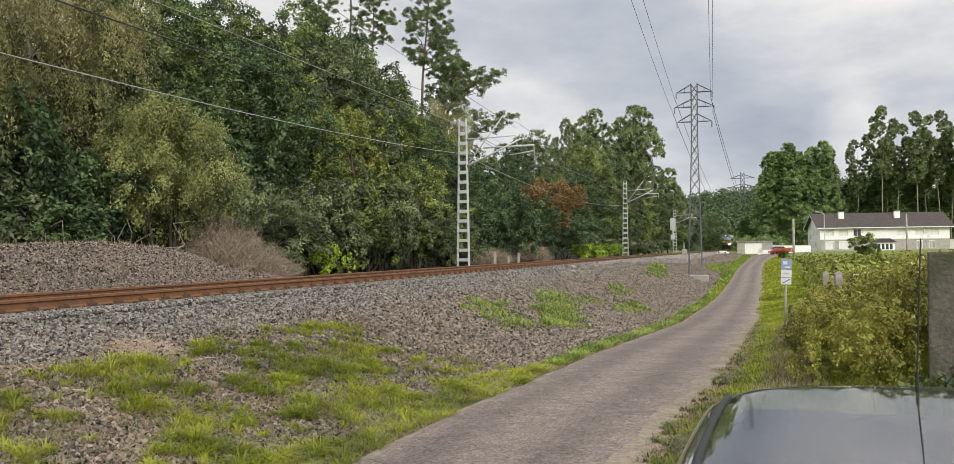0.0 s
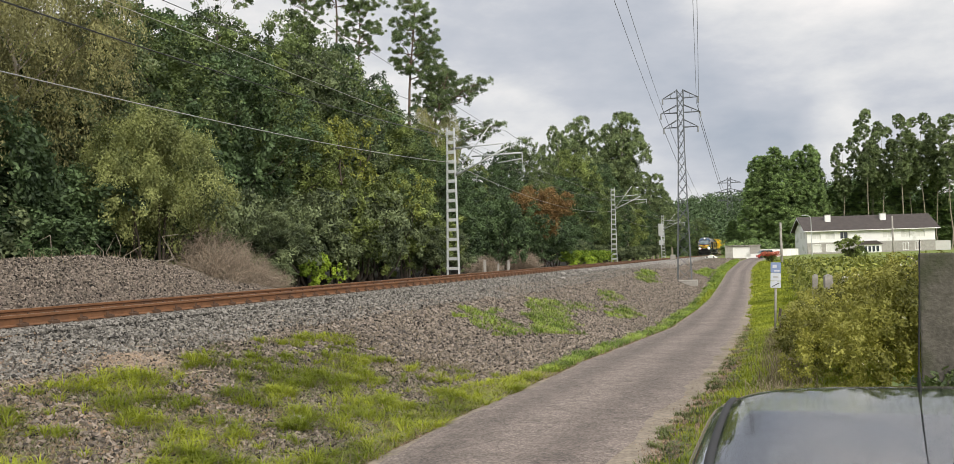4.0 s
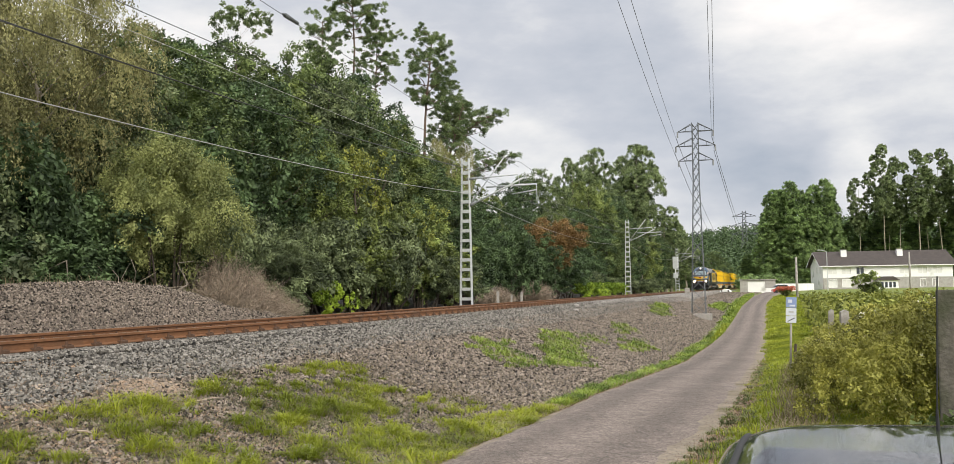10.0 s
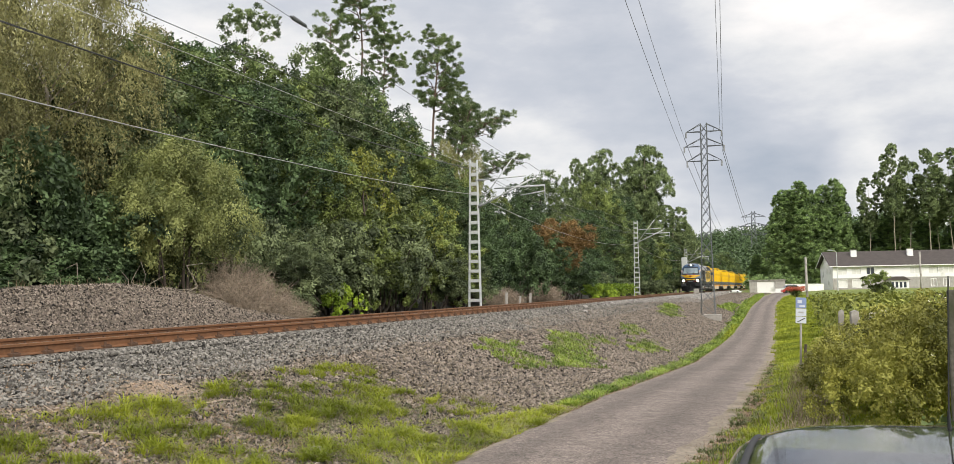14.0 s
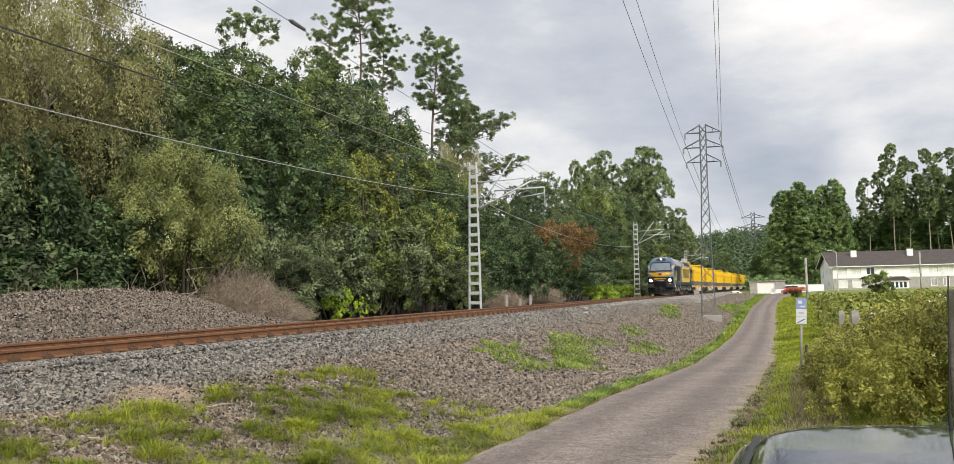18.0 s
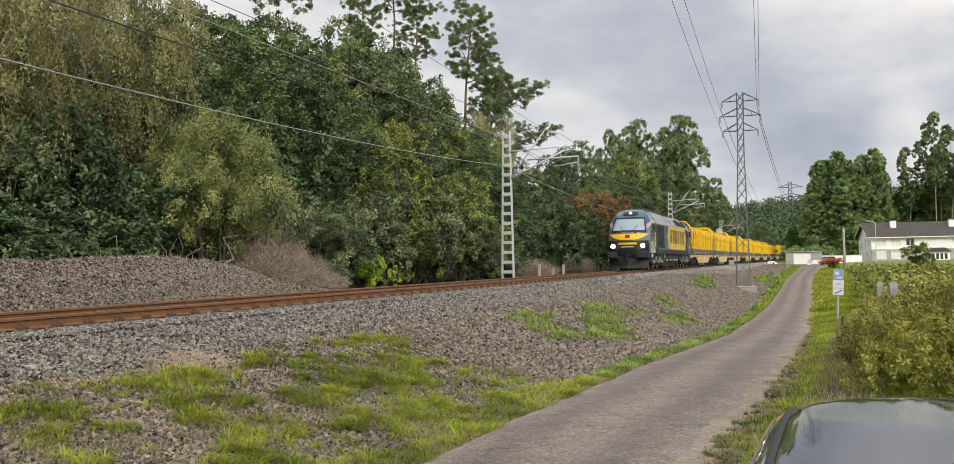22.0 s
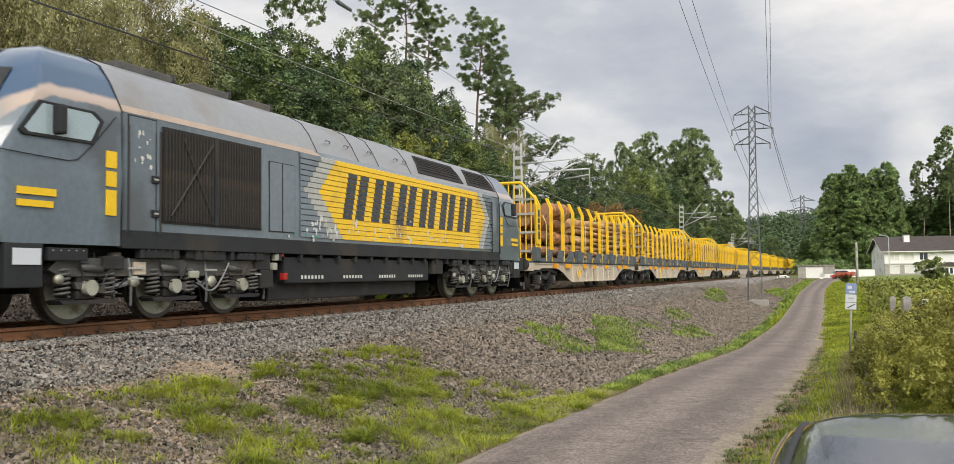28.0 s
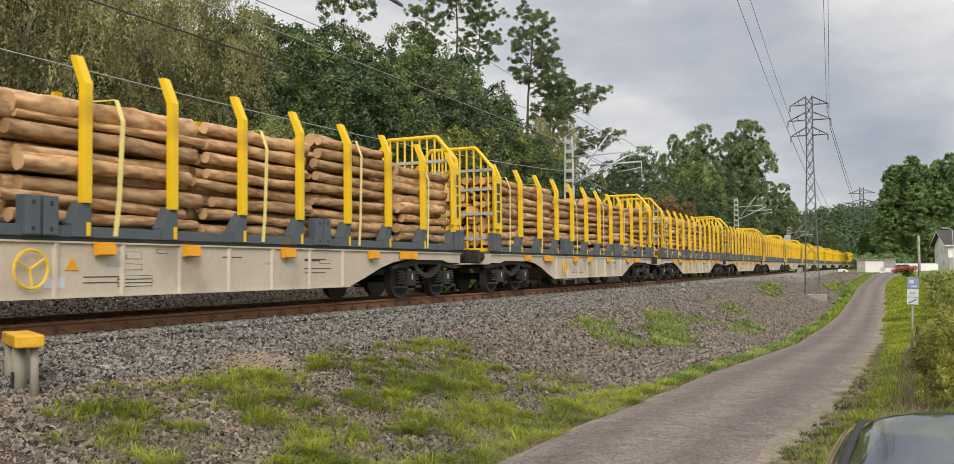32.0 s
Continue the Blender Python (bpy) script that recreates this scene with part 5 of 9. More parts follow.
def line_span(name, dx, za, zb, sag, r, material, label):
    ys = (-14.0,) + POLES + (210.0,)
    root = thing(name, None, label, "cable")
    for a, b in zip(ys[:-1], ys[1:]):
        xa, xb = float(track_x(a)) + dx, float(track_x(b)) + dx
        wire_line("span", (xa, a, za), (xb, b, zb), sag, r, material, root)


line_span("contact_wire", 0.0, 5.66, 5.66, 0.02, 0.007, "wire", "copper contact wire over the track")
line_span("messenger_wire", 0.0, 6.95, 6.95, 0.85, 0.009, "wiredark", "sagging messenger wire over the track")
line_span("feeder_wire", -2.95, 5.55, 5.55, 0.88, 0.014, "wire", "pale feeder cable slung along the posts")
line_span("feeder_wire", -3.3, 6.95, 6.95, 0.72, 0.012, "wiredark", "thin dark cable along the posts")
line_span("feeder_wire", -2.6, 6.72, 6.72, 0.74, 0.012, "wiredark", "thin dark cable below its twin")

stay = thing("anchor_wire", None, "anchoring wire with a dark insulator over the track", "cable")
wire_line("span", (-11.23, -14.0, 9.25), (-11.35, 42.0, 6.72), 0.10, 0.008, "wiredark", stay)
part("insulator", tubed((-11.26, 19.3, 7.652), (-11.26, 19.95, 7.62), 0.060, 0.045, n=12), "pylonsteel", stay, "dark capsule-shaped insulator", smooth=True)
part("insulator_cap", tubed((-11.26, 19.18, 7.658), (-11.26, 19.3, 7.652), 0.02, 0.045, n=10), "pylonsteel", stay, smooth=True)


def pylon(h, w0, w1, name, label, arms, panels, group, parent_m, r=0.035):
    root = thing(name, parent_m, label, "pylon", group)
    cor = [(1, 1), (-1, 1), (-1, -1), (1, -1)]

    def w(z):
        return w0 + (w1 - w0) * min(1, z / (h * 0.70))
    for cx, cy in cor:
        part("leg", pipe(bmesh.new(), [(cx * w(q) / 2, cy * w(q) / 2, q) for q in (0, h * 0.35, h * 0.70, h * 0.99)], r * 0.9, 4), "pylonsteel", root)
    z = 0.0
    for i in range(panels):
        z2 = h * 0.985 * (1 - (1 - (i + 1) / panels) ** 1.12)
        for k in range(4):
            a, b = cor[k], cor[(k + 1) % 4]
            p = (a[0] * w(z) / 2, a[1] * w(z) / 2, z)
            q = (b[0] * w(z2) / 2, b[1] * w(z2) / 2, z2)
            p2, q2 = (b[0] * w(z) / 2, b[1] * w(z) / 2, z), (a[0] * w(z2) / 2, a[1] * w(z2) / 2, z2)
            part("brace", tubed(p, q, r * 0.62, n=4), "pylonsteel", root)
            if i > panels * 0.25:
                part("brace", tubed(p2, q2, r * 0.62, n=4), "pylonsteel", root)
        z = z2
    for za, L, up in arms:
        for s in (1, -1):
            bm = bmesh.new()
            tip = (s * L, 0, za)
            for e in (1, -1):
                tube(bm, (s * w(za) / 2, e * w(za) / 2, za), tip, r * 0.75, n=4)
                tube(bm, (s * w(za + up) / 2, e * w(za + up) / 2, za + up), tip, r * 0.75, n=4)
            tube(bm, (s * L * 0.55, 0, za), (s * L * 0.55, 0, za + up * 0.45), r * 0.5, n=4)
            part("crossarm", bm, "pylonsteel", root)
            part("insulator", tubed((s * L, 0, za), (s * L, 0, za - 0.45), 0.06, n=8), "steelgrey", root, "hanging grey insulator")
    return root


PX, PY, PZ = -4.7, 69.9, -1.55
pylon(15.1, 1.05, 0.46, "power_pylon", "grey lattice power pylon with three crossarms on a concrete footing", ((14.3, 1.35, 0.6), (13.15, 1.5, 0.6), (12.0, 1.3, 0.6)), 17, "power pylons", pose(PX, PY, PZ, 0, 0.5, 0))
foot = boxed(-0.95, 0.95, -0.75, 0.75, -1.0, 0.06, 0.03)
foot = part("pylon_footing", foot, "concrete")
foot.matrix_basis = pose(PX, PY, PZ + 0.04)
tagged(foot, "weathered concrete footing under the pylon", "footing")
pylon(30.0, 5.0, 1.6, "power_pylon", "distant grey lattice pylon above the woods", ((27.0, 5.5, 1.6), (22.5, 6.5, 1.6), (18.5, 5.5, 1.6)), 10, "power pylons", pose(-7.2, 440, 7.0), 0.16)
pylon(24.0, 3.0, 1.4, "power_pylon", "distant slim pylon before the wooded ridge", ((22, 1.6, 1.0), (19, 1.9, 1.0)), 10, "power pylons", pose(-0.6, 400, 4.0), 0.12)
for s, z, L in ((-1, 14.3, 1.35), (-1, 13.15, 1.5), (1, 14.3, 1.35), (1, 13.15, 1.5)):
    root = thing("power_cable", None, "black power cable strung between the pylons", "cable", "power cables")
    a = (PX + s * L, PY, PZ + z - 0.45)
    wire_line("span", a, (0.4 + s * L * 1.3, -45.0, 15.0 + z - 13), 1.6, 0.011, "wiredark", root, 24)
    wire_line("span", a, (-7.2 + s * 5.0, 440.0, 4.0 + 22.5 + (z - 13) * 3), 9.0, 0.02, "wiredark", root, 24)


def signal():
    y = 147.0
    root = thing("railway_signal", pose(float(track_x(y)) - 2.6, y, -0.3), "grey railway signal seen from behind beside the track", "signal")
    part("mast", tubed((0, 0, 0), (0, 0, 5.0), 0.09, n=10), "galv", root, smooth=True)
    part("signal_head", boxed(-0.42, 0.42, -0.1, 0.1, 3.9, 5.9, 0.08), "galv", root)
    part("signal_head", boxed(-0.36, 0.36, -0.1, 0.1, 2.4, 3.2, 0.06), "galv", root)
    part("base", boxed(-0.4, 0.4, -0.4, 0.4, -0.2, 0.15, 0.02), "concrete", root)


signal()


# ---- freight train ----
M.update({
    "locogrey": mat("locogrey", (0.128, 0.166, 0.198), 0.30, 0.1, vary=0.20, scale=1.2, dark=(0.074, 0.088, 0.100), stain=0.25, coat=0.8),
    "locodark": mat("locodark", (0.024, 0.026, 0.029), 0.6, vary=0.25, scale=2.0, dark=(0.045, 0.040, 0.036), stain=0.25, spec=0.35),
    "silver": mat("silver", (0.31, 0.32, 0.335), 0.38, 0.35, vary=0.10, scale=1.0, dark=(0.27, 0.25, 0.23), stain=0.2),
    "slatgrey": mat("slatgrey", (0.42, 0.42, 0.40), 0.5, vary=0.15, scale=1.5, dark=(0.25, 0.24, 0.22), stain=0.2),
    "locoyellow": mat("locoyellow", (0.88, 0.56, 0.014), 0.42, vary=0.08, scale=1.6, dark=(0.50, 0.31, 0.05), stain=0.14),
    "grille": mat("grille", (0.020, 0.018, 0.017), 0.8, vary=0.35, scale=3, dark=(0.034, 0.026, 0.020), stain=0.3),
    "slat": mat("slat", (0.034, 0.031, 0.029), 0.7, vary=0.35, scale=3, dark=(0.060, 0.047, 0.037), stain=0.2),
    "under": mat("under", (0.030, 0.029, 0.029), 0.7, vary=0.4, scale=3, dark=(0.060, 0.050, 0.042), stain=0.25, spec=0.35),
    "underlight": mat("underlight", (0.085, 0.083, 0.080), 0.5, vary=0.4, scale=3, dark=(0.13, 0.105, 0.08), stain=0.25),
    "emblem": mat("emblem", (0.030, 0.042, 0.062), 0.45, vary=0.15, scale=2),
    "sandpaint": mat("sandpaint", (0.46, 0.36, 0.29), 0.5, vary=0.15, scale=3),
    "wheelrim": mat("wheelrim", (0.46, 0.46, 0.38), 0.45, 0.4, vary=0.2, scale=6, dark=(0.2, 0.17, 0.12), stain=0.25),
    "tread": mat("tread", (0.10, 0.09, 0.08), 0.45, 0.6, vary=0.2, scale=6),
    # cab panes: the sky's reflection is painted in as a pale base colour
    "cabglass": mat("cabglass", (0.33, 0.42, 0.46), 0.05, vary=0.1, spec=0.9, coat=1.0),
    "lamp": mat("lamp", (1.0, 0.80, 0.42), 0.3, vary=0.0, emit=40.0),
    "led": mat("led", (1.0, 0.93, 0.72), 0.3, vary=0.0, emit=90.0),
    "redlens": mat("redlens", (0.35, 0.02, 0.02), 0.2, vary=0.1),
    "cream": mat("cream", (0.58, 0.50, 0.395), 0.55, vary=0.10, scale=1.4, dark=(0.42, 0.35, 0.27), stain=0.16),
    "deckgrey": mat("deckgrey", (0.090, 0.108, 0.125), 0.55, vary=0.15, scale=3, dark=(0.13, 0.11, 0.09), stain=0.2),
    "stakeyellow": mat("stakeyellow", (0.87, 0.56, 0.012), 0.42, vary=0.06, scale=2.0, dark=(0.62, 0.36, 0.02), stain=0.1),
    "orange": mat("orange", (0.80, 0.36, 0.01), 0.5, vary=0.1),
    "strap": mat("strap", (0.85, 0.72, 0.26), 0.7, vary=0.1),
    "mark": mat("mark", (0.05, 0.05, 0.055), 0.6, vary=0.1),
    "graffiti": mat("graffiti", (0.62, 0.63, 0.60), 0.6, vary=0.15),
    "graffitigreen": mat("graffitigreen", (0.05, 0.30, 0.22), 0.6, vary=0.15),
})


def log_mat(name, color, dark, grain):
    """Half-peeled bark along the log, in blotches; grain: how fine they are in the log's own space."""
    m = bpy.data.materials.new(name)
    m.use_nodes = True
    nt = m.node_tree
    b = nt.nodes["Principled BSDF"]
    N, L = nt.nodes.new, nt.links.new
    co, mp = N("ShaderNodeTexCoord"), N("ShaderNodeMapping")
    mp.inputs["Scale"].default_value = grain
    L(co.outputs["Object"], mp.inputs[0])
    n1 = N("ShaderNodeTexNoise")
    n1.inputs["Scale"].default_value, n1.inputs["Detail"].default_value = 1.3, 7
    L(mp.outputs[0], n1.inputs[0])
    rp = N("ShaderNodeValToRGB")
    rp.color_ramp.elements[0].position, rp.color_ramp.elements[0].color = 0.36, (*dark, 1)
    rp.color_ramp.elements[1].position, rp.color_ramp.elements[1].color = 0.60, (*color, 1)
    L(n1.outputs[0], rp.inputs[0])
    info = N("ShaderNodeNewGeometry")
    ri = N("ShaderNodeMapRange")
    ri.inputs[3].default_value, ri.inputs[4].default_value = 0.72, 1.18
    L(info.outputs["Random Per Island"], ri.inputs[0])
    oi = N("ShaderNodeObjectInfo")
    ro = N("ShaderNodeMapRange")
    ro.inputs[3].default_value, ro.inputs[4].default_value = 0.70, 1.22
    L(oi.outputs["Random"], ro.inputs[0])
    mu = N("ShaderNodeMath")
    mu.operation = "MULTIPLY"
    L(ri.outputs[0], mu.inputs[0])
    L(ro.outputs[0], mu.inputs[1])
    hs = N("ShaderNodeHueSaturation")
    L(mu.outputs[0], hs.inputs["Value"])
    L(rp.outputs[0], hs.inputs["Color"])
    L(hs.outputs[0], b.inputs["Base Color"])
    b.inputs["Roughness"].default_value = 0.85
    bp = N("ShaderNodeBump")
    bp.inputs["Strength"].default_value, bp.inputs["Distance"].default_value = 0.5, 0.02
    L(n1.outputs[0], bp.inputs["Height"])
    L(bp.outputs[0], b.inputs["Normal"])
    return m


def cab_mat():
    """Cab paint: grey sides, a blue dome over an arch, a faded sand-coloured band along the arch."""
    m = M["locogrey"].copy()
    m.name = "cabpaint"
    nt = m.node_tree
    b = nt.nodes["Principled BSDF"]
    N, L = nt.nodes.new, nt.links.new
    def calc(op, p, q):
        k = N("ShaderNodeMath")
        k.operation = op
        for i, x in enumerate((p, q)):
            if isinstance(x, (int, float)):
                k.inputs[i].default_value = x
            else:
                L(x, k.inputs[i])
        return k.outputs[0]
    def ranged(src, a, c, lo, hi):
        r = N("ShaderNodeMapRange")
        r.interpolation_type = "SMOOTHSTEP"
        r.inputs[1].default_value, r.inputs[2].default_value, r.inputs[3].default_value, r.inputs[4].default_value = a, c, lo, hi
        L(src, r.inputs[0])
        return r.outputs[0]
    co, sep, ns = N("ShaderNodeTexCoord"), N("ShaderNodeSeparateXYZ"), N("ShaderNodeTexNoise")
    L(co.outputs["Object"], sep.inputs[0])
    L(co.outputs["Object"], ns.inputs["Vector"])
    ns.inputs["Scale"].default_value, ns.inputs["Detail"].default_value = 2.5, 5
    x, y, z = sep.outputs
    arch = calc("ADD", ranged(y, 0.1, 1.4, 2.60, 3.20), calc("MULTIPLY", calc("SUBTRACT", ns.outputs[0], 0.5), 0.14))
    over = calc("SUBTRACT", z, arch)
    side = ranged(y, 0.35, 0.9, 0.0, 1.0)
    rp = calc("MULTIPLY", ranged(over, -0.02, 0.03, 0.0, 1.0), side)
    blue = ranged(over, calc_top, calc_top + 0.08, 0.0, 1.0)
    base = b.inputs["Base Color"].links[0].from_socket
    for fac, tint in ((rp, (0.46, 0.36, 0.30, 1)), (blue, (0.036, 0.085, 0.165, 1))):
        mx = N("ShaderNodeMix")
        mx.data_type = "RGBA"
        L(fac, mx.inputs[0])
        L(base, mx.inputs[6])
        mx.inputs[7].default_value = tint
        base = mx.outputs[2]
    L(base, b.inputs["Base Color"])
    return m


calc_top = 0.15
M["cabpaint"] = cab_mat()
M["log"] = log_mat("log", (0.600, 0.390, 0.205), (0.300, 0.150, 0.070), (0.9, 7.0, 0.9))
M["logfar"] = log_mat("logfar", (0.600, 0.390, 0.205), (0.300, 0.150, 0.070), (7.0, 2.4, 7.0))
M["logred"] = log_mat("logred", (0.47, 0.215, 0.095), (0.115, 0.052, 0.030), (1.6, 6.0, 1.6))
M["logend"] = mat("logend", (0.58, 0.37, 0.19), 0.85, vary=0.25, scale=6, rand=0.25, island=0.3)
M["logendred"] = mat("logendred", (0.33, 0.185, 0.10), 0.85, vary=0.35, scale=6)

LOCO_L = 21.9
SIDE = [(1.42, 1.15), (1.43, 2.2), (1.42, 3.20), (1.37, 3.30)]
ROOF = [(1.37, 3.30), (1.18, 3.66), (0.98, 3.93), (0.66, 4.10), (0.3, 4.16)]


def ring():
    p = SIDE + ROOF[1:]
    return p + [(-x, z) for x, z in reversed(p)]


def nose(x, z):
    zs = (0.6, 0.95, 1.3, 1.8, 2.1, 2.45, 2.6, 3.45, 3.75, 3.95, 4.1, 4.2)
    ys = (-0.10, -0.20, -0.30, -0.32, -0.28, -0.14, -0.06, 0.62, 0.92, 1.25, 1.65, 2.2)
    return float(np.interp(z, zs, ys)) + 0.62 * (abs(x) / 1.42) ** 2.4


def loco_cab(root):
    P = ring()
    bm = bmesh.new()
    rows = []
    for t in (0.0, 0.15, 0.3, 0.45, 0.6, 0.75, 0.9, 1.0):
        rows.append([bm.verts.new((x * (1 - 0.02 * t), 2.58 + (nose(x, z) - 2.58) * t, z)) for x, z in P])
    for q in (0.985, 0.93, 0.82, 0.66, 0.48, 0.28, 0.1):
        rows.append([bm.verts.new((x * q * 0.98, nose(x * q, 2.2 + (z - 2.2) * q), 2.2 + (z - 2.2) * q)) for x, z in P])
    n = len(P)
    for a, b in zip(rows[:-1], rows[1:]):
        for j in range(n - 1):
            bm.faces.new((a[j], a[j + 1], b[j + 1], b[j]))
    for a, b in zip(rows[7:-1], rows[8:]):
        bm.faces.new((a[n - 1], a[0], b[0], b[n - 1]))
    bm.faces.new(rows[-1])
    bmesh.ops.recalc_face_normals(bm, faces=bm.faces[:])
    part("cab", bm, "cabpaint", root, "dark blue-grey rounded driver's cab with a blue dome", smooth=True)
    sweep("cab_seam", [(x * 1.003, 2.57, z * 1.001) for x, z in P], 0.014, "black", root)

    def patch(name, z0, z1, w, material, off, label="", nz_=8, nx=14, parent=root):
        b = bmesh.new()
        g = []
        for i in range(nz_ + 1):
            z = z0 + (z1 - z0) * i / nz_
            ww = w(z)
            g.append([b.verts.new((ww * (2 * j / nx - 1), nose(ww * (2 * j / nx - 1), z) - off, z)) for j in range(nx + 1)])
        for i in range(nz_):
            for j in range(nx):
                b.faces.new((g[i][j], g[i + 1][j], g[i + 1][j + 1], g[i][j + 1]))
        bmesh.ops.solidify(b, geom=b.faces[:], thickness=0.02)
        return part(name, b, material, parent, label, smooth=False)
    patch("bumper_apron", 0.95, 1.98, lambda z: 1.34, "locodark", 0.014, "black lower front")
    patch("warning_band", 2.03, 2.44, lambda z: 1.36 * max(0.05, (z - 2.0) / 0.44) ** 0.42, "locoyellow", 0.020, "yellow crescent band")
    patch("windscreen_surround", 2.56, 3.58, lambda z: 1.20 - 0.20 * (z - 2.56), "black", 0.016)
    patch("windscreen", 2.68, 3.46, lambda z: 1.08 - 0.18 * (z - 2.68), "cabglass", 0.034, "wide sloping windscreen")
    patch("number_bar", 2.16, 2.38, lambda z: 0.16, "redlens", 0.045, "small red emblem plate")
    patch("marker_bar", 1.72, 1.86, lambda z: 0.62, "locoyellow", 0.032, "yellow lettering bar", 2, 10)
    patch("number_bar", 1.54, 1.60, lambda z: 0.42, "signwhite", 0.032, "", 1, 8)
    patch("lamp_hood", 3.74, 4.0, lambda z: 0.55 - 0.5 * (z - 3.74), "black", 0.03, "", 3, 8)
    for s in (1, -1):
        y = nose(1.0, 1.63)
        hl = part("headlight_housing", tubed((s * 1.0, y - 0.09, 1.63), (s * 1.0, y + 0.2, 1.63), 0.17, 0.2, n=16), "black", root, smooth=True)
        part("headlight", tubed((s * 1.0, y - 0.11, 1.63), (s * 1.0, y - 0.085, 1.63), 0.14, n=16), "lamp", hl, "lit yellowish headlight")
        for k in range(7):
            a, q = k * math.pi / 3, (0.072 if k < 6 else 0.0)
            part("led", tubed((s * 1.0 + q * math.cos(a), y - 0.118, 1.63 + q * math.sin(a)), (s * 1.0 + q * math.cos(a), y - 0.11, 1.63 + q * math.sin(a)), 0.026, n=8), "led", hl)
        part("marker_lamp", tubed((s * 0.52, nose(0.52, 2.53) - 0.04, 2.53), (s * 0.52, nose(0.52, 2.53) + 0.05, 2.53), 0.075, n=12), "redlens", root, "red marker lamp")
        part("marker_lamp", tubed((s * 0.62, nose(0.62, 1.5) - 0.06, 1.5), (s * 0.62, nose(0.62, 1.5) + 0.05, 1.5), 0.07, n=12), "redlens", root)
        pts = [(s * 0.30, nose(0.3, 2.62) - 0.06, 2.62), (s * 0.62, nose(0.62, 3.05) - 0.07, 3.05)]
        part("wiper", pipe(bmesh.new(), pts, 0.014, 5), "black", root)
        bf = part("buffer", tubed((s * 0.985, -0.45, 1.06), (s * 0.985, 0.2, 1.06), 0.12, n=14), "locodark", root, smooth=True)
        part("buffer_head", boxed(s * 0.985 - 0.33, s * 0.985 + 0.33, -0.58, -0.49, 0.86, 1.26, 0.04), "locodark", bf)
    part("top_lamp", tubed((0, nose(0, 3.88) - 0.06, 3.88), (0, nose(0, 3.88) + 0.02, 3.88), 0.08, n=14), "lamp", root, "lit upper headlight")
    part("buffer_beam", boxed(-1.35, 1.35, -0.12, 0.5, 0.80, 1.22, 0.03), "locodark", root)
    b = bmesh.new()
    g = []
    for i in range(13):
        x = -1.32 + 2.64 * i / 12
        y = -0.25 + 0.45 * abs(x / 1.32) ** 1.6
        g.append([b.verts.new((x, y + d, z)) for z, d in ((0.17, -0.12), (0.32, -0.02), (0.80, 0.10))])
    for i in range(12):
        for k in range(2):
            b.faces.new((g[i][k], g[i + 1][k], g[i + 1][k + 1], g[i][k + 1]))
    bmesh.ops.solidify(b, geom=b.faces[:], thickness=0.04)
    part("snow_plough", b, "locodark", root, "dark curved plough under the buffers")
    part("coupling_hook", pipe(bmesh.new(), [(0, -0.12, 1.03), (0, -0.42, 1.0), (0, -0.46, 0.80), (0, -0.34, 0.55)], 0.045, 8), "under", root)
    for x in (-0.42, 0.42, -0.55, 0.58):
        part("brake_hose", pipe(bmesh.new(), [(x, -0.12, 0.95), (x, -0.33, 0.88), (x * 0.98, -0.36, 0.58), (x * 0.9, -0.30, 0.42)], 0.022, 6), "rubber", root)
    for s in (1, -1):
        X = s * 1.428
        frame_pts = [(0.72, 2.66), (1.05, 3.10), (2.02, 3.10), (2.20, 2.98), (2.02, 2.62), (0.80, 2.60)]
        wf = part("side_window", prismed(frame_pts, "x", X - 0.012 * s, X + 0.014 * s), "black", root)
        cy, cz = 1.45, 2.85
        part("pane", prismed([(cy + (a - cy) * 0.88, cz + (b_ - cz) * 0.84) for a, b_ in frame_pts], "x", X, X + 0.018 * s), "cabglass", wf)
        part("mirror", boxed(min(X, X + 0.16 * s), max(X, X + 0.16 * s), 1.26, 1.40, 2.66, 3.08, 0.04), "black", root, "black rear-view mirror")
        part("cab_step", boxed(min(X, X - 0.25 * s), max(X, X - 0.25 * s), 0.55, 1.15, 0.55, 1.15, 0.02), "locodark", root)
        part("number_bar", boxed(min(X, X + 0.02 * s), max(X, X + 0.02 * s), 0.66, 1.10, 0.86, 1.08), "signwhite", root, "white data plate")
        part("number_bar", boxed(X - 0.012, X + 0.012, 0.72, 1.35, 1.80, 1.90), "locoyellow", root)
        part("number_bar", boxed(X - 0.012, X + 0.012, 0.72, 1.30, 1.64, 1.73), "locoyellow", root)
        part("emblem_bar", boxed(X - 0.014, X + 0.014, 2.26, 2.46, 1.60, 1.98), "locoyellow", root, "upright yellow emblem bar")
        part("emblem_bar", boxed(X - 0.014, X + 0.014, 2.26, 2.46, 2.03, 2.26), "locoyellow", root)
        part("emblem_bar", boxed(X - 0.014, X + 0.014, 2.26, 2.46, 2.31, 2.56), "locoyellow", root)
        for y in (2.66, 3.36):
            part("grab_rail", pipe(bmesh.new(), [(X + 0.05 * s, y, 1.35), (X + 0.05 * s, y, 3.0)], 0.018, 6), "black", root)
        part("door_seam", boxed(min(X - 0.02 * s, X + 0.003 * s), max(X - 0.02 * s, X + 0.003 * s), 2.698, 3.322, 1.38, 3.182, 0.003), "black", root)
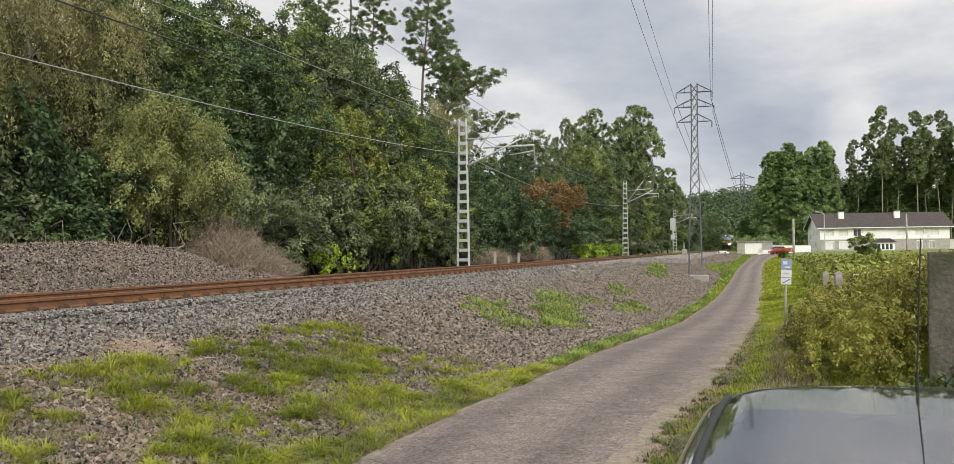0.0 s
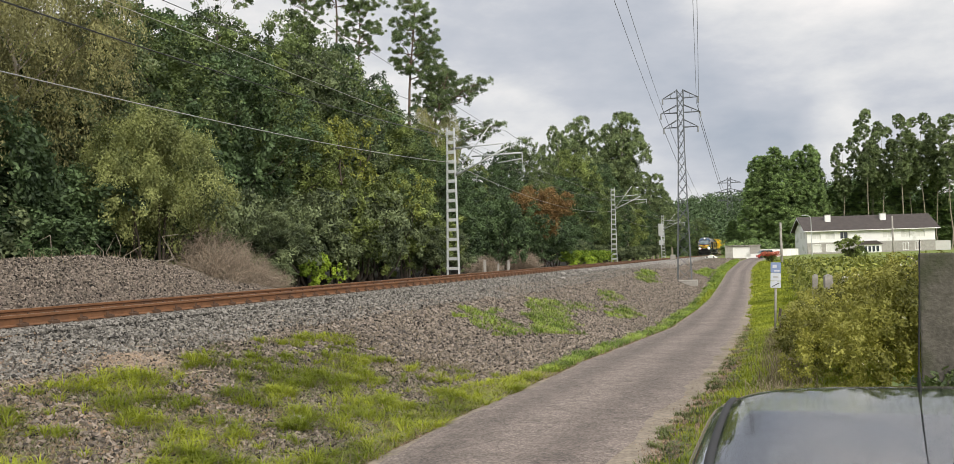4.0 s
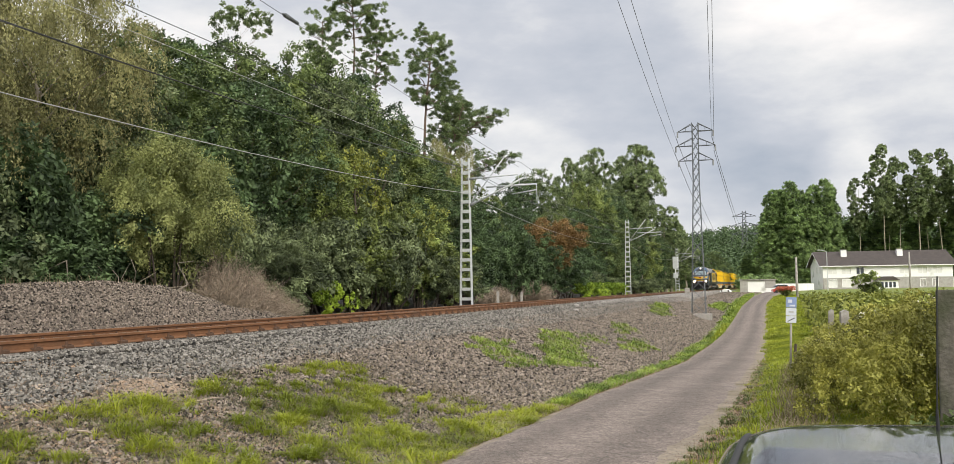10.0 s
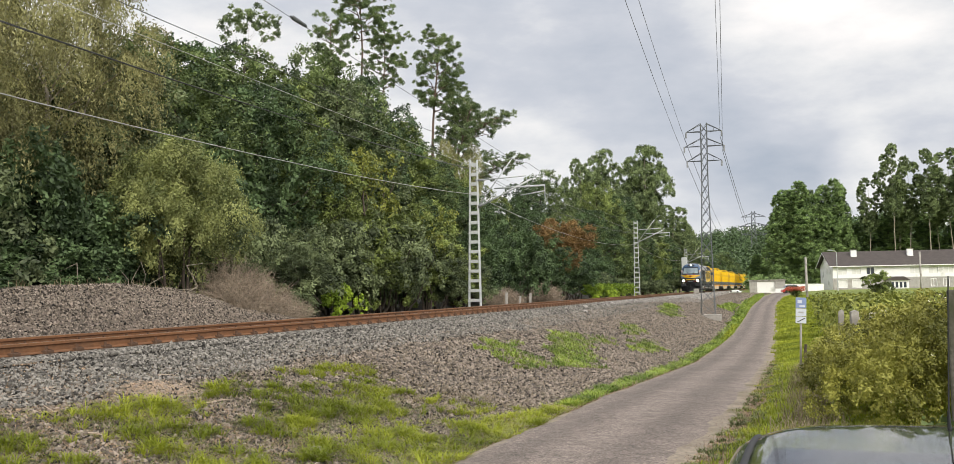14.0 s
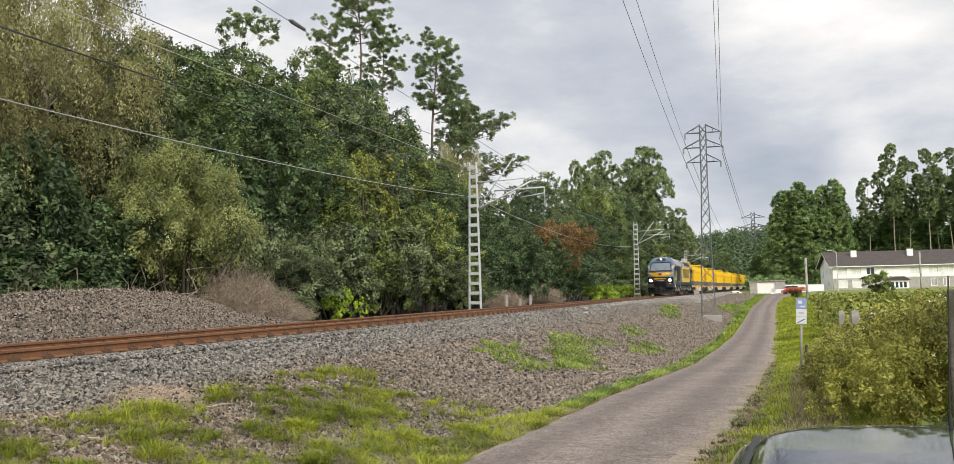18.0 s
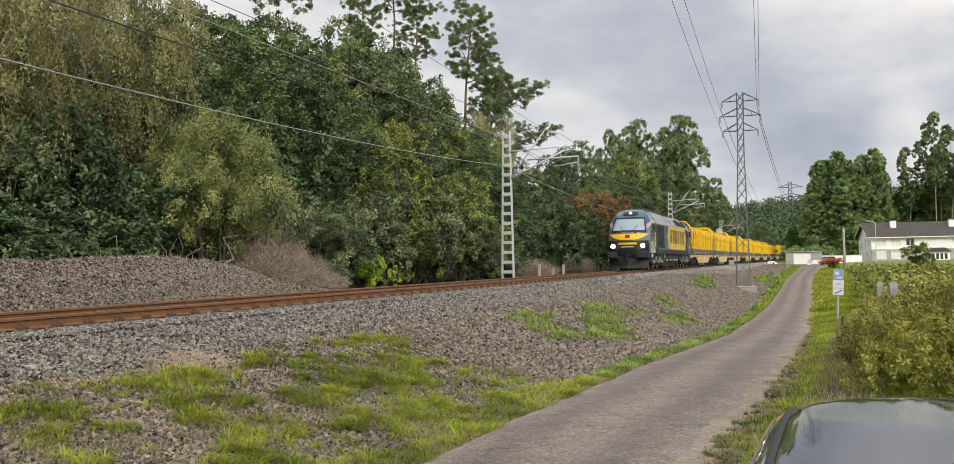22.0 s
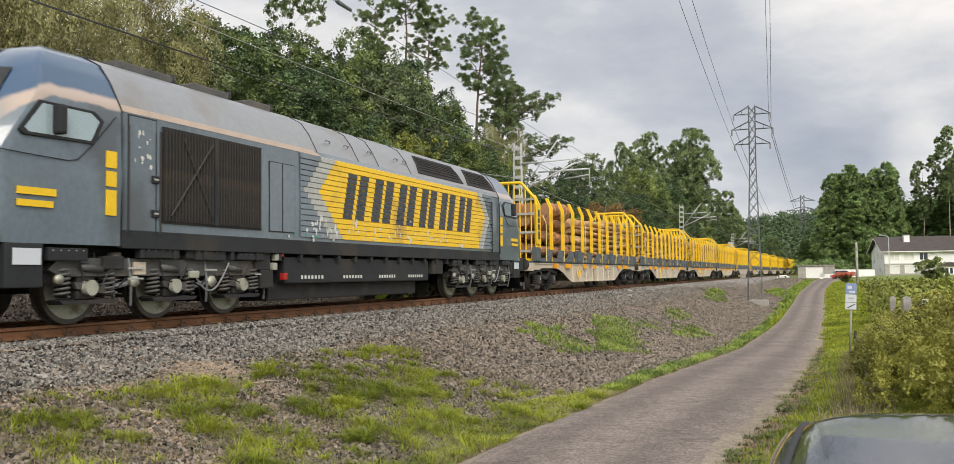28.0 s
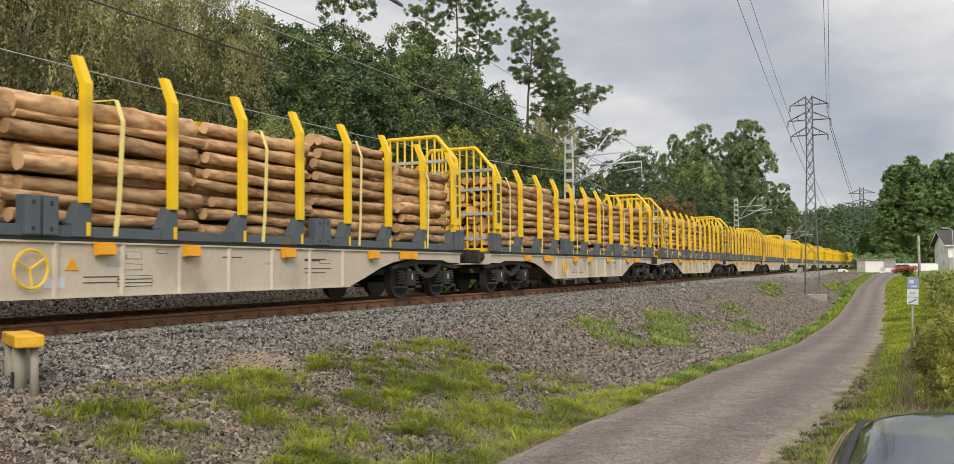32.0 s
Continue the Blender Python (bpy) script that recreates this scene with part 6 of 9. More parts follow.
        for z in (1.68, 2.22):
            part("door_handle", boxed(min(X, X + 0.045 * s), max(X, X + 0.045 * s), 3.20, 3.34, z - 0.06, z + 0.06, 0.01), "black", root)
            part("door_handle", boxed(min(X, X + 0.055 * s), max(X, X + 0.055 * s), 3.22, 3.32, z - 0.015, z + 0.015, 0.005), "slatgrey", root)
        sweep("panel_seam", [(X + 0.002 * s, y, z) for y, z in ((0.42, 2.36), (1.0, 2.34), (1.55, 2.33), (1.72, 2.36), (2.0, 2.60), (2.32, 2.95), (2.44, 3.08))], 0.007, "black", root)
        part("cab_door", boxed(min(X - 0.02 * s, X + 0.006 * s), max(X - 0.02 * s, X + 0.006 * s), 2.72, 3.30, 1.40, 3.16, 0.004), "locogrey", root)


def bogie(root, ys, R, loco=True, springs=True):
    """Wheelsets under a dark frame with springs, axleboxes and rods. Returns the wheelsets."""
    sets = []
    y0, y1 = ys[0] - 0.75, ys[-1] + 0.75
    for s in (1, -1):
        X = s * 1.13
        if loco:
            out = [(y0, 0.72), (y0 + 0.4, 0.90), (y1 - 0.4, 0.90), (y1, 0.72), (y1, 0.60), (y1 - 0.5, 0.66), (y0 + 0.5, 0.66), (y0, 0.60)]
        else:
            c = (ys[0] + ys[-1]) / 2
            half = (ys[-1] - ys[0]) / 2
            out = [(y0, 0.76), (ys[0] - 0.2, 0.86), (c - 0.4, 0.95), (c + 0.4, 0.95), (ys[-1] + 0.2, 0.86), (y1, 0.76), (y1, 0.69), (ys[-1] + 0.1, 0.73), (c + 0.4, 0.80), (c - 0.4, 0.80), (ys[0] - 0.1, 0.73), (y0, 0.69)]
            arc = np.linspace(-1, 1, 13)
            bow = [(c + (half - 0.22) * q, 0.76 - 0.30 * math.cos(q * math.pi / 2) ** 0.8) for q in arc] + [(c + (half - 0.36) * q, 0.78 - 0.20 * math.cos(q * math.pi / 2) ** 0.8) for q in arc[::-1]]
            part("bogie_bow", prismed(bow, "x", X - 0.05, X + 0.075), "under", root, "curved lower bow of the bogie frame")
            for y in ys:
                part("axle_mark", boxed(X + 0.151, X + 0.155, y - 0.03, y + 0.03, R - 0.02, R + 0.11), "slatgrey", root, "pale mark on the axle box")
        part("bogie_frame", prismed(out, "x", X - 0.06, X + 0.06), "under", root)
        for y in ys:
            part("axle_box", boxed(X - 0.10, X + 0.15, y - 0.17, y + 0.17, R - 0.17, R + 0.17, 0.03), "under", root)
            if loco and s > 0:
                part("axle_cap", tubed((X + 0.15, y, R), (X + 0.19, y, R), 0.11, n=14), "wheelrim" if y != ys[1] else "under", root, smooth=True)
            for dy in (-0.33, 0.33) if springs else ():
                sweep("coil_spring", [(X + 0.03 + 0.085 * math.cos(q), y + dy + 0.085 * math.sin(q), R - 0.15 + 0.33 * q / 31.4) for q in np.linspace(0, 31.4, 51)], 0.019, "under", root)
                part("spring_seat", boxed(X - 0.09, X + 0.14, y + dy - 0.13, y + dy + 0.13, R - 0.22, R - 0.16, 0.01), "under", root)
    for y in ys:
        ax = new("wheelset", None)
        bm = tubed((-0.98, 0, 0), (0.98, 0, 0), 0.085, n=10)
        me = bpy.data.meshes.new("wheelset")
        bm.to_mesh(me)
        bm.free()
        me.materials.append(M["under"])
        bpy.data.objects.remove(ax)
        ax = new("wheelset", me)
        ax.parent = root
        ax.matrix_basis = pose(0, y, R)
        for s in (1, -1):
            b = bmesh.new()
            tube(b, (s * 0.83, 0, 0), (s * 0.955, 0, 0), R, R - 0.004, n=36)
            tube(b, (s * 0.80, 0, 0), (s * 0.83, 0, 0), R + 0.028, n=36)
            w = part("wheel", b, "tread", ax)
            b = bmesh.new()
            tube(b, (s * 0.955, 0, 0), (s * 0.962, 0, 0), R - 0.075, n=32)
            for k in range(8):
                a = k * math.pi / 4
                tube(b, (s * 0.955, math.cos(a) * R * 0.62, math.sin(a) * R * 0.62), (s * 0.968, math.cos(a) * R * 0.62, math.sin(a) * R * 0.62), 0.03, n=8)
            r = part("rim", b, "wheelrim" if loco else "under", ax)
        sets.append(ax)
    return sets


def loco():
    root = thing("diesel_locomotive", None, "dark grey diesel locomotive with yellow side panel and lit headlights", "locomotive")
    loco_cab(root)
    front = list(root.children)
    # the rear cab is the front one turned about
    for o in front:
        c = o.copy()
        scene.collection.objects.link(c)
        c.parent = root
        c.matrix_basis = pose(0, LOCO_L, 0, 0, 0, 180)
        for k in o.children:
            q = k.copy()
            scene.collection.objects.link(q)
            q.parent = c
        if "headlight" in o.name or "top_lamp" in o.name:
            c["label"] = "unlit lamp at the rear"
            for q in list(c.children) + [c]:
                if q.data.materials[0] in (M["lamp"], M["led"]):
                    q.data = q.data.copy()
                    q.data.materials[0] = M["slatgrey"]
    ya, yb = 2.58, LOCO_L - 2.58
    for s in (1, -1):
        b = bmesh.new()
        prev = None
        for i in range(13):
            y = ya + (yb - ya) * i / 12
            row = [b.verts.new((s * x, y, z)) for x, z in SIDE]
            if prev:
                for j in range(3):
                    b.faces.new((prev[j], prev[j + 1], row[j + 1], row[j]))
            prev = row
        bmesh.ops.recalc_face_normals(b, faces=b.faces[:])
        part("side_wall", b, "locogrey", root, "dark grey body side")
    b = bmesh.new()
    prev = None
    R2 = ROOF + [(-x, z) for x, z in reversed(ROOF)]
    for i in range(7):
        y = ya + (yb - ya) * i / 6
        row = [b.verts.new((x, y, z)) for x, z in R2]
        if prev:
            for j in range(len(R2) - 1):
                b.faces.new((prev[j], prev[j + 1], row[j + 1], row[j]))
        prev = row
    bmesh.ops.recalc_face_normals(b, faces=b.faces[:])
    part("roof", b, "silver", root, "weathered silver-grey roof", smooth=True)
    for y0, y1 in ((3.3, 4.6), (5.2, 6.2), (6.9, 7.6)):
        part("roof_box", boxed(-0.62, 0.62, y0, y1, 4.05, 4.25, 0.03), "underlight", root)
        part("roof_pipe", tubed((0.5, y1 + 0.15, 4.05), (0.5, y1 + 0.15, 4.30), 0.05, n=8), "black", root, smooth=True)
    for s in (1, -1):
        b = bmesh.new()
        vs = [b.verts.new((s * x, y, z)) for x, y, z in ((1.426, ya, 3.205), (1.426, 8.3, 3.205), (1.376, 8.0, 3.312), (1.376, ya, 3.312))]
        b.faces.new(vs if s > 0 else vs[::-1])
        bmesh.ops.solidify(b, geom=b.faces[:], thickness=0.004)
        part("cantrail_stripe", b, "sandpaint", root, "faded sand-coloured stripe along the roof edge")
    for y in (8.2, 10.0, 11.0, 12.8):
        b = bmesh.new()
        for i in range(4):
            (x0, z0), (x1, z1) = ROOF[i], ROOF[i + 1]
            tube(b, (x0 + 0.004, y, z0), (x1 + 0.004, y, z1), 0.012, n=4)
        part("roof_seam", b, "locodark", root)
    for y in (8.7, 9.5, 10.6, 12.0, 12.5):
        part("roof_handle", pipe(bmesh.new(), [(1.26, y, 3.58), (1.29, y, 3.62), (1.27, y + 0.22, 3.62), (1.24, y + 0.22, 3.58)], 0.012, 5), "steelgrey", root)
    sl = math.degrees(math.atan2(0.63, 0.39))
    for y0, y1 in ((13.25, 16.5), (16.75, 19.2)):
        for s in (1, -1):
            b = bmesh.new()
            def on(t, y, off):
                t2 = t * 2
                x, z = (1.37 - 0.19 * t2, 3.30 + 0.36 * t2) if t2 < 1 else (1.18 - 0.20 * (t2 - 1), 3.66 + 0.27 * (t2 - 1))
                return (s * (x + 0.85 * off), y, z + 0.53 * off)
            vs = [b.verts.new(on(t, y, 0.02)) for t, y in ((0.12, y0 + 0.1), (0.12, y1), (0.5, y1 - 0.12), (0.95, y1 - 0.25), (0.95, y0 + 0.35), (0.5, y0 + 0.22))]
            f = [b.faces.new((vs[0], vs[1], vs[2], vs[5])), b.faces.new((vs[5], vs[2], vs[3], vs[4]))]
            r = bmesh.ops.extrude_face_region(b, geom=f)
            bmesh.ops.translate(b, vec=(s * -0.02, 0, -0.01), verts=[v for v in r["geom"] if isinstance(v, bmesh.types.BMVert)])
            gp = part("roof_grille", b, "grille", root, "black roof ventilation grille")
            b = bmesh.new()
            for k in range(1, 7):
                t = 0.16 + 0.74 * k / 7
                tube(b, on(t, y0 + 0.35, 0.03), on(t, y1 - 0.25, 0.03), 0.009, n=4)
            part("louvre", b, "grille", gp)
    # body-side equipment
    for s in (1, -1):
        X = s * 1.43
        lo, hi = min(X, X + 0.02 * s), max(X, X + 0.02 * s)
        g = part("side_grille", boxed(lo, hi, 3.44, 6.11, 1.54, 3.10, 0.003), "grille", root, "dark rusty cooling grille")
        for i in range(34):
            y = 3.50 + 2.55 * i / 33
            part("slat", boxed(min(X, X + 0.05 * s), max(X, X + 0.05 * s), y - 0.014, y + 0.014, 1.58, 3.06), "slat", g) if i == 0 else None
            if i:
                share(g.children[0], pose(0, y - 3.50, 0), g)
        for a, c in (((3.6, 1.66), (4.65, 2.95)), ((4.65, 1.66), (3.9, 2.95))):
            part("cross_stay", tubed((X + 0.056 * s, a[0], a[1]), (X + 0.056 * s, c[0], c[1]), 0.02, n=5), "slat", g)
        for y in (4.75,):
            part("grille_bar", boxed(min(X, X + 0.055 * s), max(X, X + 0.055 * s), y - 0.04, y + 0.04, 1.56, 3.08), "locodark", g)
        for y0, y1, z0, z1 in ((6.40, 6.80, 1.55, 2.88), (6.84, 7.25, 1.55, 2.88)):
            part("door_seam", boxed(min(X - 0.01 * s, X + 0.008 * s), max(X - 0.01 * s, X + 0.008 * s), y0 - 0.018, y1 + 0.018, z0 - 0.018, z1 + 0.018, 0.003), "black", root)
            part("side_door", boxed(min(X - 0.01 * s, X + 0.014 * s), max(X - 0.01 * s, X + 0.014 * s), y0, y1, z0, z1, 0.004), "locogrey", root)
        part("sill", boxed(min(X - 0.1 * s, X + 0.015 * s), max(X - 0.1 * s, X + 0.015 * s), ya, yb, 1.12, 1.40, 0.01), "locodark", root)
        for i in range(22):
            y = ya + 0.4 + i * 0.75
            part("sill_bracket", boxed(min(X - 0.12 * s, X), max(X - 0.12 * s, X), y, y + 0.09, 0.98, 1.13), "locodark", root)
        # ribbed side, its coloured field cut out of each rib
        rows = 15
        for k in range(rows):
            z = 1.47 + (3.20 - 1.47) * (k + 0.5) / rows
            h = (3.20 - 1.47) / rows
            mid = 2.45
            def edge(tip, slope_up, slope_dn):
                return tip + (slope_up * (z - mid) if z > mid else slope_dn * (mid - z))
            yl, yr = edge(8.15, 0.95, 1.05), edge(17.95, -0.87, -0.60)
            wl, wr = yl - 0.55, yr + 0.42
            gl, gr = wl - 0.02, wr + 0.02
            cuts = [(7.45, max(7.45, gl), "locogrey"), (max(7.45, gl), max(7.46, wl), "slatgrey"), (max(7.46, wl), yl, "slatgrey"), (yl, yr, "locoyellow"), (yr, min(wr, 18.5), "slatgrey"), (min(wr, 18.5), min(gr, 18.52), "slatgrey"), (min(gr, 18.52), 18.55, "locogrey")]
            for y0, y1, mm in cuts:
                if y1 - y0 < 0.03:
                    continue
                out = [(X, z - h * 0.5), (X + 0.024 * s, z - h * 0.45), (X + 0.020 * s, z + h * 0.36), (X + 0.004 * s, z + h * 0.46)]
                b = prismed(out, "y", y0, y1)
                part("rib", b, mm, root)
            # dark plain blocks of the emblem
            if s > 0 and 1.93 < z < 2.98:
                for i in range(12):
                    y0 = 9.15 + 0.655 * i + (0.10 if i % 2 == 0 else 0.0) + 0.28 * (z - 2.4)
                    out = [(X + 0.01 * s, z - h * 0.46), (X + 0.028 * s, z - h * 0.44), (X + 0.024 * s, z + h * 0.36), (X + 0.01 * s, z + h * 0.42)]
                    part("emblem_block", prismed(out, "y", y0, y0 + 0.40), "emblem", root)
    rng = np.random.default_rng(8)
    for i in range(96):
        y, z = rng.uniform(8.0, 16.4), 1.50 + abs(rng.normal(0, 0.20))
        a, h = rng.uniform(0.012, 0.06), rng.uniform(0.02, 0.10)
        if i < 22:
            y, z = rng.uniform(7.0, 8.9), rng.uniform(1.42, 1.98)
        if 80 < i:
            y, z = rng.uniform(2.75, 3.25), rng.uniform(2.3, 3.0)
            a, h = a * 0.7, h * 0.5
        X = 1.455 if 7.45 < y < 19.9 else 1.44
        pts = [(y + a * math.cos(t) * rng.uniform(0.4, 1.3), z + h * math.sin(t) * rng.uniform(0.4, 1.3)) for t in np.linspace(0, 5.6, 9)]
        part("paint_chip", prismed(pts, "x", X, X + 0.004), "graffitigreen" if i in (3, 7, 11) else "graffiti", root)
    # underframe
    for s in (1, -1):
        part("fuel_tank", boxed(min(s * 0.3, s * 1.36), max(s * 0.3, s * 1.36), 7.0, 13.85, 0.53, 1.06, 0.03), "locodark", root, "dark grey fuel tank with white markings")
        part("tank_skirt", boxed(min(s * 0.3, s * 1.18), max(s * 0.3, s * 1.18), 6.7, 13.4, 0.20, 0.54, 0.03), "under", root)
    for y in (7.6, 9.3, 11.0, 12.6):
        for k in range(7):
            part("tank_mark", boxed(1.358, 1.366, y + k * 0.13, y + k * 0.13 + 0.07, 0.62, 0.69), "graffiti", root) if (k == 0 and y == 7.6) else share(next(c for c in root.children if c.name.startswith("tank_mark")), pose(0, y - 7.6 + k * 0.13, 0), root)
    for y0, y1, z0, z1, mm in ((4.1, 4.9, 0.98, 1.16, "locodark"), (6.05, 6.5, 0.80, 1.15, "under"), (6.2, 6.6, 0.45, 0.8, "under"), (14.1, 14.8, 0.7, 1.1, "under"), (2.3, 2.7, 0.80, 1.0, "under"), (20.6, 21.0, 0.7, 1.1, "under")):
        part("equipment_box", boxed(0.95, 1.38, y0, y1, z0, z1, 0.02), mm, root)
    part("relay_box", boxed(1.28, 1.34, 2.95, 3.2, 0.72, 0.92, 0.01), "cream", root)
    for y in (2.5, 4.4, 5.2, 16.8, 18.6):
        part("damper", tubed((1.24, y, 0.52), (1.24, y + 0.55, 0.62), 0.045, n=8), "steelgrey", root)
        part("air_pipe", pipe(bmesh.new(), [(1.26, y - 0.3, 1.05), (1.29, y - 0.25, 0.7), (1.28, y + 0.15, 0.52), (1.27, y + 0.5, 0.8), (1.26, y + 0.6, 1.05)], 0.016, 5), "rubber", root)
    for c in (3.85, LOCO_L - 3.85):
        part("bogie_beam", prismed([(c - 2.5, 0.80), (c - 2.3, 0.97), (c + 2.3, 0.97), (c + 2.5, 0.80), (c + 2.3, 0.70), (c - 2.3, 0.70)], "x", 1.17, 1.30), "underlight", root, "dark bogie side beam")
        for dy in (-2.2, -1.2, -0.45, 0.45, 1.2, 2.2):
            part("spring_cap", tubed((1.22, c + dy, 0.94), (1.22, c + dy, 1.06), 0.12, 0.10, n=12), "underlight", root, smooth=True)
        for dy in (-1.55, 0.25, 1.95):
            part("guide_arm", prismed([(c + dy - 0.5, 0.62), (c + dy + 0.1, 0.58), (c + dy + 0.12, 0.44), (c + dy - 0.45, 0.52)], "x", 1.24, 1.31), "underlight", root)
            part("sand_pipe", pipe(bmesh.new(), [(1.30, c + dy + 0.55, 0.98), (1.32, c + dy + 0.6, 0.6), (1.2, c + dy + 0.72, 0.25)], 0.022, 6), "steelgrey", root)
        for dy, z, r in ((-0.9, 0.62, 0.085), (0.95, 0.60, 0.10), (-2.35, 0.66, 0.07)):
            part("damper_end", tubed((1.30, c + dy, z), (1.36, c + dy, z), r, n=14), "wheelrim", root, "pale round cap", smooth=True)
        for dy in (-1.75, -0.1, 1.6):
            part("brake_cylinder", tubed((1.31, c + dy - 0.2, 0.84), (1.31, c + dy + 0.2, 0.80), 0.06, n=12), "underlight", root, "dark brake cylinder", smooth=True)
            part("cable", pipe(bmesh.new(), [(1.36, c + dy - 0.3, 1.08), (1.38, c + dy - 0.2, 0.66), (1.37, c + dy + 0.15, 0.56), (1.36, c + dy + 0.4, 0.90)], 0.013, 5), "rubber", root)
    for c in (3.85, LOCO_L - 3.85):
        for dy in (-1.8, 0.0, 1.8):
            part("axle_cover", tubed((1.33, c + dy, 0.535), (1.40, c + dy, 0.535), 0.115, n=20), "wheelrim", root, "pale round axle cover", smooth=False)
            part("tie_plate", prismed([(c + dy - 0.55, 0.36), (c + dy + 0.55, 0.36), (c + dy + 0.48, 0.30), (c + dy - 0.48, 0.30)], "x", 1.08, 1.36), "under", root)
            for e in (-0.42, 0.42):
                sweep("coil_spring", [(1.26 + 0.095 * math.cos(q), c + dy + e + 0.095 * math.sin(q), 0.40 + 0.40 * q / 37.7) for q in np.linspace(0, 37.7, 61)], 0.021, "underlight", root)
        for y0, y1, z0, z1 in ((-2.6, -1.9, 0.92, 1.10), (-0.75, 0.05, 0.98, 1.14), (0.45, 1.25, 0.96, 1.14), (1.6, 2.4, 0.98, 1.12)):
            bx = part("junction_box", boxed(1.20, 1.41, c + y0, c + y1, z0, z1, 0.015), "locodark", root)
            for q in range(5):
                part("bolt", tubed((1.41, c + y0 + 0.08 + q * (y1 - y0 - 0.16) / 4, z1 - 0.035), (1.416, c + y0 + 0.08 + q * (y1 - y0 - 0.16) / 4, z1 - 0.035), 0.010, n=6), "slatgrey", bx)
        for dy, z in ((-0.9, 0.82), (-0.9, 0.66), (0.9, 0.80), (2.35, 0.72)):
            part("pale_bar", boxed(1.355, 1.37, c + dy - 0.16, c + dy + 0.16, z - 0.014, z + 0.014), "slatgrey", root)
        sweep("air_hose", [(1.40, c + 0.35 + 1.0 * q, 0.80 - 0.42 * math.sin(math.pi * q) + 0.12 * q) for q in np.linspace(0, 1, 13)], 0.017, "steelgrey", root, "hanging grey air hose")
        part("hose_coupling", boxed(1.36, 1.43, c + 0.30, c + 0.52, 0.66, 0.78, 0.02), "wheelrim", root, "pale hose coupling")
    for y, z, mm in ((6.62, 0.98, "wheelrim"), (6.78, 1.06, "redlens"), (6.55, 0.80, "wheelrim"), (6.9, 0.60, "redlens")):
        part("valve", boxed(1.32, 1.42, y, y + 0.13, z, z + 0.14, 0.015), mm, root)
    part("chassis", boxed(-1.0, 1.0, 0.4, LOCO_L - 0.4, 0.95, 1.2), "under", root)
    sets = bogie(root, (2.05, 3.85, 5.65), 0.535) + bogie(root, (LOCO_L - 5.65, LOCO_L - 3.85, LOCO_L - 2.05), 0.535)
    return root, sets


STAKES = [1.637 * i for i in range(12)]
WAGON = 20.98


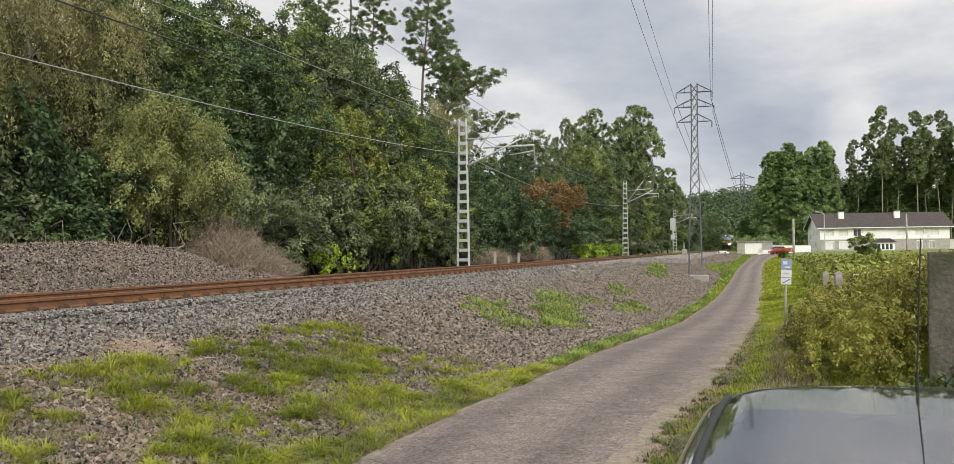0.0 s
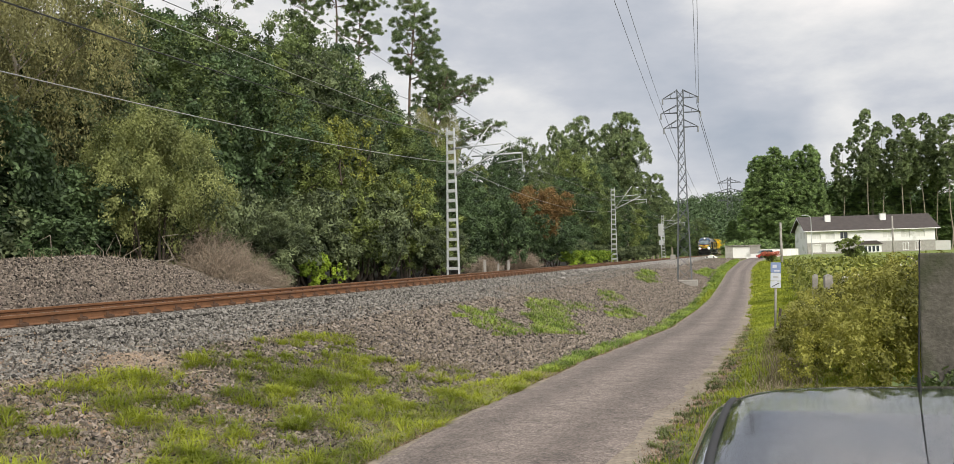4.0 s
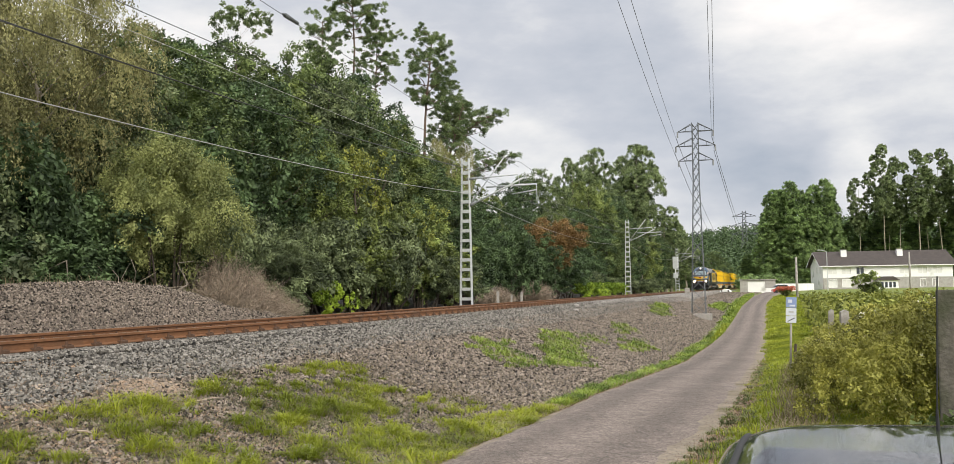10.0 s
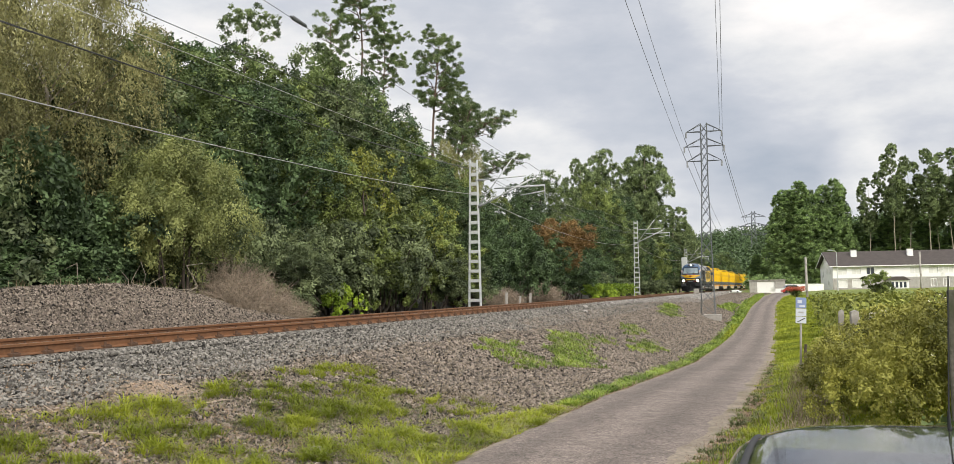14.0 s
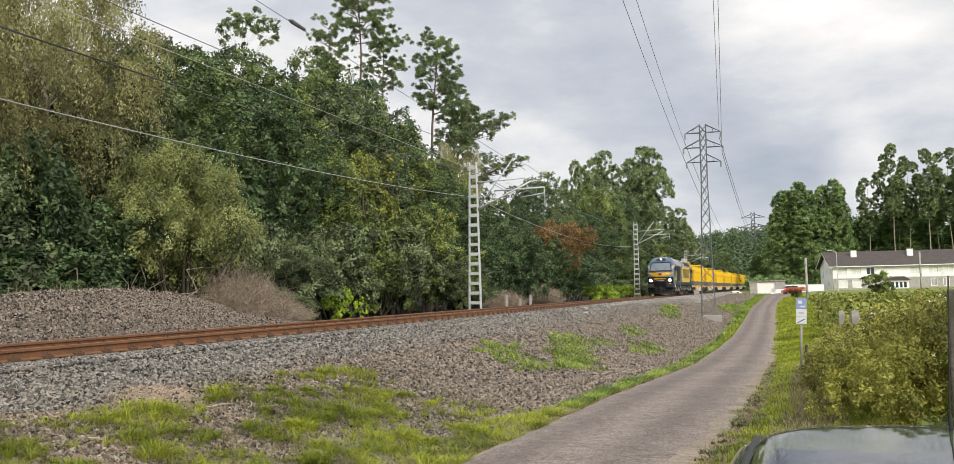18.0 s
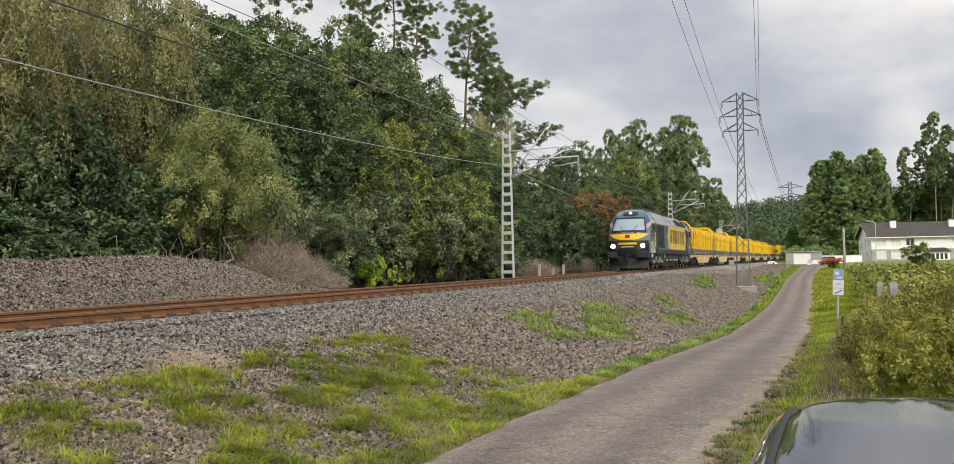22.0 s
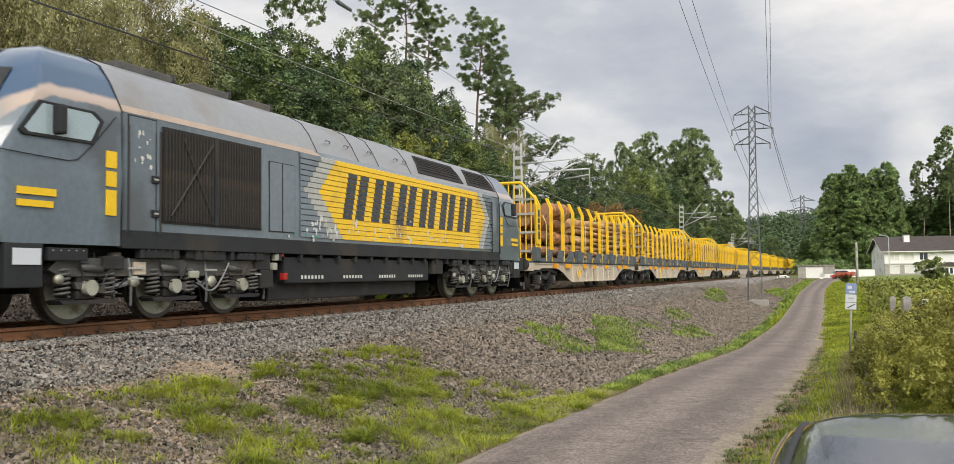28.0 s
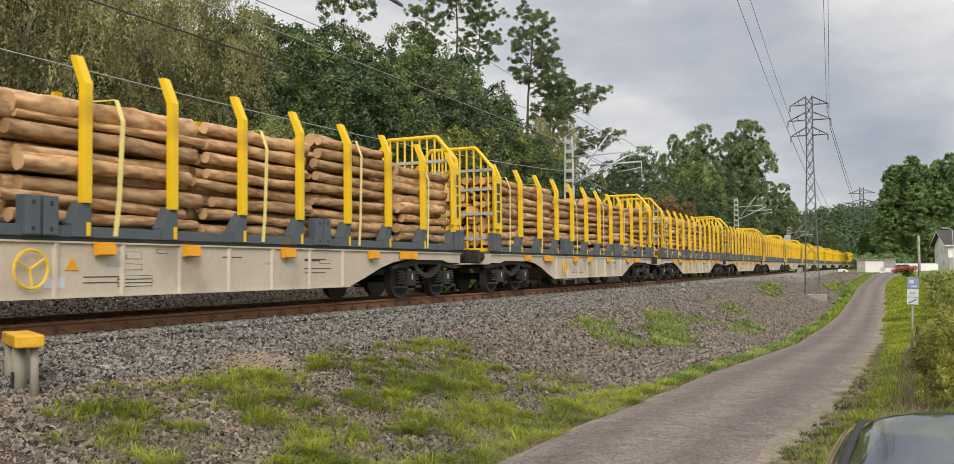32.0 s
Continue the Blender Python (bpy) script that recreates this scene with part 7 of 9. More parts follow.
def wagon(full=True):
    root = thing("timber_wagon", None, "cream flat wagon with tall yellow stakes and end frames", "wagon", "timber wagons")
    E0, E1 = -0.50, STAKES[-1] + 0.50
    C = (E0 + E1) / 2

    def mir(y):
        return 2 * C - y
    half = [(E0, 1.08), (E0, 0.84), (0.2, 0.84), (0.5, 0.90), (2.3, 0.90), (2.9, 0.85), (3.5, 0.72), (4.1, 0.52), (4.75, 0.34)]
    out = half + [(mir(y), z) for y, z in reversed(half)]
    for s in (1, -1):
        X = s * 1.25
        part("sole_bar", prismed(out, "x", X - 0.02, X + 0.02), "cream", root, "cream fish-bellied side beam")
        part("flange", boxed(X - 0.06, X + 0.06, E0, E1, 1.07, 1.095), "cream", root)
        part("flange", boxed(X - 0.06, X + 0.06, 4.75, mir(4.75), 0.325, 0.345), "cream", root)
        for i in range(8 if full else 0):
            y = 5.0 + i * (mir(5.0) - 5.0) / 7
            part("stiffener", prismed([(X, y - 0.07), (X + s * 0.055, y - 0.02), (X + s * 0.055, y + 0.02), (X, y + 0.07)], "z", 0.345, 1.07), "cream", root)
        for y in (2.2, 3.9, 4.25, 6.9, 8.6, mir(6.9), mir(2.2), mir(2.55), mir(3.9)) if full else ():
            part("strap_ratchet", prismed([(X + 0.02 * s, 1.10), (X + 0.15 * s, 1.08), (X + 0.17 * s, 0.92), (X + 0.06 * s, 0.90)], "y", y - 0.15, y + 0.15), "orange", root, "orange strap ratchet")
        for y0, z0, w, h in ((7.0, 0.92, 0.5, 0.12), (7.0, 0.75, 0.5, 0.12), (6.6, 0.52, 1.1, 0.03), (6.6, 0.60, 1.1, 0.03), (9.4, 0.9, 0.5, 0.03), (11.7, 0.85, 0.7, 0.09), (11.7, 0.70, 0.9, 0.03), (11.7, 0.62, 0.7, 0.03), (10.5, 0.78, 0.32, 0.10), (3.7, 0.95, 0.35, 0.08)) if full else ():
            part("marking_bar", boxed(min(X, X + 0.025 * s), max(X, X + 0.025 * s), y0, y0 + w, z0, z0 + h * 0.5), "mark" if h < 0.1 else "slatgrey", root)
        for y0, z0, w, h, n in ((7.35, 0.86, 0.30, 0.11, 1), (7.30, 0.70, 0.36, 0.09, 1), (7.20, 0.46, 0.66, 0.16, 3), (7.95, 0.95, 0.22, 0.06, 1), (12.2, 0.80, 0.36, 0.08, 1)) if full and s > 0 else ():
            m = part("marking_frame", boxed(X, X + 0.0235, y0, y0 + w, z0, z0 + h), "mark", root, "printed table of markings")
            for q in range(n):
                part("marking_field", boxed(X, X + 0.026, y0 + 0.012, y0 + w - 0.012, z0 + q * h / n + 0.008, z0 + (q + 1) * h / n - 0.008), "cream", m)
        part("marking_bar", boxed(min(X, X + 0.026 * s), max(X, X + 0.026 * s), 5.98, 6.30, 0.47, 0.60), "signwhite", root)
        part("warning_sign", prismed([(6.30, 0.70), (6.52, 0.70), (6.41, 0.89)], "x", X + 0.02 * s, X + 0.03 * s), "orange", root)
        hw = bmesh.new()
        n = 20
        pts = [(X + 0.10 * s, 5.72 + 0.25 * math.cos(a), 0.72 + 0.25 * math.sin(a)) for a in np.linspace(0, 2 * math.pi, n + 1)]
        pipe(hw, pts, 0.018, 6)
        for a in (0.6, 2.7, 4.8):
            tube(hw, (X + 0.08 * s, 5.72, 0.72), (X + 0.10 * s, 5.72 + 0.25 * math.cos(a), 0.72 + 0.25 * math.sin(a)), 0.014, n=5)
        part("brake_wheel", hw, "stakeyellow", root, "yellow brake handwheel")
        for y in (E0 - 0.02, E1 + 0.02):
            d = -1 if y < C else 1
            bf = part("buffer", tubed((s * 0.985, y, 1.02), (s * 0.985, y + d * 0.62, 1.02), 0.12, n=12), "under", root)
            part("buffer_head", boxed(s * 0.985 - 0.26, s * 0.985 + 0.26, min(y + d * 0.62, y + d * 0.68), max(y + d * 0.62, y + d * 0.68), 0.84, 1.20, 0.03), "under", bf)
    part("deck", boxed(-1.24, 1.24, E0, E1, 1.095, 1.16), "deckgrey", root, "dark grey deck")
    part("spine_beam", boxed(-0.35, 0.35, E0, E1, 0.72, 1.09), "under", root)
    for y in (E0, E1):
        part("head_stock", boxed(-1.25, 1.25, y - 0.03, y + 0.03, 0.80, 1.09), "cream", root)
    for s in (1, -1):
        part("side_curb", boxed(s * 1.25 - 0.07, s * 1.25 + 0.07, E0 + 0.3, E1 - 0.3, 1.15, 1.30, 0.01), "deckgrey", root)
    foot = None
    for s in (1, -1):
        for i, y in enumerate(STAKES):
            m = pose(0, y, 0, 0, 0, 0) if s > 0 else pose(0, y, 0, 0, 0, 180)
            if foot is None:
                b = prismed([(-0.20, 1.16), (0.12, 1.16), (0.12, 1.66), (-0.03, 1.66), (-0.20, 1.34)], "x", 1.14, 1.34)
                foot = part("stake_foot", b, "deckgrey", root, "grey steel stake socket")
                b = bmesh.new()
                box(b, 1.27, 1.39, -0.05, 0.09, 1.62, 3.28, 0.012)
                prism(b, [(1.27, 3.27), (1.39, 3.27), (1.20, 3.68), (1.10, 3.68)], "y", -0.05, 0.09)
                stake = part("stake", b, "stakeyellow", root, "yellow steel stake with inward-bent tip")
                tag = part("stake_tab", boxed(1.345, 1.352, 0.03, 0.10, 1.17, 1.36), "stakeyellow", root)
            else:
                for o in (foot, stake, tag) if full else (foot, stake):
                    share(o, m, root)
    for y in (5.98, mir(5.71), -0.12, mir(-0.39)) if full else ():
        for e in (0.0, -0.27):
            lb = part("lashing_box", boxed(1.20, 1.40, y + e - 0.115, y + e + 0.115, 1.16, 1.68, 0.02), "deckgrey", root, "upright grey box with slots")
            for z in (1.24, 1.58):
                part("slot", boxed(1.398, 1.404, y + e - 0.02, y + e + 0.02, z - 0.03, z + 0.03), "black", lb)
    # end frames
    for y, d in ((-0.27, 1), (STAKES[-1] + 0.27, -1)):
        prof = [(-1.30, 1.2), (-1.30, 3.50), (-0.78, 4.10), (-0.70, 4.15), (0.70, 4.15), (0.78, 4.10), (1.30, 3.50), (1.30, 1.2)]
        fr = part("end_frame", pipe(bmesh.new(), [(x, y, z) for x, z in prof], 0.055, 8), "stakeyellow", root, "yellow barred end frame")
        for i in range(11):
            x = -1.12 + 2.24 * i / 10
            top = 4.13 if abs(x) < 0.75 else 4.13 - (abs(x) - 0.75) * 1.18
            part("bar", tubed((x, y, 1.2), (x, y, top), 0.028, n=6), "stakeyellow", fr)
        for z in (1.55, 2.25, 2.95, 3.5):
            part("cross_bar", boxed(-1.28, 1.28, y - 0.04, y - 0.015 if d > 0 else y + 0.04, z - 0.04, z + 0.04), "slatgrey", fr)
        part("lower_rail", boxed(-1.3, 1.3, y - 0.05, y + 0.05, 1.17, 1.27), "stakeyellow", fr)
        for s in (1, -1):
            X = s * 1.36
            lo, hi = sorted((y, y + d * 0.30))
            pn = part("side_panel", boxed(X - 0.02, X + 0.02, lo - 0.12, hi + 0.08, 1.80, 3.32, 0.01), "stakeyellow", root, "yellow corner panel with dark emblem bars")
            for z0, z1 in ((1.98, 2.28), (2.33, 2.55), (2.60, 2.78), (2.83, 3.10)):
                part("emblem_bar", boxed(X - 0.026, X + 0.026, (lo + hi) / 2 - 0.13, (lo + hi) / 2 + 0.09, z0, z1), "mark", pn)
    c = STAKES[-1] - 1.17
    sets = bogie(root, (1.17 - 0.93, 1.17 + 0.93), 0.46, False, full) + bogie(root, (c - 0.93, c + 0.93), 0.46, False, full)
    return root, sets


def log_mesh(seed, red=False):
    """One log of unit length and radius along y: tapered, slightly bent, ends sawn."""
    rng = np.random.default_rng(seed)
    n, k = 6, 10
    bend = rng.normal(0, 0.10 if red else 0.16, (n, 2))
    bend[0] = bend[-1] = 0
    V = []
    for i in range(n):
        t = i / (n - 1)
        r = (1.0 - 0.20 * t) * (1 + rng.normal(0, 0.05))
        for j in range(k):
            a = 2 * math.pi * j / k
            rr = r * (1 + rng.normal(0, 0.05))
            V.append((math.cos(a) * rr + bend[i, 0], t - 0.5, math.sin(a) * rr + bend[i, 1]))
    F = [(i * k + j, (i + 1) * k + j, (i + 1) * k + (j + 1) % k, i * k + (j + 1) % k) for i in range(n - 1) for j in range(k)]
    return np.array(V), F, list(range(k)), list(range((n - 1) * k, n * k))


def load_layout(seed, red_first):
    """Bays of logs: (y middle, length, radius, x, z, red) rows, bay by bay."""
    rng = np.random.default_rng(seed)
    bays = []
    spans = [(-0.12, 2.36, True), (2.40, 4.95, True)] if red_first else [(-0.12, 2.05, False), (2.35, 5.0, False)]
    spans += [(5.55, 8.95, False), (9.1, 12.05, False), (12.25, 15.2, False), (15.4, 18.1, False)]
    for a, b, red in spans:
        L, mid = b - a, (a + b) / 2
        rows = []
        z = 1.30
        top = 3.22 + rng.normal(0, 0.12)
        if red:
            top -= 0.15
        layer = 0
        while z < top:
            rm = 0.30 if red else 0.118
            x = 1.24 - rng.uniform(0, 0.14)
            rs = []
            while x > -1.15:
                r = rm * (rng.uniform(0.72, 1.32) if red else rng.choice([0.6, 0.8, 0.95, 1.08, 1.25, 1.6], p=[0.12, 0.2, 0.26, 0.22, 0.14, 0.06]))
                x -= r
                rows.append((mid + rng.normal(0, 0.05 if red else 0.10), L * (rng.uniform(0.93, 0.99) if red else rng.uniform(0.88, 1.04)), r, x, z + rm + rng.normal(0, 0.028), red))
                x -= r
                rs.append(r)
            z += rm * 1.92
            layer += 1
        bays.append(rows)
    return bays


LOGS = None


def timber_load(seed, red_first, fine):
    """The logs on one wagon; near the front of the train each outer log is a piece of its own."""
    global LOGS
    if LOGS is None:
        LOGS = []
        for q in range(6):
            for red in (False, True):
                V, F, A, B = log_mesh(100 + q, red)
                me = bpy.data.meshes.new("log")
                me.from_pydata([tuple(v) for v in V], [], F + [A, B[::-1]])
                me.materials.append(M["logred" if red else "log"])
                me.materials.append(M["logendred" if red else "logend"])
                for p in me.polygons:
                    p.use_smooth = len(p.vertices) == 4
                    p.material_index = 0 if len(p.vertices) == 4 else 1
                LOGS.append(me)
    rng = np.random.default_rng(seed + 5)
    root = thing("timber_load", None, "stacked debarked pine logs lashed between the stakes" if not red_first else "stacked logs, thick reddish ones at the front end", "timber", "timber loads")
    for rows in load_layout(seed, red_first):
        zmax = max(r[4] for r in rows)
        stack = None
        inner_v, inner_f, off = [], [], 0
        outer = []
        for r in rows:
            if fine and (r[3] > 0.88 or r[4] > zmax - 0.06 or r[5]):
                outer.append(r)
            else:
                V, F, A, B = log_mesh(100 + int(rng.integers(6)), r[5])
                ang = rng.uniform(0, 6.28)
                c, s = math.cos(ang), math.sin(ang)
                flip = 1 if rng.random() < 0.5 else -1
                W = np.stack([(V[:, 0] * c - V[:, 2] * s) * r[2] + r[3], flip * V[:, 1] * r[1] + r[0], (V[:, 0] * s + V[:, 2] * c) * r[2] + r[4]], -1)
                inner_v.append(W)
                inner_f += [tuple(i + off for i in f) for f in F] + [tuple(i + off for i in A), tuple(i + off for i in B[::-1])]
                off += len(V)
        red = rows[0][5]
        me = bpy.data.meshes.new("timber_bundle")
        if inner_v:
            me.from_pydata([tuple(v) for v in np.concatenate(inner_v)], [], inner_f)
            me.materials.append(M["logred" if red else "logfar"])
            me.materials.append(M["logendred" if red else "logend"])
            mi = [0 if len(f) == 4 else 1 for f in inner_f]
            me.polygons.foreach_set("material_index", mi)
            me.polygons.foreach_set("use_smooth", [m == 0 for m in mi])
        stack = tagged(new("timber_bundle", me), kind="stuff")
        stack.parent = root
        stack["label"] = "stack of thick reddish logs" if red else "stack of thin peeled logs"
        for r in outer:
            o = new("log", LOGS[2 * int(rng.integers(6)) + (1 if r[5] else 0)])
            o.parent = stack
            o.matrix_basis = pose(r[3], r[0], r[4], rng.normal(0, 1.1), rng.uniform(0, 360), rng.normal(0, 0.9) + (180 if rng.random() < 0.5 else 0)) @ Matrix.Diagonal((r[2], r[1], r[2], 1))
        ys = sorted(r[0] for r in rows)
        y = float(np.mean(ys))
        b = bmesh.new()
        pts = [(1.33, y - 0.16, 1.18), (1.31, y - 0.08, 1.7), (1.29, y, zmax - 0.20), (1.16, y, zmax + 0.13), (0.5, y, zmax + 0.16), (-0.6, y, zmax + 0.16), (-1.2, y, zmax - 0.2), (-1.28, y, 1.2)]
        for p, q in zip(pts[:-1], pts[1:]):
            A, B = Vector(p), Vector(q)
            vs = [b.verts.new(A + Vector((0, -0.045, 0))), b.verts.new(A + Vector((0, 0.045, 0))), b.verts.new(B + Vector((0, 0.045, 0))), b.verts.new(B + Vector((0, -0.045, 0)))]
            b.faces.new(vs)
        bmesh.ops.solidify(b, geom=b.faces[:], thickness=0.006)
        part("lashing_strap", b, "strap", root, "pale yellow lashing strap")
    return root


def build_train():
    lo, sets = loco()
    train = [(lo, 2.05 + 1.8, LOCO_L - 3.85, 0.0)]
    spin = [(s, 0.535) for s in sets]
    wg, ws = wagon()
    first = 24.02
    cars = [wg]
    for i in range(3):
        cars.append(copy_thing(wg, Matrix.Identity(4)))
    far, _ = wagon(False)
    cars.append(far)
    for i in range(11):
        cars.append(copy_thing(far, Matrix.Identity(4)))
    for i, c in enumerate(cars):
        off = first + WAGON * i
        train.append((c, 1.17, STAKES[-1] - 1.17, off))
        ld = timber_load(60 + i, i == 0, i < 2)
        train.append((ld, 1.17, STAKES[-1] - 1.17, off))
        if i < 2:
            spin += [(o, 0.46) for o in c.children if o.name.startswith("wheelset")]
    return train, spin


TRAIN, SPIN = build_train()


# ---- lane side: car, sign, hedge, vineyard, house ----
def lathe_strip(bm, rows):
    for a, b in zip(rows[:-1], rows[1:]):
        for j in range(len(a) - 1):
            bm.faces.new((a[j], a[j + 1], b[j + 1], b[j]))


def parked_car():
    """Compact hatchback, nose away from the lane's near end."""
    cx, g = 0.52, -1.145
    root = thing("parked_car", pose(cx, 0, g), "dark grey glossy hatchback parked on the verge", "car")
    # station: y, half width at sill, half width at belt, half width at roof, belt height, top height
    st = [(0.42, 0.70, 0.74, 0.46, 0.78, 0.96), (0.62, 0.80, 0.82, 0.52, 0.86, 1.20), (0.90, 0.83, 0.84, 0.565, 0.88, 1.345), (1.30, 0.84, 0.85, 0.60, 0.88, 1.364), (1.75, 0.84, 0.85, 0.613, 0.88, 1.372),
          (2.10, 0.84, 0.85, 0.612, 0.88, 1.376), (2.40, 0.84, 0.85, 0.602, 0.88, 1.378), (2.62, 0.84, 0.85, 0.592, 0.88, 1.378), (2.78, 0.84, 0.85, 0.582, 0.88, 1.375), (2.88, 0.84, 0.85, 0.572, 0.88, 1.368), (2.95, 0.84, 0.85, 0.562, 0.88, 1.348)]
    cols = list(zip(*st[2:]))
    fine = np.concatenate([np.linspace(0.90, 2.6, 14), np.linspace(2.66, 2.95, 8)])
    st = st[:2] + [tuple(float(v) for v in (y, *(np.interp(y, cols[0], c) for c in cols[1:]))) for y in fine]
    roof_rows = []
    for y, ws, wb, wr, zb, zt in st[2:]:
        row = []
        for k in range(41):
            q = math.sin((k / 40 - 0.5) * math.pi)
            row.append((q * wr, y + 0.05 * (1 - q * q) * max(0, (y - 1.75) / 1.2) ** 2, zt - 0.014 * q * q - 0.030 * abs(q) ** 8))
        roof_rows.append(row)
    b = bmesh.new()
    lathe_strip(b, [[b.verts.new(p) for p in r] for r in roof_rows])
    bmesh.ops.solidify(b, geom=b.faces[:], thickness=0.025)
    roof = part("roof", b, "carpaint", root, "glossy dark roof panel reflecting the sky", smooth=True)
    for s in (1, -1):
        sweep("roof_trim", [(s * (w + 0.002), y, zt - 0.049) for (y, _, _, w, _, zt) in st[2:]], 0.013, "rubber", root, "black roof drip strip")
        b = bmesh.new()
        rows = []
        for y, ws, wb, wr, zb, zt in st[2:]:
            rows.append([b.verts.new((s * x, y, z)) for x, z in ((wr - 0.004, zt - 0.052), (wr + 0.030, zt - 0.056), (wr + 0.052, zt - 0.072), (wr + 0.068, zt - 0.105), (wr + 0.078, zt - 0.24))])
        lathe_strip(b, rows)
        part("cant_rail", b, "carpaint", root, smooth=True)
        b = bmesh.new()
        rows = []
        for y, ws, wb, wr, zb, zt in st[2:]:
            rows.append([b.verts.new((s * x, y, z)) for x, z in ((wr + 0.074, zt - 0.22), (wb - 0.02, zb + 0.02))])
        lathe_strip(b, rows)
        part("side_window", b, "glass", root, "dark side glass")
        b = bmesh.new()
        rows = []
        for y, ws, wb in ((0.42, 0.70, 0.74), (0.8, 0.82, 0.84), (2.0, 0.84, 0.86), (3.4, 0.84, 0.85), (4.1, 0.78, 0.80), (4.45, 0.60, 0.62)):
            zb = 0.88 if y < 3.2 else 0.86 - 0.14 * (y - 3.2)
            rows.append([b.verts.new((s * x, y, z)) for x, z in ((wb - 0.03, zb), (wb, zb - 0.2), (ws, 0.45), (ws - 0.05, 0.22))])
        lathe_strip(b, rows)
        part("side_panel", b, "carpaint", root, smooth=True)
        for y in (1.05, 3.62):
            w = part("wheel", tubed((s * 0.66, y, 0.30), (s * 0.85, y, 0.30), 0.30, n=28), "rubber", root, smooth=False)
            part("hubcap", tubed((s * 0.85, y, 0.30), (s * 0.862, y, 0.30), 0.19, n=20), "slatgrey", w)
        part("door_mirror", boxed(min(s * 0.86, s * 1.02), max(s * 0.86, s * 1.02), 2.75, 2.92, 0.90, 1.06, 0.03), "black", root)
    b = bmesh.new()
    rows = [[b.verts.new((x * w, y, z)) for x in (-1, -0.5, 0, 0.5, 1)] for w, y, z in ((0.53, 2.97, 1.275), (0.64, 3.25, 1.08), (0.74, 3.50, 0.90))]
    lathe_strip(b, rows)
    part("windscreen", b, "glass", root)
    b = bmesh.new()
    rows = [[b.verts.new((x * w, y + 0.05 * (1 - x * x), z + 0.05 * (1 - x * x))) for x in (-1, -0.5, 0, 0.5, 1)] for w, y, z in ((0.80, 3.48, 0.90), (0.78, 4.0, 0.82), (0.62, 4.42, 0.70))]
    lathe_strip(b, rows)
    part("bonnet", b, "carpaint", root, smooth=True)
    b = bmesh.new()
    rows = [[b.verts.new((x * w, y, z)) for x in (-1, -0.5, 0, 0.5, 1)] for w, y, z in ((0.555, 0.90, 1.30), (0.62, 0.62, 1.12), (0.70, 0.46, 0.88))]
    lathe_strip(b, rows)
    part("rear_window", b, "glass", root)
    part("tailgate", boxed(-0.72, 0.72, 0.36, 0.46, 0.30, 0.88, 0.03), "carpaint", root)
    part("bumper", boxed(-0.62, 0.62, 4.40, 4.50, 0.25, 0.62, 0.04), "carpaint", root)
    part("floor_pan", boxed(-0.72, 0.72, 0.5, 4.3, 0.18, 0.30), "black", root)
    an = part("aerial", tubed((-0.06, 2.80, 1.42), (-0.040, 2.82, 1.805), 0.0026, 0.0018, n=6), "black", root, "thin black aerial rod")
    part("aerial_base", tubed((-0.06, 2.80, 1.368), (-0.06, 2.80, 1.425), 0.006, 0.004, n=8), "black", root)


def trail_sign():
    x, y = 0.60, 23.5
    g = gz1(x, y)
    root = thing("trail_sign", pose(x, y, g, 0, 2.5, 0), "small stacked white and blue plates on a grey post", "sign")
    part("post", tubed((0, 0, -0.2), (0, 0, 1.85), 0.028, n=10), "concrete", root, smooth=True)
    a = part("plate", boxed(-0.125, 0.125, -0.055, -0.04, 1.62, 1.88, 0.004), "signblue", root, "blue plate with a white mark")
    part("marking_bar", boxed(-0.08, 0.02, -0.06, -0.056, 1.74, 1.82), "signwhite", a)
    part("marking_bar", boxed(-0.04, 0.09, -0.06, -0.056, 1.65, 1.69), "signwhite", a)
    b = part("plate", boxed(-0.125, 0.125, -0.055, -0.04, 1.42, 1.605, 0.004), "signwhite", root, "white plate with a faint bar")
    part("marking_bar", boxed(-0.06, 0.06, -0.06, -0.056, 1.495, 1.53), "slatgrey", b)
    c = part("plate", boxed(-0.125, 0.125, -0.055, -0.04, 1.24, 1.405, 0.004), "signwhite", root, "white plate with a dark slash")
    part("marking_bar", prismed([(-0.10, 1.27), (-0.06, 1.27), (0.11, 1.37), (0.07, 1.37)], "y", -0.060, -0.056), "mark", c)
    p = bmesh.new()
    limb(p, (0, 0, -0.1), (0.05, 0, 0.72), 0.055, 0.035, np.random.default_rng(4), 0.15, 4, 7)
    o = part("fence_post", p, "bark", None, smooth=True)
    o.matrix_basis = pose(x + 0.10, y - 0.1, g)
    tagged(o, "weathered dark wooden stake beside the sign", "post")


def nz3(x, y, s, o):
    return np.array([noise.noise(Vector((a * s, b * s, o))) for a, b in zip(x, y)])


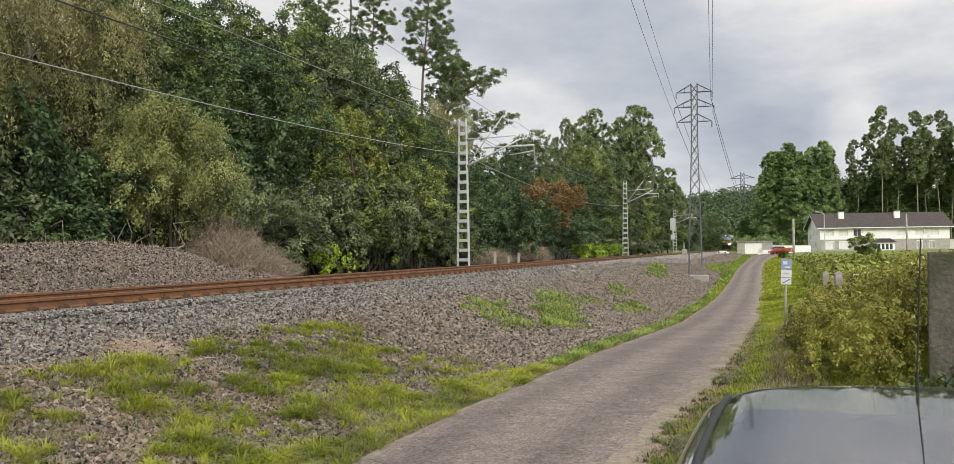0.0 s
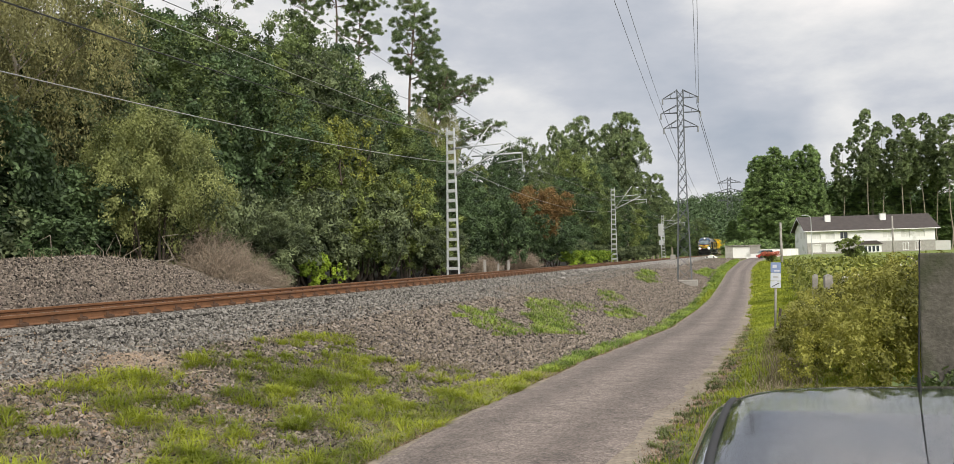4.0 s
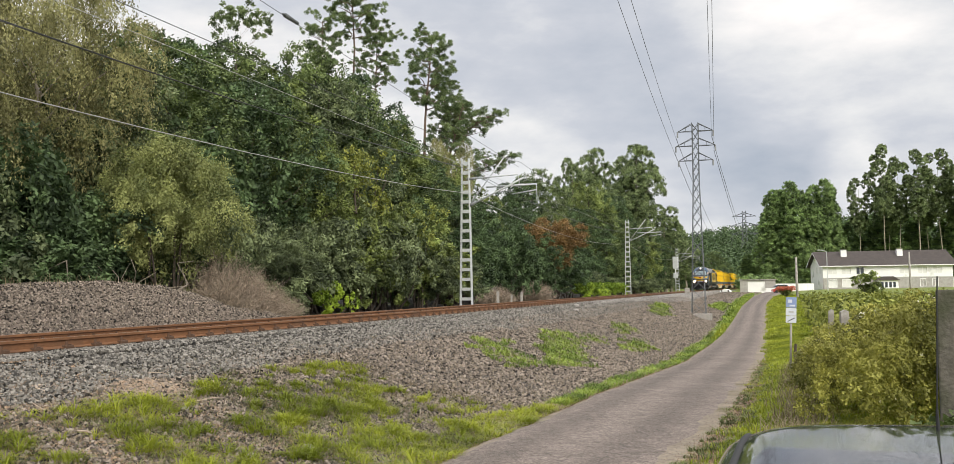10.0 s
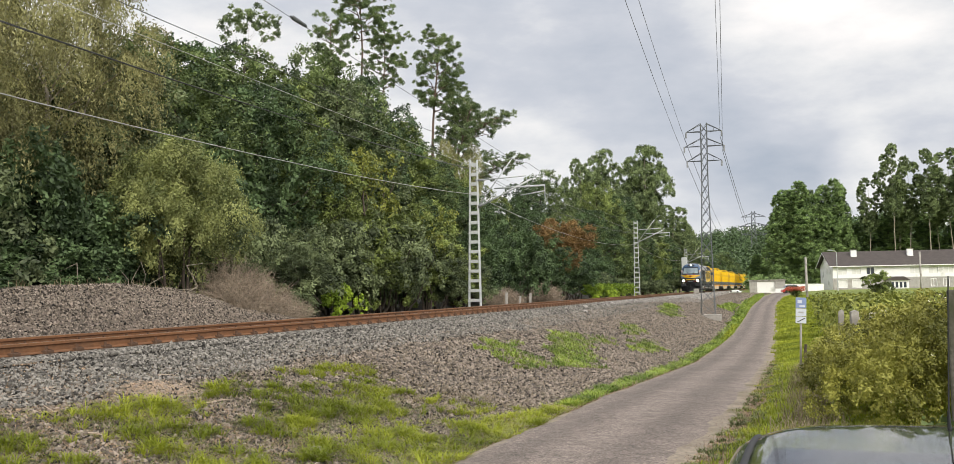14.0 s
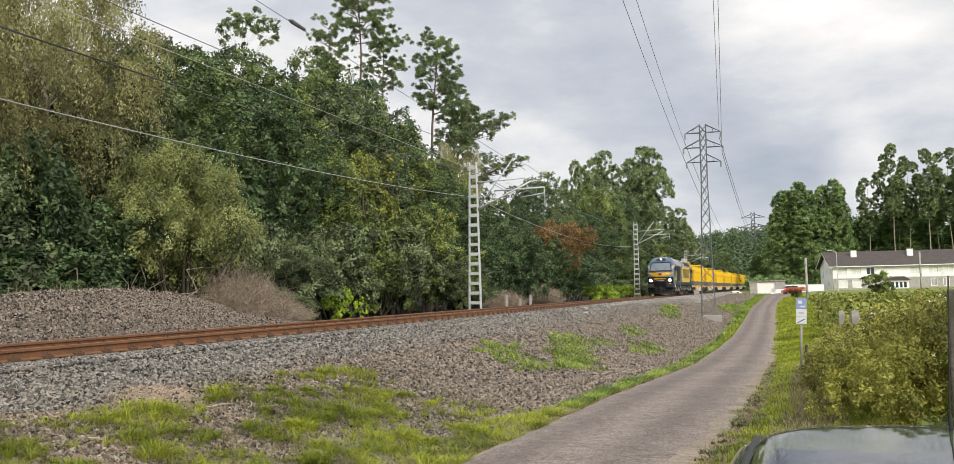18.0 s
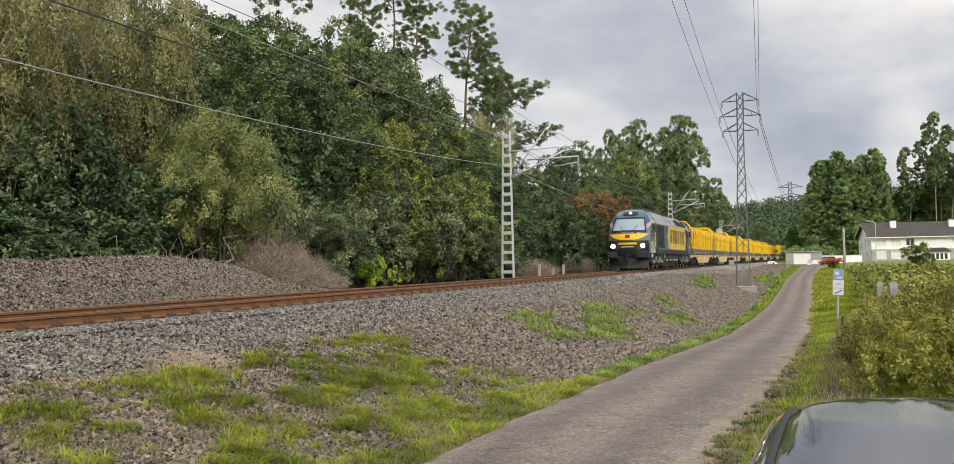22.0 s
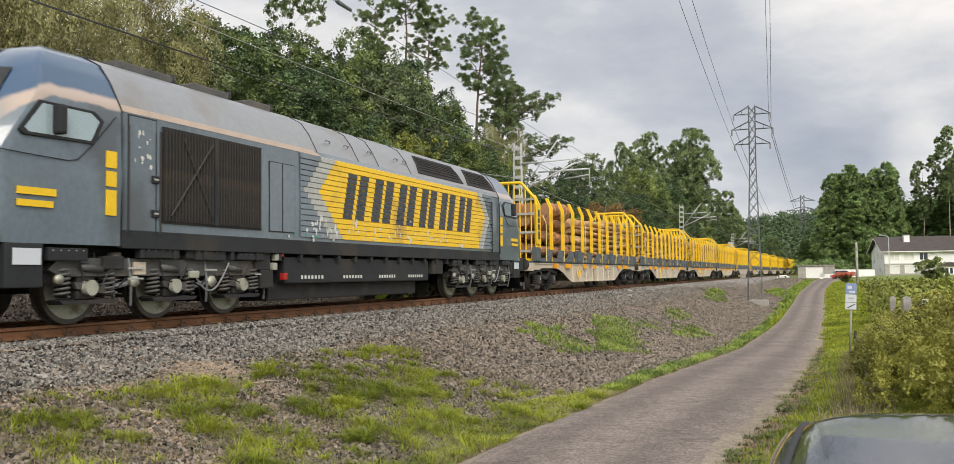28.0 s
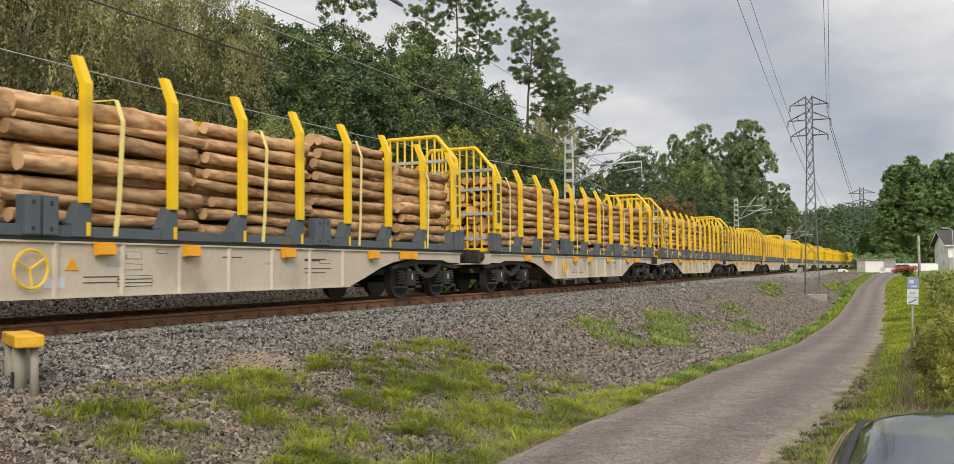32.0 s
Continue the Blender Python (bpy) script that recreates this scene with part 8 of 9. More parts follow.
def cover_things():
    # gravel heap beyond the track
    rng = np.random.default_rng(21)

    def heap(x, y):
        prof = np.interp(y, (-12, -4, 4, 12, 15, 18, 20, 21.5, 23, 24.6, 26), (0.2, 0.7, 0.72, 0.66, 0.70, 0.78, 0.70, 0.52, 0.28, 0.05, -0.15))
        c = np.interp(x, (-18.6, -17.6, -16.6, -15.6, -14.7, -13.9), (-0.6, 0.45, 0.95, 0.85, 0.35, -0.35))
        return -0.35 + (prof + 0.35) * np.clip(c + 0.3, 0, 1.15)
    xs, ys = np.linspace(-18.6, -13.9, 30), np.linspace(-12, 26, 120)
    gx, gy = np.meshgrid(xs, ys)
    gz = heap(gx, gy) + 0.06 * np.array([noise.noise(Vector((a * 0.9, b * 0.9, 1))) + 0.6 * noise.noise(Vector((a * 2.3, b * 2.3, 4))) for a, b in zip(gx.ravel(), gy.ravel())]).reshape(gx.shape)
    n, m = gx.shape
    i, j = np.meshgrid(np.arange(n - 1), np.arange(m - 1), indexing="ij")
    f = np.stack([i * m + j, i * m + j + 1, (i + 1) * m + j + 1, (i + 1) * m + j], -1).reshape(-1, 4)
    tagged(raw("gravel_mound", np.stack([gx, gy, gz], -1).reshape(-1, 3), f, "gravel", smooth=True), "long heap of brownish gravel beyond the rails", "gravel heap")
    y, x = rng.uniform(4, 26, 60000), rng.uniform(-16.8, -13.8, 60000)
    z = heap(x, y) + 0.06 * (nz3(x, y, 0.9, 1) + 0.6 * nz3(x, y, 2.3, 4))
    scatter_chunks("heap_stones", np.stack([x, y, z + 0.015], -1), rng.uniform(0.014, 0.040, len(x)), "stonebrown", "loose brownish stones on the heap", "gravel", 9)
    k = rng.random(420)
    bx, by = rng.uniform(-16.9, -15.4, 420), 4 + 17 * k
    blades("dry_weeds", np.stack([bx, by, heap(bx, by)], -1), rng.uniform(0.1, 0.35, 420), np.full(420, 0.8), np.full(420, 0.012), "straw", "dry straw-coloured weeds on the gravel heap", "weeds", 8)
    # sandy scar
    x, y = -7.44 + rng.normal(0, 0.22, 6000), 9.3 + rng.normal(0, 0.24, 6000)
    scatter_stones("sand_scar", np.stack([x, y, ground_z(x, y) + 0.01], -1), rng.uniform(0.008, 0.018, 6000), "sand", "pale sandy scar on the bank", "sand", 12)
    x, y = -6.75 + rng.normal(0, 0.22, 160), 9.5 + rng.normal(0, 0.25, 160)
    scatter_stones("sand_scar", np.stack([x, y, ground_z(x, y) + 0.01], -1), rng.uniform(0.008, 0.02, 160), "sand", "small pale sandy scar on the bank", "sand", 13)
    for i, (a, b, s) in enumerate(((-4.95, 9.0, 0.07), (-4.5, 9.4, 0.045), (-5.2, 8.2, 0.05), (-6.6, 9.0, 0.05), (-4.2, 10.2, 0.035), (-7.9, 7.2, 0.06), (-8.0, 9.6, 0.05), (-9.0, 44, 0.16), (-8.2, 40, 0.12))):
        bm = bmesh.new()
        bmesh.ops.create_icosphere(bm, subdivisions=2, radius=s)
        for v in bm.verts:
            v.co = Vector((v.co.x * 1.4, v.co.y, v.co.z * 0.6)) * (1 + 0.35 * noise.noise(v.co * 9 / s * 0.12 + Vector((i, 0, 0))))
        o = part("rock", bm, "concrete")
        o.matrix_basis = pose(a, b, gz1(a, b) + s * 0.2, 0, 0, 40 * i)
        tagged(o, "pale loose stone lying in the grass", "stone", "loose stones")
    # bleached twigs
    tw = rng.uniform(0, 1, (90, 2))
    for i in range(16):
        a, b = -8.6 + 2.2 * tw[i, 0], 5.6 + 5.5 * tw[i, 1]
        d = rng.uniform(0, math.pi)
        L = rng.uniform(0.12, 0.35)
        bm = bmesh.new()
        za = gz1(a, b) + 0.03
        limb(bm, (a, b, za), (a + L * math.cos(d), b + L * math.sin(d), gz1(a + L * math.cos(d), b + L * math.sin(d)) + 0.04), 0.008, 0.004, rng, 0.2, 3, 5)
        o = part("twig", bm, "twig")
        tagged(o, "bleached dead twig lying on the rubble", "twig", "dead twigs")


def turf_at(x, y):
    """How thickly grass grows: 0 bare, 1 full."""
    x, y = np.asarray(x, float).ravel(), np.asarray(y, float).ravel()
    rl, rr = np.interp(y, ROAD_Y, ROAD_L), np.interp(y, ROAD_Y, ROAD_R)
    e = rl - x
    n1 = nz(x, y, 0.8, 3.1)
    n2 = nz(x, y, 2.4, 7.7)
    wide = np.interp(y, (0, 8, 14, 20, 40, 60, 100), (0.85, 0.8, 0.62, 0.62, 0.8, 0.95, 1.5))
    t = (1 - smooth01(0.55, 1.0, e / wide + 0.35 * n2)) * (e > 0.05)
    near = smooth01(4.5, 6, y) * (1 - smooth01(12.6, 15, y)) * smooth01(-7.6, -6.8, x) * (e > 0)
    t = np.maximum(t, near * np.clip(0.62 + 1.3 * n1 + 0.7 * n2 - 0.10 * np.maximum(e - 2, 0), 0, 1))
    jx, jy = x + 0.45 * n2 + 0.3 * n1, y + 1.6 * n2 + 0.8 * n1
    for poly in (((-7.0, 22.3), (-6.8, 23.3), (-5.1, 20.3), (-5.4, 19.0)), ((-7.0, 28.2), (-6.4, 30.8), (-4.3, 23.3), (-5.0, 21.6)), ((-6.4, 40), (-6.0, 41.8), (-5.3, 38.3), (-5.6, 36.2)),
                 ((-5.2, 34.5), (-5.0, 37), (-4.0, 33.8), (-4.4, 31.4)), ((-6.0, 31.8), (-5.9, 32.8), (-5.4, 31), (-5.5, 29.8)), ((-7.3, 11.7), (-7.25, 13.6), (-6.95, 13.6), (-6.95, 11.7)),
                 ((-7.5, 63), (-7.0, 68), (-5.6, 58), (-6.1, 53)), ((-4.6, 82), (-4.2, 95), (-3.2, 92), (-3.2, 78)), ((-6.9, 20.2), (-6.8, 20.9), (-6.5, 20.6), (-6.6, 20.0))):
        ins = np.ones(len(x), bool)
        for (x0, y0), (x1, y1) in zip(poly, poly[1:] + poly[:1]):
            ins &= (x1 - x0) * (jy - y0) - (y1 - y0) * (jx - x0) <= 0
        t = np.maximum(t, ins * np.clip(0.85 + 0.5 * n2, 0, 1) * (e > 0))
    right = smooth01(0.02, 0.34, x - rr - 0.20 * (y < 30) + 0.40 * n2) * (x > rr)
    d = x - track_x(y)
    left = smooth01(2.7, 3.4, -d) * np.clip(0.35 + n1, 0, 1) * (y > 26)
    return np.where(x > rr, right, np.where(x > rl, 0, np.where(d < -2.2, left, t)))


def grow_grass():
    rng = np.random.default_rng(31)

    def sow(name, n, x0, x1, y0, y1, power, h, lean, w, material, label, seed, lim=0.35, jitter=0.0):
        y = y0 + (y1 - y0) * rng.random(n) ** power
        x = rng.uniform(x0, x1, n)
        rl = np.interp(y, ROAD_Y, ROAD_L)
        t = turf_at(x, y)
        keep = rng.random(n) < np.clip((t - lim) / (1 - lim), 0, 1)
        x, y, t = x[keep], y[keep], t[keep]
        z = ground_z(x, y)
        sc = np.clip(0.7 + y / 30, 1, 2.2)
        hh = rng.uniform(h[0], h[1], len(x)) * (0.6 + 0.5 * t)
        blades(name, np.stack([x, y, z - 0.01], -1), hh, np.full(len(x), lean), rng.uniform(w * 0.7, w * 1.3, len(x)) * sc, material, label, "grass", seed)
    n = 8200
    y, x = 5.2 + 10.5 * rng.random(n), rng.uniform(-8.0, -2.9, n)
    t = turf_at(x, y)
    keep = rng.random(n) < np.clip(t * 0.9 - 0.08, 0, 0.62) * np.clip(0.45 + 3.0 * nz(x, y, 2.6, 2.2), 0.06, 1)
    x, y, t = x[keep], y[keep], t[keep]
    k = 24
    az = rng.uniform(0, 2 * math.pi, len(x) * k)
    off = np.abs(rng.normal(0, 0.035, len(az)))
    bx, by = np.repeat(x, k) + np.cos(az) * off, np.repeat(y, k) + np.sin(az) * off
    hh = np.repeat(rng.uniform(0.08, 0.185, len(x)) * (0.6 + 0.5 * t), k) * rng.uniform(0.55, 1.15, len(bx))
    blades("bank_grass", np.stack([bx, by, ground_z(bx, by) - 0.005], -1), hh, np.full(len(bx), 1.7), rng.uniform(0.008, 0.014, len(bx)), "grass", "bright green tufts of grass on the bank", "grass", 1, az=az)
    sow("bank_grass", 60000, -4.6, -2.6, 5.0, 16, 1.1, (0.03, 0.08), 1.0, 0.008, "grass", "short bright turf along the lane's edge", 6, 0.4)
    sow("bank_grass", 170000, -8.0, -1.9, 15, 75, 1.5, (0.06, 0.17), 1.3, 0.014, "clover", "bright green grass and clover along the lane's edge", 2, 0.15)
    sow("verge_grass", 110000, -1.2, 3.5, 7, 48, 1.3, (0.04, 0.11), 0.8, 0.010, "grass", "short green verge beside the lane", 3, 0.2)
    sow("verge_grass", 60000, -2.6, 5.0, 47, 120, 1.3, (0.10, 0.22), 0.8, 0.022, "grass", "bright green verge further along the lane", 7, 0.1)
    sow("bank_grass", 50000, -9.0, -1.2, 62, 140, 1.0, (0.10, 0.28), 1.0, 0.034, "clover", "rough green grass on the far bank", 12, 0.15)
    ty = np.repeat(6 + 24 * rng.random(420) ** 1.4, 16)
    tx = np.interp(ty, ROAD_Y, ROAD_R) + np.repeat(0.10 + 0.5 * rng.random(420), 16) + rng.normal(0, 0.03, len(ty))
    blades("verge_grass", np.stack([tx, ty, np.maximum(road_z(ty) + 0.03, ground_z(tx, ty))], -1), rng.uniform(0.03, 0.09, len(ty)), np.full(len(ty), 1.6), rng.uniform(0.007, 0.012, len(ty)), "dullgrass", "small dull-green tufts on the lane's worn edge", "grass", 33)
    gx, gy = rng.uniform(-15.4, -14.2, 9000), rng.uniform(26, 42, 9000)
    blades("track_grass", np.stack([gx, gy, ground_z(gx, gy)], -1), rng.uniform(0.10, 0.32, len(gx)), np.full(len(gx), 0.9), rng.uniform(0.012, 0.022, len(gx)), "grass", "bright grass at the foot of the shrubs", "grass", 23)
    sow("dry_grass", 42000, -8.8, -3.0, 5.0, 15, 1.1, (0.04, 0.13), 2.4, 0.007, "straw", "dry bent stalks among the rubble", 4, -0.8)
    sow("dry_grass", 60000, -8.4, -2.6, 14, 62, 1.5, (0.05, 0.14), 2.6, 0.010, "straw", "dry litter of bent stalks down the bank", 9, -0.6)
    sow("dull_grass", 22000, -8.2, -3.2, 5.0, 12.5, 1.0, (0.05, 0.12), 2.2, 0.009, "dullgrass", "sparse grey-green grass among the rubble", 10, -0.25)


def hedge():
    rng = np.random.default_rng(71)
    # bramble mass: clumps over the verge, their tops about eye height
    n = 420
    y = 11.0 + 9.0 * rng.random(n) ** 1.3
    x = 0.047 * y + rng.random(n) ** 0.85 * (2.4 + 0.06 * y)
    edge = x - 0.047 * y
    top = 0.60 + y * np.interp(x / y, (0.0, 0.015, 0.041, 0.078, 0.108, 0.137, 0.175, 0.3), (-0.135, -0.115, -0.076, -0.044, -0.031, -0.020, -0.012, -0.010)) + 0.08 * nz(x, y, 0.8, 9)
    g = ground_z(x, y)
    hgt = np.maximum(0.2, top - g)
    r = np.minimum(rng.uniform(0.24, 0.46, n), 0.2 + 0.3 * hgt)
    z = g + np.maximum(0.10, (hgt - r * 0.9) * rng.uniform(0.15, 1.0, n) ** 0.6)
    fx, fy = rng.uniform(0.95, 1.75, 14), rng.uniform(15.2, 17.6, 14)
    x, y, z = np.append(x, fx), np.append(y, fy), np.append(z, rng.uniform(-0.75, -0.22, 14))
    r, edge = np.append(r, np.full(14, 0.32)), np.append(edge, np.ones(14))
    root = thing("bramble_hedge", None, "tangled yellowish-green bramble thicket along the verge", "hedge")
    c = np.stack([x, y, z], -1)
    tc, tr, out = tufts(c, r, 11, rng, 0.55, (0.20, 0.36), (0.7, 1.25))
    v, f = leaf_cloud(tc, tr, 300000, 0.027, rng, 0.2, 0.1, 1.5, 0.3, out, 0.7)
    raw("foliage", v, f, "leaf_bramble", root)
    for i in range(80):
        k = int(rng.choice(np.flatnonzero(edge > 1.0)))
        a = Vector(c[k])
        d = rng.uniform(-1.2, 1.9)
        L = rng.uniform(0.6, 1.4)
        pts = [a + Vector((math.cos(d) * L * q, math.sin(d) * L * q, 0.50 * L * math.sin(math.pi * min(1, q * 1.2)) - 0.1)) for q in (0, 0.17, 0.33, 0.5, 0.67, 0.83, 1)]
        cane = part("cane", pipe(bmesh.new(), pts, 0.005, 5), "bark" if i % 3 else "twig", root)
        if i % 2:
            p = np.array([pts[1 + j % 6].lerp(pts[j % 6], rng.random()) for j in range(14)])
            v, f = leaf_cloud(p, np.full(14, 0.06), 40, 0.05, rng, 0.2, 0.1, 1.4, 0.3)
            raw("cane_leaves", v, f, "leaf_bramble", cane)
    bl = rng.integers(0, n, 110)
    v, f = leaf_cloud(c[bl] + np.array([0, -0.1, 0.25]), np.full(110, 0.30), 200, 0.04, rng, 0, 0, 1.0, 0.9)
    raw("blossom", v, f, "flower", root, "small pale blossoms")
    # broad leaves near the gate pillar
    q = 70
    cc = np.stack([rng.uniform(1.05, 2.0, q), rng.uniform(7.35, 7.8, q), rng.uniform(-1.15, -0.42, q)], -1)
    dk = thing("broadleaf_weeds", None, "dark broad-leaved weeds at the foot of the pillar", "weeds")
    v, f = leaf_cloud(cc, np.full(q, 0.22), 5200, 0.06, rng, 0.2, 0.2, 1.3, 0.1)
    raw("foliage", v, f, "leaf_oak", dk)
    # grassy weeds at the hedge foot
    m = 2600
    by = rng.uniform(10.8, 26, m)
    bx = 0.040 * by + rng.normal(-0.10, 0.22, m)
    blades("hedge_weeds", np.stack([bx, by, ground_z(bx, by)], -1), rng.uniform(0.10, 0.30, m), np.full(m, 0.9), np.full(m, 0.010), "straw", "tall yellowing weeds at the foot of the hedge", "weeds", 19)
    # pale dry grass and white umbels round the vineyard posts
    m = 1500
    by = rng.uniform(18.5, 24, m)
    bx = rng.uniform(0.75, 1.6, m) + 0.03 * (by - 18)
    blades("dry_meadow", np.stack([bx, by, ground_z(bx, by)], -1), rng.uniform(0.3, 0.8, m), np.full(m, 0.5), np.full(m, 0.014), "straw", "pale dry meadow grass before the vineyard", "grass", 29)
    um = thing("umbel_weeds", None, "tall weeds with white flower heads among the brambles", "weeds")
    hx, hy = rng.uniform(1.6, 2.7, 46), rng.uniform(17.5, 20.5, 46)
    hz = rng.uniform(-0.15, 0.12, 46)
    v, f = leaf_cloud(np.stack([hx, hy, hz], -1), np.full(46, 0.07), 900, 0.030, rng, 0, 0.75, 1.0, 0.2)
    raw("flower_head", v, f, "flower", um, "flat white flower heads")
    for i in range(46):
        part("stalk", tubed((hx[i], hy[i], gz1(hx[i], hy[i]) - 0.05), (hx[i], hy[i], hz[i]), 0.006, 0.004, n=5), "dullgrass", um)
    # vines
    for row in range(11):
        y0 = 30 + row * 7.0
        nn = 60
        x = np.linspace(1.0 + 0.037 * y0, 2 + 0.30 * y0, nn) + rng.normal(0, 0.2, nn)
        yy = y0 + rng.normal(0, 1.2, nn)
        zt = np.interp(y0, (30, 60, 100), (0.16, -0.15, -0.32)) + rng.normal(0, 0.10, nn)
        vr = thing("vine_row", None, "row of trained vines in full yellow-green leaf", "vines", "vine rows")
        cl = np.concatenate([np.stack([x, yy + e, zt - dz], -1) for e, dz in ((0, 0.35), (0.8, 0.75), (-0.6, 1.0), (1.5, 1.2))])
        v, f = leaf_cloud(cl, rng.uniform(0.45, 0.75, 4 * nn) + 0.004 * y0, 11000, 0.09 + 0.0014 * y0, rng, 0.3, 0.35, 1.3, 0.3)
        raw("foliage", v, f, "leaf_vine", vr)
        for px in (x[6], x[30], x[52]):
            part("stem", tubed((px, y0, gz1(px, y0) - 0.1), (px, y0, zt[0] - 0.2), 0.04, n=6), "bark", vr)
    for i, (x, y, t, w) in enumerate(((1.40, 20.6, 0.10, 0.13), (1.50, 18.6, 0.14, 0.16))):
        g = gz1(x, y)
        o = part("vineyard_post", prismed([(-w / 2, g - 0.2), (w / 2, g - 0.2), (w / 2 - 0.01, t - 0.02), (0.01, t + 0.01), (-w / 2 + 0.01, t - 0.03)], "y", -w / 2, w / 2), "concrete")
        o.matrix_basis = pose(x, y, 0, 0, 1.5 - i, 8 * i)
        tagged(o, "weathered concrete vineyard post", "post", "vineyard posts")
    o = part("gate_pillar", boxed(-0.145, 0.145, -0.10, 0.10, -1.9, 0.0, 0.012), "mossy")
    o.matrix_basis = pose(1.485, 7.95, 0.585, 0, 0.5, -8)
    tagged(o, "thick mossy concrete gate pillar", "pillar")
    # dark conifer-like bush in the garden
    b = shrub("garden_bush", 2.9, 1.5, 4200, 0.16, "leaf_fresh", 81, "dark green garden bush before the house", 14)
    put(b, 10.2, 98, 0, 1.0)


def house():
    A, u = Vector((10.72, 174.0)), Vector((0.985, 0.172)).normalized()
    back = Vector((-u.y, u.x))
    W, D = 22.5, 9.6
    g = -0.7
    m = Matrix(((u.x, back.x, 0, A.x), (u.y, back.y, 0, A.y), (0, 0, 1, g), (0, 0, 0, 1)))
    root = thing("house", m, "long white two-storey house with a dark tiled roof", "house")
    H0, H1 = 2.55, 5.0

    def wall(name, x0, x1, y0, y1, z0, z1, mm, label=""):
        return part(name, boxed(x0, x1, y0, y1, z0, z1), mm, root, label)
    # front wall, pieced round its openings
    ups = [(0.9, 2.4), (3.3, 4.9), (5.9, 7.2), (13.4, 15.0), (16.6, 18.1), (19.2, 20.7)]
    downs = [(1.0, 2.4), (3.4, 4.9), (16.9, 17.8), (19.0, 19.9)]

    def storey(z0, z1, holes, zb, zt, mm):
        x = 0.0
        for a, b in holes:
            wall("wall", x, a, 0, 0.25, z0, z1, mm)
            wall("wall", a, b, 0, 0.25, z0, zb, mm)
            wall("wall", a, b, 0, 0.25, zt, z1, mm)
            x = b
        wall("wall", x, W, 0, 0.25, z0, z1, mm)
    storey(0, H0, downs, 0.9, 2.2, "stonewall")
    storey(H0, H1, ups, H0 + 0.70, H0 + 1.90, "white")
    for hs, zb, zt in ((ups, H0 + 0.70, H0 + 1.90), (downs, 0.9, 2.2)):
        for k, (a, b) in enumerate(hs):
            w = part("window", boxed(a, b, 0.10, 0.16, zb, zt), "glass" if (hs is ups and k == 2) else ("shutter" if k < 2 or hs is ups else "stonewall"), root, "lowered pale roller shutter" if not (hs is ups and k == 2) else "window with dark panes")
            part("frame", boxed(a - 0.08, b + 0.08, -0.03, 0.02, zb - 0.10, zb), "white", w)
            part("frame", boxed(a - 0.08, b + 0.08, -0.03, 0.02, zt, zt + 0.10), "white", w)
            part("frame", boxed((a + b) / 2 - 0.04, (a + b) / 2 + 0.04, 0.04, 0.10, zb, zt), "white", w)
            part("frame", boxed(a - 0.08, a, -0.03, 0.02, zb, zt), "white", w)
            part("frame", boxed(b, b + 0.08, -0.03, 0.02, zb, zt), "white", w)
    wall("wall", 0, W, D - 0.25, D, 0, H1, "white")
    gab = [(0.25, 0), (D - 0.25, 0), (D - 0.25, H1), (D / 2, H1 + 2.25), (0.25, H1)]
    for x0, x1 in ((0.0, 0.25), (W - 0.25, W)):
        part("gable_wall", prismed(gab, "x", x0, x1), "white", root)
    for y in (1.6, 4.0):
        w = part("window", boxed(-0.03, 0.0, y, y + 1.0, H0 + 0.9, H0 + 2.1), "shutter", root)
        part("frame", boxed(-0.06, -0.03, y - 0.08, y + 1.08, H0 + 0.82, H0 + 0.9), "white", w)
    part("storey_band", boxed(-0.05, W + 0.05, -0.05, 0.0, H0 - 0.06, H0 + 0.08), "offwhite", root)
    for s in (0, 1):
        e = -0.65 if s == 0 else D + 0.65
        zz = H1 - 0.30
        part("roof_slope", prismed([(e, zz), (D / 2, H1 + 2.42), (D / 2, H1 + 2.60), (e, zz + 0.16)], "x", -0.7, W + 0.7), "roof", root, "dark tiled roof slope")
    part("gutter", boxed(-0.7, W + 0.7, -0.78, -0.64, H1 - 0.36, H1 - 0.22), "white", root)
    part("barge_board", prismed([(-0.65, H1 - 0.42), (D / 2, H1 + 2.28), (D / 2, H1 + 2.44), (-0.65, H1 - 0.26)], "x", -0.74, -0.70), "white", root)
    part("barge_board", prismed([(D + 0.65, H1 - 0.42), (D / 2, H1 + 2.28), (D / 2, H1 + 2.44), (D + 0.65, H1 - 0.26)], "x", -0.74, -0.70), "white", root)
    for x in (4.5, 14.4):
        c = part("chimney", boxed(x - 0.5, x + 0.5, 2.6, 3.3, H1 + 0.9, H1 + 2.75, 0.03), "white", root)
        part("chimney_cap", boxed(x - 0.57, x + 0.57, 2.53, 3.37, H1 + 2.75, H1 + 2.85), "concrete", c)
    po = part("porch", boxed(9.2, 12.6, -1.6, 0, 0, 2.0), "white", root)
    part("porch_roof", prismed([(8.9, 2.0), (12.9, 2.0), (11.7, 2.7), (10.1, 2.7)], "y", -1.9, 0), "roof", po)
    for x in (9.6, 10.3, 11.0, 11.7):
        part("porch_pane", boxed(x, x + 0.45, -1.63, -1.6, 0.7, 1.7), "glass", po)
    ax = part("side_annex", boxed(W + 0.02, W + 3.0, 1.0, 6.0, 0, 2.4), "offwhite", root)


